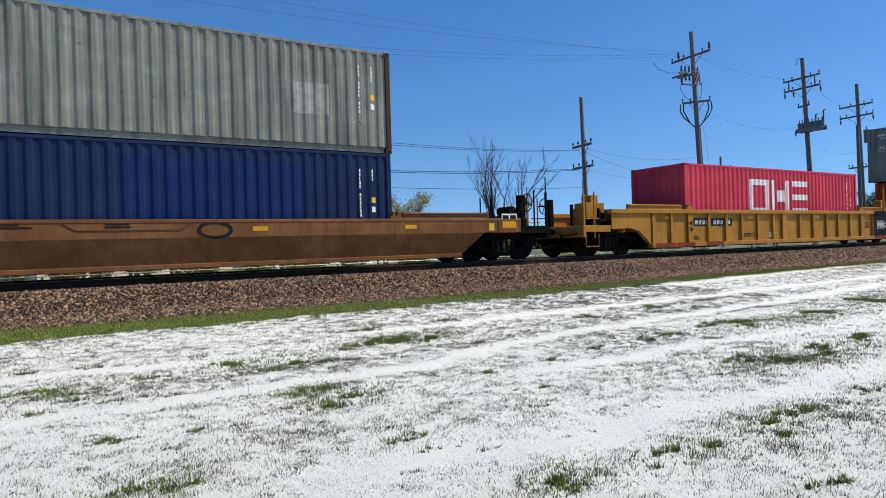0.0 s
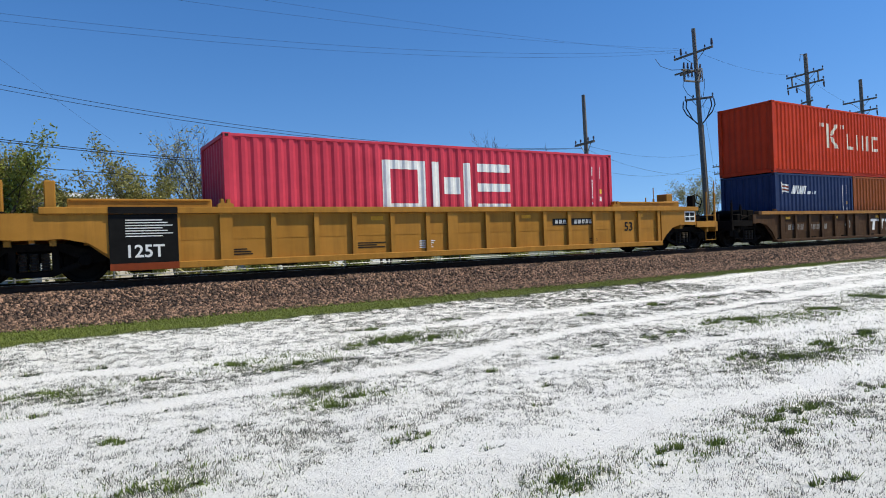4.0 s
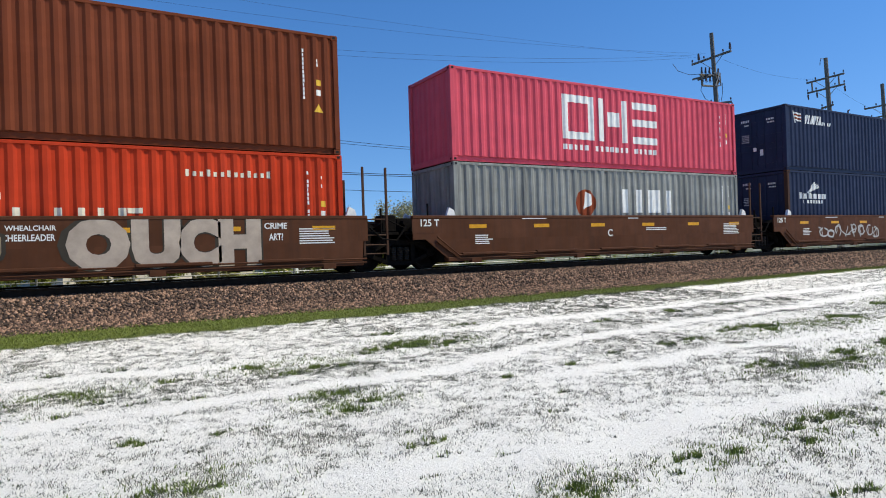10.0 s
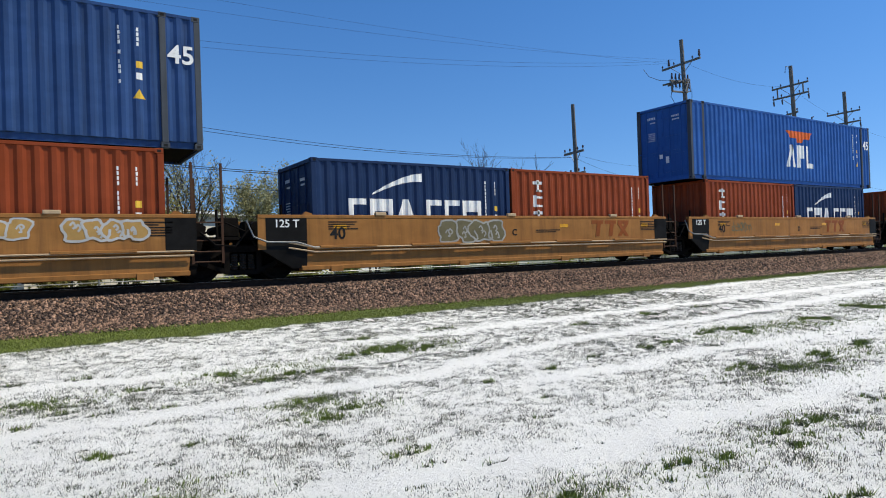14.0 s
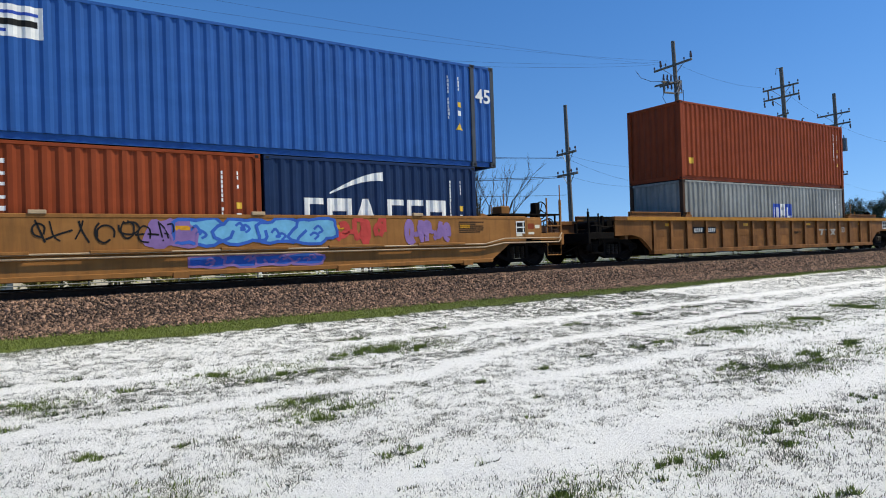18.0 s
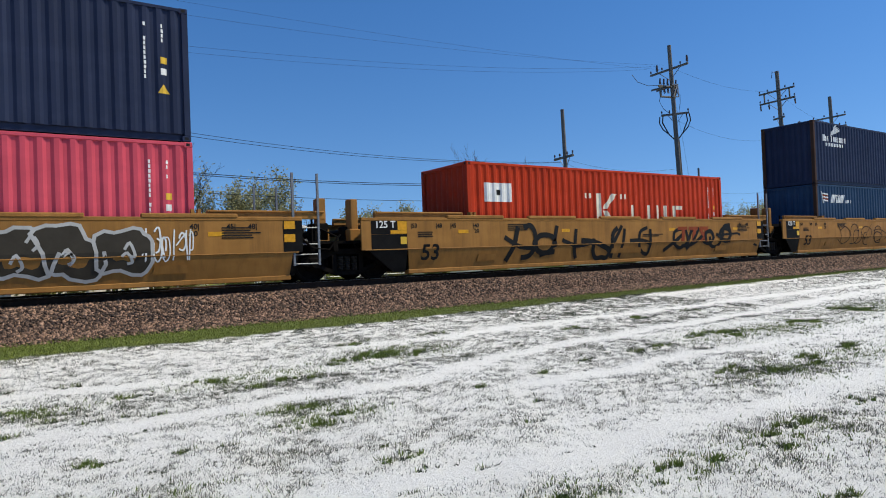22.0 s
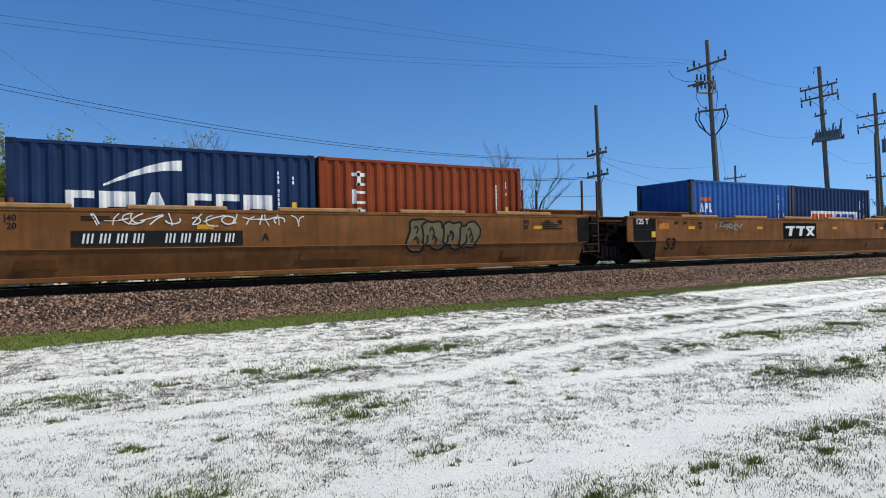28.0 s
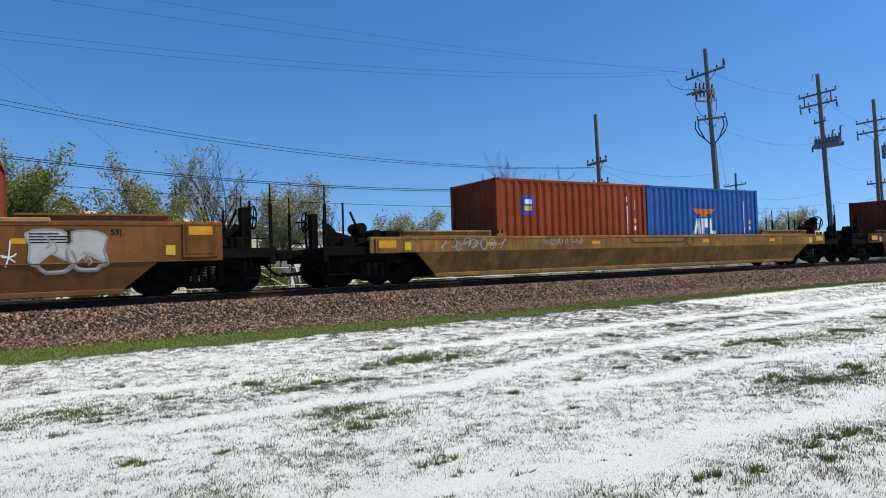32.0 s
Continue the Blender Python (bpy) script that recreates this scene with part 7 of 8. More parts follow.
def side_y(kind):
    return -KINDS[kind][3] - (0.004 if kind not in ("ribbed", "old") else -0.088)


def small_print(kind, places):
    """Blocks of tiny writing as rows of thin bars."""
    sh = Shape()
    y = side_y(kind)
    rnd = random.Random(int(abs(places[0][0]) * 100))
    for x, z, w, rows, k in places:
        for r in range(rows):
            ww = w * rnd.uniform(0.6, 1.0)
            sh.box(x, x + ww, y - 0.002, y, z - r * 0.055, z - r * 0.055 + 0.026, k)
    return ("small_print", sh.mesh("small_print", "white", "black"), "rows of tiny stencilled writing", None)


def logo_bars(kind, x, z, w, h, mats, ground=None, slant=0.08):
    """Three slanted heavy blocks with a striped last one, no letters."""
    sh, y = Shape(), side_y(kind)
    if ground is not None:
        sh.box(x - 0.15, x + w + 0.15, y - 0.002, y, z - 0.12, z + h + 0.12, 1)
    for j in range(3):
        q = x + j * w * 0.35
        sh.prism_y([(q, z + h * 0.78), (q + w * 0.3, z + h * 0.78), (q + w * 0.3 + slant * 0.3, z + h), (q + slant * 0.3, z + h)], y - 0.006, y - 0.003)
        if j < 2:
            sh.prism_y([(q + w * 0.1, z), (q + w * 0.2, z), (q + w * 0.2 + slant, z + h * 0.78), (q + w * 0.1 + slant, z + h * 0.78)], y - 0.006, y - 0.003)
        else:
            sh.prism_y([(q, z), (q + w * 0.1, z), (q + w * 0.3, z + h * 0.78), (q + w * 0.2, z + h * 0.78)], y - 0.006, y - 0.003)
            sh.prism_y([(q + w * 0.2, z), (q + w * 0.3, z), (q + w * 0.1, z + h * 0.78), (q, z + h * 0.78)], y - 0.007, y - 0.004)
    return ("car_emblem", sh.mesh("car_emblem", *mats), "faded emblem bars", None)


def groove(x0, x1, z0=0.98, z1=1.18):
    """A flat dark stroke for the shade line of a pressed step under the top edge."""
    return ("pressed_step", stroke(Shape(), [(x0, z1), (x0 + 0.32, z0), (x1 - 0.32, z0), (x1, z1)], 0.025, side_y("shallow")).mesh("pressed_step", "rusty_dark"), "dark line painted along a pressed step", None)


def ticks():
    """Container lengths stencilled along the top edge."""
    out = []
    for text, x in (("53", -8.06), ("48", -7.28), ("45", -6.81), ("40", -6.04)):
        out.append(text_mark("smooth", "|" + text, x, 1.34, 0.16))
        out.append(text_mark("smooth", text + "|", -x, 1.34, 0.16))
    return out + [text_mark("smooth", "20", -6.02, 1.19, 0.16), text_mark("smooth", "20", 6.02, 1.19, 0.16)]


def build_train():
    yb = side_y("smooth")
    # unit 0
    well_car("shallow", 53, "tan_car", "c", "c", "rust-stained orange well car with a round faded emblem", 1.55, marks=(
        shape_mark("smooth", stroke(Shape(), [(1.62 + 0.34 * math.cos(a), 0.98 + 0.17 * math.sin(a)) for a in np.linspace(0, 6.3, 20)], 0.07, yb), ["black"], "round_emblem", "faded dark ring emblem"),
        groove(-1.34, 1.23), small_print("smooth", [(-3.6, 0.95, 1.2, 1, 1), (-2.5, 1.1, 0.8, 2, 1), (-0.5, 1.1, 0.7, 2, 1)])))
    load(1.55 - F40 / 2, 0, 40, False, "dark_blue", [("repainted_patch", paint(Shape(), quad(5.9, 9.9, 0.3, 2.25)), ["fresh_blue"])], "dull dark blue container with a fresher blue patch", seed=3)
    load(1.60 - F40 / 2, 1, 40, False, "grey", [("patch", paint(Shape(), quad(9.6, 10.5, 0.85, 1.6)), ["ghost"])], "weathered grey container with rust runs and scuffs", STD, post="post_rust", seed=4)
    # units 1 to 3, yellow ribbed
    lab = "bright yellow ribbed well car with black end panels"
    for s, l, r, n in ((25.47, "c", "a", 0), (45.0, "a", "a", 1), (64.46, "a", "c", 2)):
        marks = [text_mark("ribbed", "53", 6.66, 0.85, 0.40), small_print("ribbed", [(-6.2, 0.55, 0.8, 3, 1), (-3.0, 0.60, 0.9, 3, 1), (-1.2, 0.6, 0.6, 4, 0), (4.9, 0.5, 0.5, 2, 1)])]
        if n == 0:
            marks += [number_marks("ribbed", -5.9, 10, w=2.3, z=0.92)]
            marks += [("red_strip", Shape().box(x, x + 1.0, -1.495, -1.462, 0.21, 0.35).mesh("red_strip", "oxide"), "dull red strip on the sill", None) for x in (-8.0, -6.95, -5.3)]
            marks += [("lettering", words(q, 0.2, "black"), "painted lettering", pose(-6.1, -1.457, z)) for q, z in (("40", 1.02), ("20", 0.80))]
        if n == 1:
            marks += [logo_bars("ribbed", 0.76, 0.52, 2.0, 0.56, ["oxide", "orange_red"]), text_mark("ribbed", "20", -0.5, 1.02, 0.16), ("cable", Shape().pipe([(-2.06, -1.40, 1.24), (-1.95, -1.40, 1.02), (-1.78, -1.40, 0.88), (-1.6, -1.40, 0.84), (-1.42, -1.40, 0.90), (-1.25, -1.40, 1.05), (-1.15, -1.40, 1.24)], 0.022).mesh("cable", "steel"), "black hanging cable", None)]
        if n == 2:
            marks += [number_marks("ribbed", 3.4, 10, w=1.7, z=0.95, h=0.2)]
        well_car("ribbed", 53, "yellow", l, r, lab, s, marks=marks)
    load(19.40, 0, 40, True, "pink", emblem_ring_bars(3.95, 1.08, 1.35, False), "bright pink container with white block emblem", seed=5)
    load(45.0 - F40 / 2, 0, 40, True, "rust_orange", emblem_tower(0.85, 0.95, 1.62, 5, 0.42), "orange-brown container with a column of white shapes", seed=6)
    load(38.16, 1, 45, True, "grey_green", emblem_mol(1.55, 1.95, 0.62), "long grey container with a blue and white panel", HC, doors=True, seed=7)
    load(58.40, 0, 40, True, "pink", emblem_ring_bars(3.95, 1.08, 1.35, False), "bright pink container with white block emblem", seed=8)
    # unit 4
    well_car("old", 40, "rusty_dark", "c", "c", "dark rusty ribbed well car with an orange top edge", 85.85, tall_rails=False, marks=(
        ("top_stripe", Shape().box(-7.5, 7.5, -1.508, -1.502, 1.20, 1.325).mesh("top_stripe", "ochre"), "faded orange top edge", None),
        logo_bars("old", 1.1, 0.45, 2.1, 0.5, ["white", "steel"]), text_mark("old", "40", -0.85, 0.72, 0.45, "ghost"),
        ("number_panel", plate_code(Shape(), -5.7, -2.4, 0.50, 0.85, side_y("old"), 10).mesh("number_panel", "rusty_dark", "ghost"), "faded number as plain bars", None)))
    load(79.80, 0, 20, False, "nyk_blue", emblem_flag(0.45, 1.75, 0.42, 0.34), "short blue container with a striped flag emblem", seed=9)
    load(85.93, 0, 20, False, "brown", [], "short brown container beside a blue one", seed=10)
    load(79.75, 1, 40, True, "red", emblem_k(4.05, 1.18, 1.05), "bright red container with large cream emblem", STD, seed=11)
    # units 5 to 9, brown
    lab = "reddish brown well car with amber reflectors"
    yl = side_y("low")
    gr5 = scrawl(-1.2, 0.5, 0.72, 1.22, 4, 0.05, yl, 21)
    gr7 = balloon(-5.2, -0.85, 0.40, 1.33, 4, yl, 31, 0, 1, 0.07)
    big = [fitted_words("low", "O", 0.10, 1.36, 0.28, 1.37, "dark_spray", 0.0, 0.09), fitted_words("low", "O", 0.24, 1.38, 0.30, 1.36, "pale_spray", 0.003, 0.085)]
    for letter, x0, x1 in (("U", 1.40, 2.34), ("C", 2.30, 3.16), ("H", 3.10, 4.02)):
        big += [fitted_words("low", letter, x0 - 0.07, x1 + 0.04, 0.27, 1.375, "dark_spray", 0.001, 0.10), fitted_words("low", letter, x0, x1, 0.30, 1.36, "pale_spray", 0.004, 0.08)]
    jottings = [fitted_words("low", "WHEALCHAIR", -0.73, 0.10, 1.12, 1.22, "white"), fitted_words("low", "CHEERLEADER", -0.78, 0.08, 0.92, 1.05, "white"), fitted_words("low", "CRIME", 4.10, 4.62, 1.10, 1.24, "white"), fitted_words("low", "ART?", 4.20, 4.52, 0.84, 1.0, "white")]
    gr7c = Shape()
    scrawl(-6.4, -5.2, 1.15, 1.36, 6, 0.035, yl, 36, 0, gr7c)
    gr9 = scrawl(-4.6, 0.1, 0.45, 1.02, 8, 0.07, yl, 41)
    scrawl(3.6, 5.9, 1.0, 1.3, 9, 0.035, yl, 43, 0, gr9)
    for s, l, r, extra in ((105.55, "c", "a", [shape_mark("low", gr5, ["white"])]),
                           (120.99, "a", "a", [text_mark("low", "E", -1.5, 0.85, 0.3, "white")]),
                           (136.33, "a", "a", [shape_mark("low", gr7, ["tan_spray", "dark_spray"]), *big, *jottings, shape_mark("low", gr7c, ["white"])]),
                           (151.69, "a", "a", [text_mark("low", "C", -0.6, 0.85, 0.3, "white")]),
                           (167.07, "a", "c", [shape_mark("low", gr9, ["silver_spray"]), text_mark("low", "B", 2.9, 0.85, 0.28, "white")])):
        well_car("low", 40, "car_brown", l, r, lab + (" and a spray-painted side" if s in (136.33, 167.07) else ""), s, dark="car_brown", marks=extra + [small_print("low", [(4.9, 1.08, 0.9, 7, 0), (-5.6, 0.85, 0.6, 5, 0), (-4.0, 1.30, 0.9, 1, 0)] + ([(1.0, 0.98, 1.2, 2, 0), (0.2, 1.3, 0.7, 1, 0)] if s != 136.33 else []))])
    load(99.49, 0, 20, False, "nyk_blue", emblem_flag(0.45, 1.75, 0.42, 0.34), "short blue container with a striped flag emblem", seed=12)
    load(105.62, 0, 20, False, "red", emblem_k(2.15, 0.95, 0.72), "short bright red container with cream emblem", seed=13)
    load(99.47, 1, 40, True, "slate", emblem_flag(0.75, 0.55, 0.36, 0.3) + emblem_wing(5.1, 0.95, 1.15, F40) + small_row(9.5, 11.4, 0.60, 0.13, 15) + [("patch", paint(Shape(), quad(8.1, 10.9, 0.30, 0.85)), ["teal_blue"])], "slate grey container with a white wing emblem", STD, post="post_rust", seed=14)
    load(114.88, 0, 40, True, "red", emblem_k(4.3, 1.0, 1.05), "bright red container with large cream emblem", seed=15)
    load(114.88, 1, 40, True, "brown", [("sticker", paint(Shape(), quad(0.42, 0.7, 0.6, 0.82)), ["sign_yellow"])], "plain brown container with a yellow sticker", HC, seed=16)
    load(130.24, 0, 40, False, "red", small_row(8.6, 10.5, 1.98, 0.15, 13, "cream") + emblem_k(4.1, 0.72, 0.85) + emblem_panel(0.45, 1.55, 0.9, 0.5, "white", [(0.42, 0.58, 0.36, 0.64, 3)]), "red container with a white flag panel and cream emblem", seed=17)
    load(130.22, 1, 40, True, "maroon", emblem_panel(0.72, 2.05, 1.3, 0.55, "black", [(0.05, 0.14, 0.1, 0.9, 0), (0.3, 0.95, 0.62, 0.86, 1), (0.2, 0.3, 0.15, 0.55, 0), (0.34, 0.44, 0.15, 0.45, 0), (0.48, 0.58, 0.15, 0.45, 0), (0.62, 0.72, 0.15, 0.45, 0), (0.76, 0.94, 0.15, 0.45, 0)]), "maroon container with a small black and yellow panel", STD, doors=True, seed=18)
    load(145.62, 0, 40, False, "silver", [("round_emblem", paint(Shape(), [(4.75 + 0.42 * math.cos(a), 1.50 + 0.42 * math.sin(a)) for a in np.linspace(0, 6.28, 17)[:-1]]), ["oxide"]), ("emblem", paint(Shape(), [(4.62, 1.3), (5.0, 1.45), (4.98, 1.75), (4.75, 1.85)], 0, 0.008), ["white"]), ("emblem", paint(paint(paint(paint(Shape(), quad(6.3, 6.55, 1.2, 1.95)), quad(6.95, 7.2, 1.2, 1.95)), quad(7.5, 8.1, 1.2, 1.95)), quad(8.4, 8.6, 1.2, 1.95)), ["white"])], "silver-grey container with an orange disc emblem", seed=19)
    load(145.60, 1, 40, False, "pale_pink", emblem_ring_bars(3.95, 0.84, 1.35), "bright pink container with white block emblem", STD, seed=20)
    load(160.95, 0, 40, True, "navy", emblem_wing(0.85, 1.65, 0.72, F40), "dark navy container with a small white wing emblem", doors=True, post="post_rust", seed=21)
    load(160.97, 1, 40, False, "navy", emblem_flag(0.6, 1.9, 0.42, 0.36), "dark navy container with a striped flag emblem", HC, doors=True, seed=22)
    # units 10 to 14, orange
    lab = "orange well car with long hand lines"
    yo = side_y("ledge")
    gA = balloon(1.9, 3.6, 0.98, 1.40, 5, yo, 51, 0, 1, 0.04)
    gA2 = balloon(4.2, 5.6, 0.92, 1.40, 4, yo, 53, 0, 1, 0.05)
    gB = balloon(-2.6, -0.5, 0.72, 1.40, 4, yo, 55, 0, 1, 0.05)
    gE = scrawl(-4.0, -1.6, 1.0, 1.38, 6, 0.04, yo, 57)
    scrawl(-1.2, 0.3, 1.08, 1.4, 4, 0.04, yo, 58, 0, gE)
    gS = balloon(-1.9, 1.6, 0.78, 1.44, 4, yo, 61, 1, 0, 0.07)
    gL = balloon(-1.6, 1.3, 0.30, 0.62, 4, -1.405, 66, 0, 1, 0.05)
    gV = balloon(-2.5, -1.6, 0.74, 1.40, 2, yo + 0.002, 62, 0, 0, 0.05)
    gS2 = scrawl(1.7, 3.0, 0.80, 1.38, 4, 0.17, yo, 63, 0)
    scrawl(3.6, 5.0, 0.80, 1.36, 5, 0.16, yo, 65, 1, gS2)
    gS3 = scrawl(-4.6, -2.0, 0.90, 1.35, 7, 0.045, yo, 64)
    sets = ((186.81, "c", "a", [number_marks("ledge", -2.2, 10, w=3.2, z=0.80, h=0.30), text_mark("ledge", "B", 1.55, 0.98, 0.28), shape_mark("ledge", gA, ["ochre_spray", "silver_spray"]), shape_mark("ledge", gA2, ["ochre_spray", "silver_spray"])]),
            (202.23, "a", "a", [shape_mark("ledge", gB, ["olive_spray", "ghost"]), text_mark("ledge", "C", -0.1, 1.0, 0.26), logo_bars("ledge", 3.0, 0.85, 1.7, 0.5, ["brown", "steel"])]),
            (217.60, "a", "a", [text_mark("ledge", "D", -0.2, 1.0, 0.26), logo_bars("ledge", 1.9, 0.85, 1.7, 0.5, ["brown", "steel"]), shape_mark("ledge", scrawl(-5.0, -3.6, 0.9, 1.3, 5, 0.05, yo, 59), ["olive_spray"])]),
            (233.0, "a", "a", [shape_mark("ledge", gE, ["white"]), text_mark("ledge", "E", -1.1, 0.95, 0.28), logo_bars("ledge", 2.4, 0.82, 1.7, 0.52, ["brown", "steel"]), shape_mark("ledge", scrawl(4.3, 6.0, 0.85, 1.3, 5, 0.04, yo, 60), ["brown"])]),
            (248.50, "a", "c", [shape_mark("ledge", gV, ["violet_spray"]), shape_mark("ledge", gL, ["blue_spray", "violet_spray"]), shape_mark("ledge", gS, ["blue_spray", "sky_spray"]), shape_mark("ledge", gS2, ["red_spray", "violet_spray"]), shape_mark("ledge", gS3, ["black"])]))
    for s, l, r, extra in sets:
        well_car("ledge", 40, "orange", l, r, lab + (" and bright graffiti" if s == 248.5 else ""), s, marks=extra + [text_mark("ledge", "40", -5.56, 1.03, 0.40), small_print("ledge", [(5.3, 1.3, 0.9, 6, 1), (-5.8, 1.3, 0.9, 4, 1), (0.7, 1.05, 1.0, 2, 1)])])
    for s, order in ((186.77, "ct"), (202.23, "ct"), (217.60, "tc"), (233.0, "bc"), (248.50, "tc")):
        for j, q in enumerate(order):
            x = s - 6.096 + j * 6.134
            if q == "c":
                load(x, 0, 20, False, "blue", emblem_swoosh(0.95, 1.04, 0.67), "short blue container with a white arc emblem", seed=int(s) + j, doors=(j == 0))
            else:
                load(x, 0, 20, False, "oxide", emblem_tower(0.85, 0.95, 1.35) if q == "t" else [], "short red-brown steel container " + ("with a column of white shapes" if q == "t" else "without an emblem"), seed=int(s) + j)
    def forty_five(x, mat, emb, label, seed):
        ob = load(x, 1, 45, True, mat, emb, label, STD, doors=True, post="slate", seed=seed)
        part("length_mark", words("45", 0.55, "white"), ob, "white painted number", pose(F45 - 0.40, -0.006, 2.0))
    forty_five(179.96, "scuffed_blue", [], "long scuffed blue container", 30)
    forty_five(210.74, "bright_blue", emblem_eagle(6.4, 0.72, 0.95), "long blue container with a red and white emblem", 31)
    forty_five(241.64, "bright_blue", emblem_panel(1.15, 1.95, 1.5, 0.62, "white", [(0.06, 0.94, 0.35, 0.55, 3), (0.45, 0.95, 0.70, 0.80, 2), (0.1, 0.6, 0.14, 0.24, 2)]), "long bright blue container with a white panel", 32)
    # unit 15
    well_car("ribbed", 53, "brown_ochre", "c", "c", "rust-brown ribbed well car with faded lettering", 270.1, tall_rails=False, marks=(
        number_marks("ribbed", -5.81, 10, w=1.43, z=0.90, h=0.24), logo_bars("ribbed", 3.26, 0.74, 1.5, 0.26, ["ghost", "steel"]),
        ("top_stripe", Shape().box(-9.5, 9.8, -1.508, -1.502, 1.37, 1.49).mesh("top_stripe", "yellow"), "yellow top edge", None), text_mark("ribbed", "53", 5.5, 0.94, 0.32, "ghost"), text_mark("ribbed", "NWF13", 1.47, 0.87, 0.15)))
    load(264.0, 0, 40, False, "silver", emblem_mol(6.0, 1.05, 0.75), "streaked silver-grey container with a blue panel", post="post_rust", seed=33)
    load(264.0, 1, 40, True, "oxide", [("sticker", paint(Shape(), quad(0.42, 0.7, 0.6, 0.82)), ["sign_yellow"])], "plain red-brown container with a yellow sticker", STD, seed=34)
    # units 16 to 18, ochre
    lab = "ochre yellow smooth-sided well car"
    g16 = balloon(1.6, 5.1, 0.24, 1.44, 4, yb, 71, 0, 1, 0.07)
    g16b = scrawl(0.5, 1.6, 0.5, 1.3, 5, 0.045, yb, 73)
    scrawl(5.0, 6.0, 0.62, 1.32, 6, 0.04, yb, 74, 0, g16b)
    g17 = scrawl(-5.0, 1.4, 0.30, 1.38, 6, 0.19, yb, 81)
    g17b = scrawl(2.2, 6.4, 0.42, 1.36, 4, 0.19, yb, 83)
    stroke(g17b, [(5.4, 0.95), (6.6, 1.0), (8.0, 0.5)], 0.08, yb - 0.004)
    g18 = scrawl(-5.2, 1.0, 0.28, 1.34, 5, 0.05, yb, 85)
    for s, l, r, extra in ((293.80, "c", "a", [number_marks("smooth", -4.9, 10, w=3.14, z=0.82, h=0.29), text_mark("smooth", "A", -1.23, 0.98, 0.26), shape_mark("smooth", g16, ["dark_spray", "silver_spray"]), shape_mark("smooth", g16b, ["white"])]),
                           (313.35, "a", "a", [shape_mark("smooth", g17, ["black"]), shape_mark("smooth", g17b, ["black"]), logo_bars("smooth", 2.9, 0.72, 1.8, 0.55, ["oxide", "steel"])]),
                           (332.87, "a", "c", [shape_mark("smooth", g18, ["black"]), number_marks("smooth", 3.6, 10, w=2.9, z=0.85, h=0.30), text_mark("smooth", "B", 2.6, 0.98, 0.26)])):
        well_car("smooth", 53, "ochre", l, r, lab + (" with bold black graffiti" if s == 313.35 else " with graffiti"), s, marks=extra + [*ticks(), text_mark("smooth", "53", -7.56, 0.62, 0.6), small_print("smooth", [(-4.9, 1.36, 0.9, 4, 1), (-7.95, 1.16, 0.5, 3, 1), (6.6, 1.3, 0.9, 5, 1), (1.0, 1.0, 1.1, 2, 1)])])
    load(287.72, 0, 40, True, "pale_pink", emblem_ring_bars(3.95, 1.08, 1.35, False), "bright pink container with white block emblem", seed=35)
    load(287.70, 1, 40, True, "navy", emblem_flag(0.65, 2.05, 0.42, 0.36), "dark navy container with a striped flag emblem", HC, seed=36)
    load(307.27, 0, 40, True, "red", emblem_k(5.2, 1.05, 1.05) + emblem_panel(0.62, 1.75, 1.0, 0.55, "white", [(0.42, 0.58, 0.36, 0.64, 3)]), "bright red container with cream emblem and a flag panel", seed=37)
    load(326.78, 0, 40, True, "teal_blue", emblem_flag(0.6, 2.05, 0.46, 0.38), "steel blue container with a striped flag emblem", post="post_rust", seed=38)
    load(326.78, 1, 40, True, "navy", emblem_wing(0.9, 1.85, 0.85, F40), "dark navy container with a white wing emblem", HC, post="post_rust", seed=39)
    # unit 19
    g19 = scrawl(2.67, 5.67, 0.78, 1.36, 6, 0.045, yb, 91)
    scrawl(-3.5, 3.0, 0.75, 1.1, 12, 0.035, yb, 92, 0, g19)
    scrawl(7.7, 8.5, 0.8, 1.2, 4, 0.05, yb, 93, 0, g19)
    well_car("notched", 53, "worn_yellow", "c", "c", "worn yellow smooth-sided well car with scribbled graffiti", 356.68, marks=(number_marks("smooth", -5.2, 10, w=1.9, z=1.0, h=0.22), logo_bars("smooth", -1.4, 0.76, 2.2, 0.34, ["oxide", "steel"]), *[("raised_edge", Shape().box(x, x + 1.95, -1.512, -1.38, 1.41, 1.515, bev=0.02).mesh("raised_edge", "worn_yellow"), "", None) for x in (-4.1, -1.03, 2.04)], shape_mark("smooth", g19, ["black"]), text_mark("smooth", "53", 7.36, 0.9, 0.4)))
    for lev in (0, 1):
        load(350.60, lev, 40, True, "pink", emblem_ring_bars(3.95, 1.0, 1.35, bool(lev)), "bright pink container with white block emblem", HC, seed=40 + lev)
    # units 20 to 22, rusty
    lab = "rust-stained orange smooth-sided well car"
    g20 = balloon(2.26, 4.4, 0.55, 1.40, 4, yb, 101, 0, 1, 0.05)
    g20b = scrawl(-4.88, -0.41, 1.20, 1.46, 12, 0.032, yb, 102)
    g22 = scrawl(-6.14, -5.0, 0.82, 1.38, 5, 0.035, yb, 103)
    scrawl(-4.15, -2.49, 0.75, 1.25, 5, 0.04, yb, 104, 0, g22)
    scrawl(0.56, 3.33, 1.2, 1.46, 8, 0.035, yb, 105, 0, g22)
    scrawl(5.6, 6.4, 0.6, 1.2, 3, 0.035, yb, 106, 0, g22)
    g22b = balloon(6.65, 7.9, 0.55, 1.4, 2, yb, 107, 0, 1, 0.04)
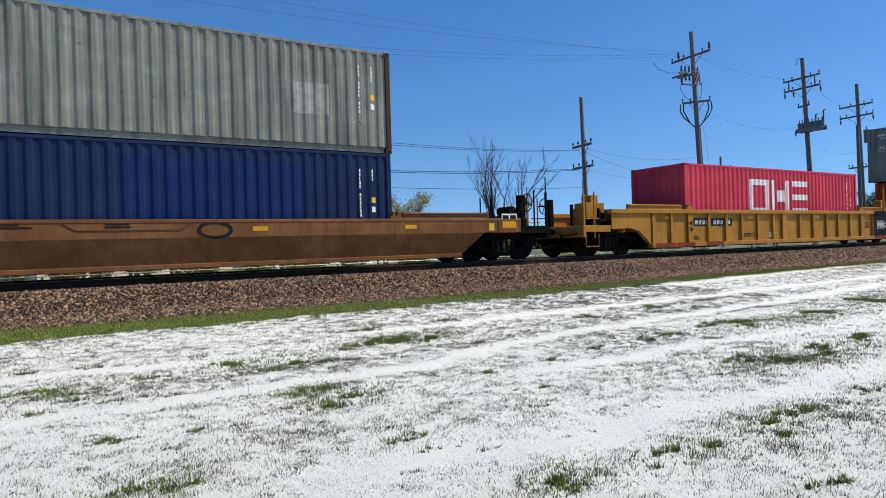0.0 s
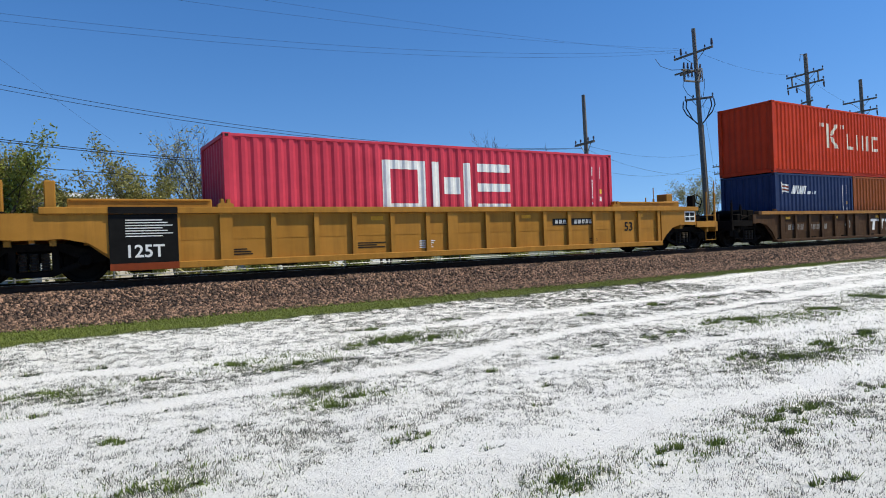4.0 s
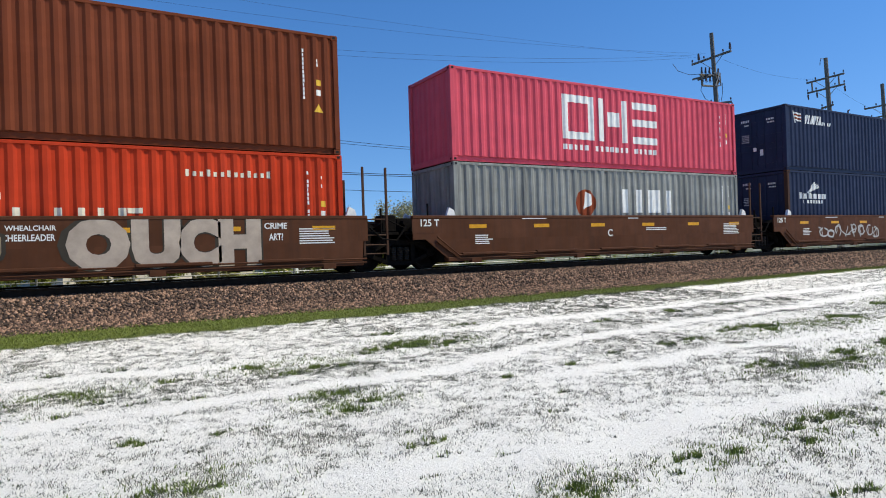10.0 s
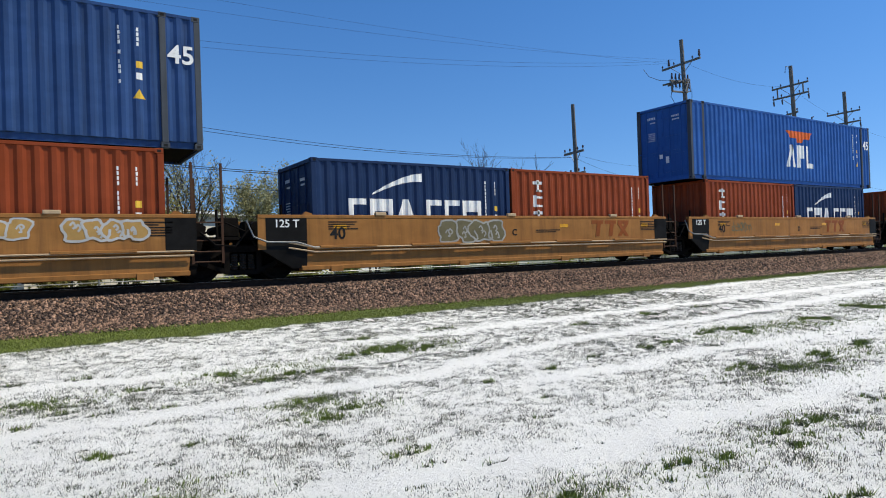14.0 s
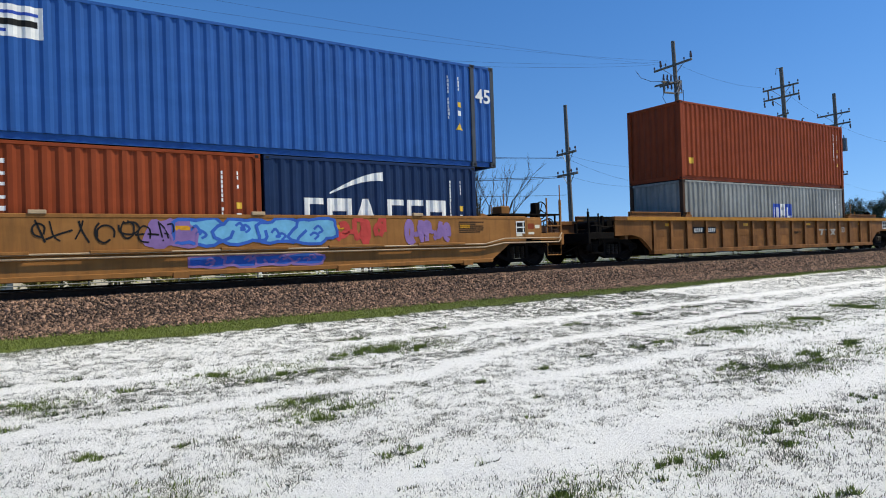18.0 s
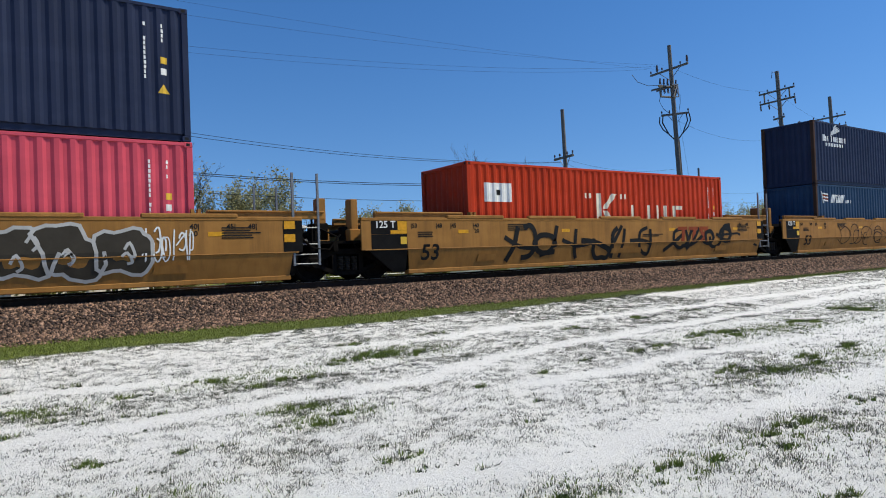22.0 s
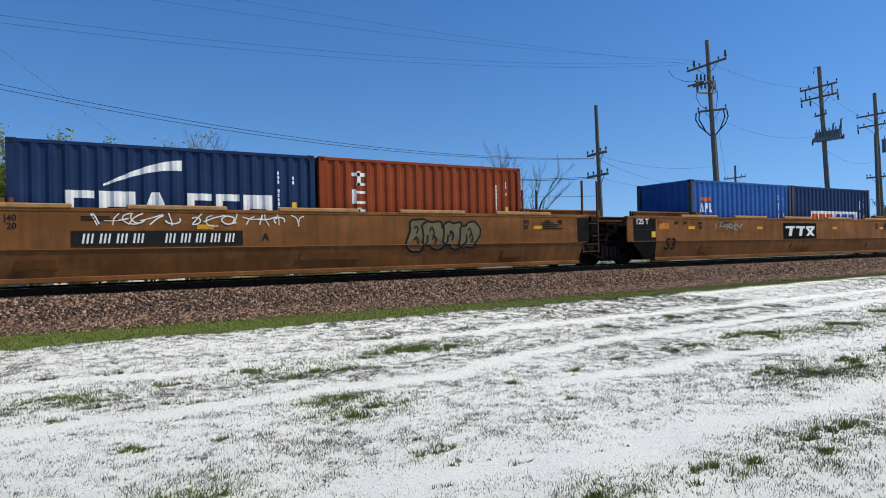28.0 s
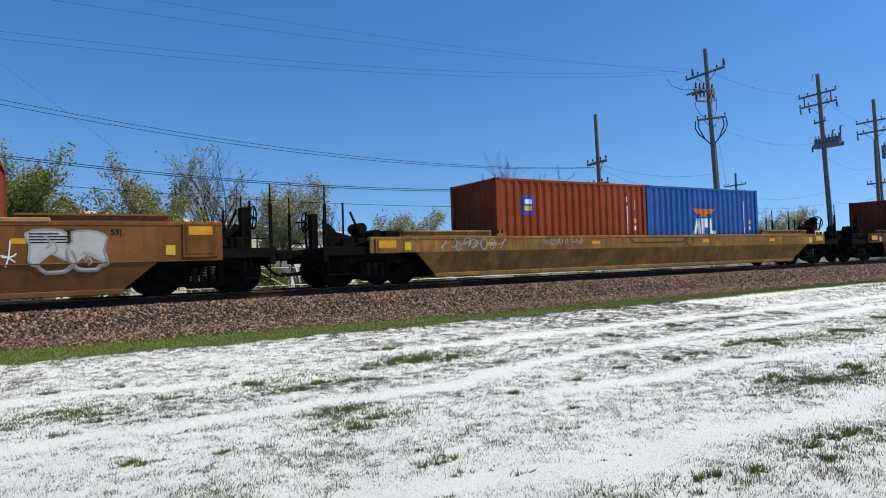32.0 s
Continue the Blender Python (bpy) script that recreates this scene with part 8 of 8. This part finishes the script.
    for s, l, r, extra in ((380.37, "c", "a", [number_marks("smooth", -5.07, 10, "black", "white", 3.24, 0.79, 0.31), shape_mark("smooth", g20, ["olive_spray", "black"]), shape_mark("smooth", g20b, ["white"]), text_mark("smooth", "A", -1.33, 0.95, 0.24)]),
                           (400.04, "a", "a", [logo_bars("smooth", -0.95, 0.87, 2.0, 0.38, ["white", "steel"], True), shape_mark("smooth", scrawl(-5.3, -3.6, 1.1, 1.36, 6, 0.03, yb, 108), ["ghost"])]),
                           (419.70, "a", "c", [number_marks("smooth", 1.82, 10, "black", "white", 2.94, 0.78, 0.28), shape_mark("smooth", g22, ["white"]), shape_mark("smooth", g22b, ["silver_spray", "ghost"]), text_mark("smooth", "B", 1.5, 0.95, 0.26)])):
        well_car("smooth", 53, "rusty", l, r, lab + " with graffiti", s, marks=extra + [*ticks(), text_mark("smooth", "53", -7.56, 0.62, 0.55), small_print("smooth", [(6.6, 1.3, 0.8, 4, 1), (-4.9, 1.36, 0.8, 2, 1)])])
    load(374.26, 0, 20, False, "blue", emblem_swoosh(0.95, 1.04, 0.67), "short blue container with a white arc emblem", seed=51)
    load(380.42, 0, 20, False, "oxide", emblem_tower(0.85, 0.95, 1.35), "short red-brown container with a column of white shapes", seed=52)
    load(393.96, 0, 20, False, "bright_blue", emblem_eagle(0.45, 1.45, 0.32), "short bright blue container with a small emblem", post="slate", seed=53)
    load(400.10, 0, 20, False, "blue", emblem_panel(1.35, 0.85, 3.6, 0.75, "white", [(0.03, 0.13, 0.15, 0.85, 4), (0.17, 0.28, 0.15, 0.85, 4), (0.32, 0.44, 0.15, 0.85, 4), (0.52, 0.62, 0.15, 0.85, 2), (0.66, 0.77, 0.15, 0.85, 2), (0.81, 0.95, 0.15, 0.85, 2)]), "short dark blue container with a white panel of bars", post="slate", seed=54)
    load(413.60, 0, 20, False, "faded_navy", emblem_swoosh(0.90, 1.01, 0.67), "short faded navy container with a white arc emblem", post="post_rust", seed=55)
    load(419.74, 0, 20, False, "oxide", [("emblem", paint(paint(Shape(), quad(0.55, 0.95, 1.9, 2.35)), quad(0.55, 0.95, 1.25, 1.7)), ["cream"])], "short red-brown container with two cream shapes", seed=56)
    # unit 23, 24
    g23 = scrawl(-8.1, -6.0, 0.84, 1.17, 7, 0.035, yb, 111)
    scrawl(-4.68, -3.16, 0.95, 1.15, 6, 0.03, yb, 112, 0, g23)
    well_car("shallow", 53, "ochre_rust", "c", "c", "rusty ochre smooth-sided well car with grey graffiti", 443.37, marks=(groove(-1.25, 1.68), shape_mark("smooth", g23, ["ghost"]), shape_mark("smooth", stroke(Shape(), [(1.76 + 0.18 * math.cos(a), 1.0 + 0.16 * math.sin(a)) for a in np.linspace(0, 6.3, 16)], 0.03, yb), ["rusty_dark"], "round_emblem", "faded dark ring emblem")))
    load(437.30, 0, 20, False, "oxide", emblem_panel(0.9, 1.55, 0.45, 0.55, "logo_blue", [(0.2, 0.8, 0.2, 0.45, 1), (0.25, 0.8, 0.55, 0.8, 0)]), "short red-brown container with a small blue panel", seed=57)
    load(443.42, 0, 20, False, "bright_blue", emblem_eagle(2.3, 0.95, 0.55), "short bright blue container with a red and white emblem", seed=58)
    well_car("shallow", 53, "rusty_dark", "c", "c", "dark rusty brown well car", 467.05)
    load(460.95, 0, 40, False, "maroon", [], "plain maroon container in a dark well car", seed=59)


for nm, col in (("dark_spray", (0.045, 0.038, 0.028)), ("pale_spray", (0.42, 0.34, 0.27)), ("tan_spray", (0.33, 0.24, 0.14)), ("silver_spray", (0.45, 0.44, 0.42)), ("ochre_spray", (0.42, 0.25, 0.08)), ("olive_spray", (0.14, 0.12, 0.065)), ("blue_spray", (0.04, 0.12, 0.45)), ("sky_spray", (0.16, 0.42, 0.62)), ("red_spray", (0.5, 0.06, 0.05)), ("violet_spray", (0.25, 0.15, 0.35))):
    MAT[nm] = plain(nm, col, 0.6, 0, 0.2, 3, 0.03)
build_train()


def motions():
    """The train rolls to the left and slows a little; wheels turn while they are near the camera."""
    steps = [k * 1.0 for k in range(33)]
    for ob, s in CARS:
        walk(ob, [(t, pose(s - run(t), MID, RAIL)) for t in steps])
    for ob, left, z in BOXES:
        walk(ob, [(t, pose(left - run(t), MID - WIDE / 2, z)) for t in steps])
    place = dict(CARS)
    for w, car, x in SPINNING:
        s = place[car] + x
        base = w.matrix_basis.translation.copy()
        rows, last = [], None
        for k in range(0, 961):
            t = k / 30
            far = s - run(t)
            if -5 < far < 42 or k in (0, 960):
                c = min(max(far, -5), 42)
                turn = -(42 - c) / 0.457
                rows.append((t, pose(*base, 0, math.degrees(turn), 0)))
        walk(w, rows)


motions()
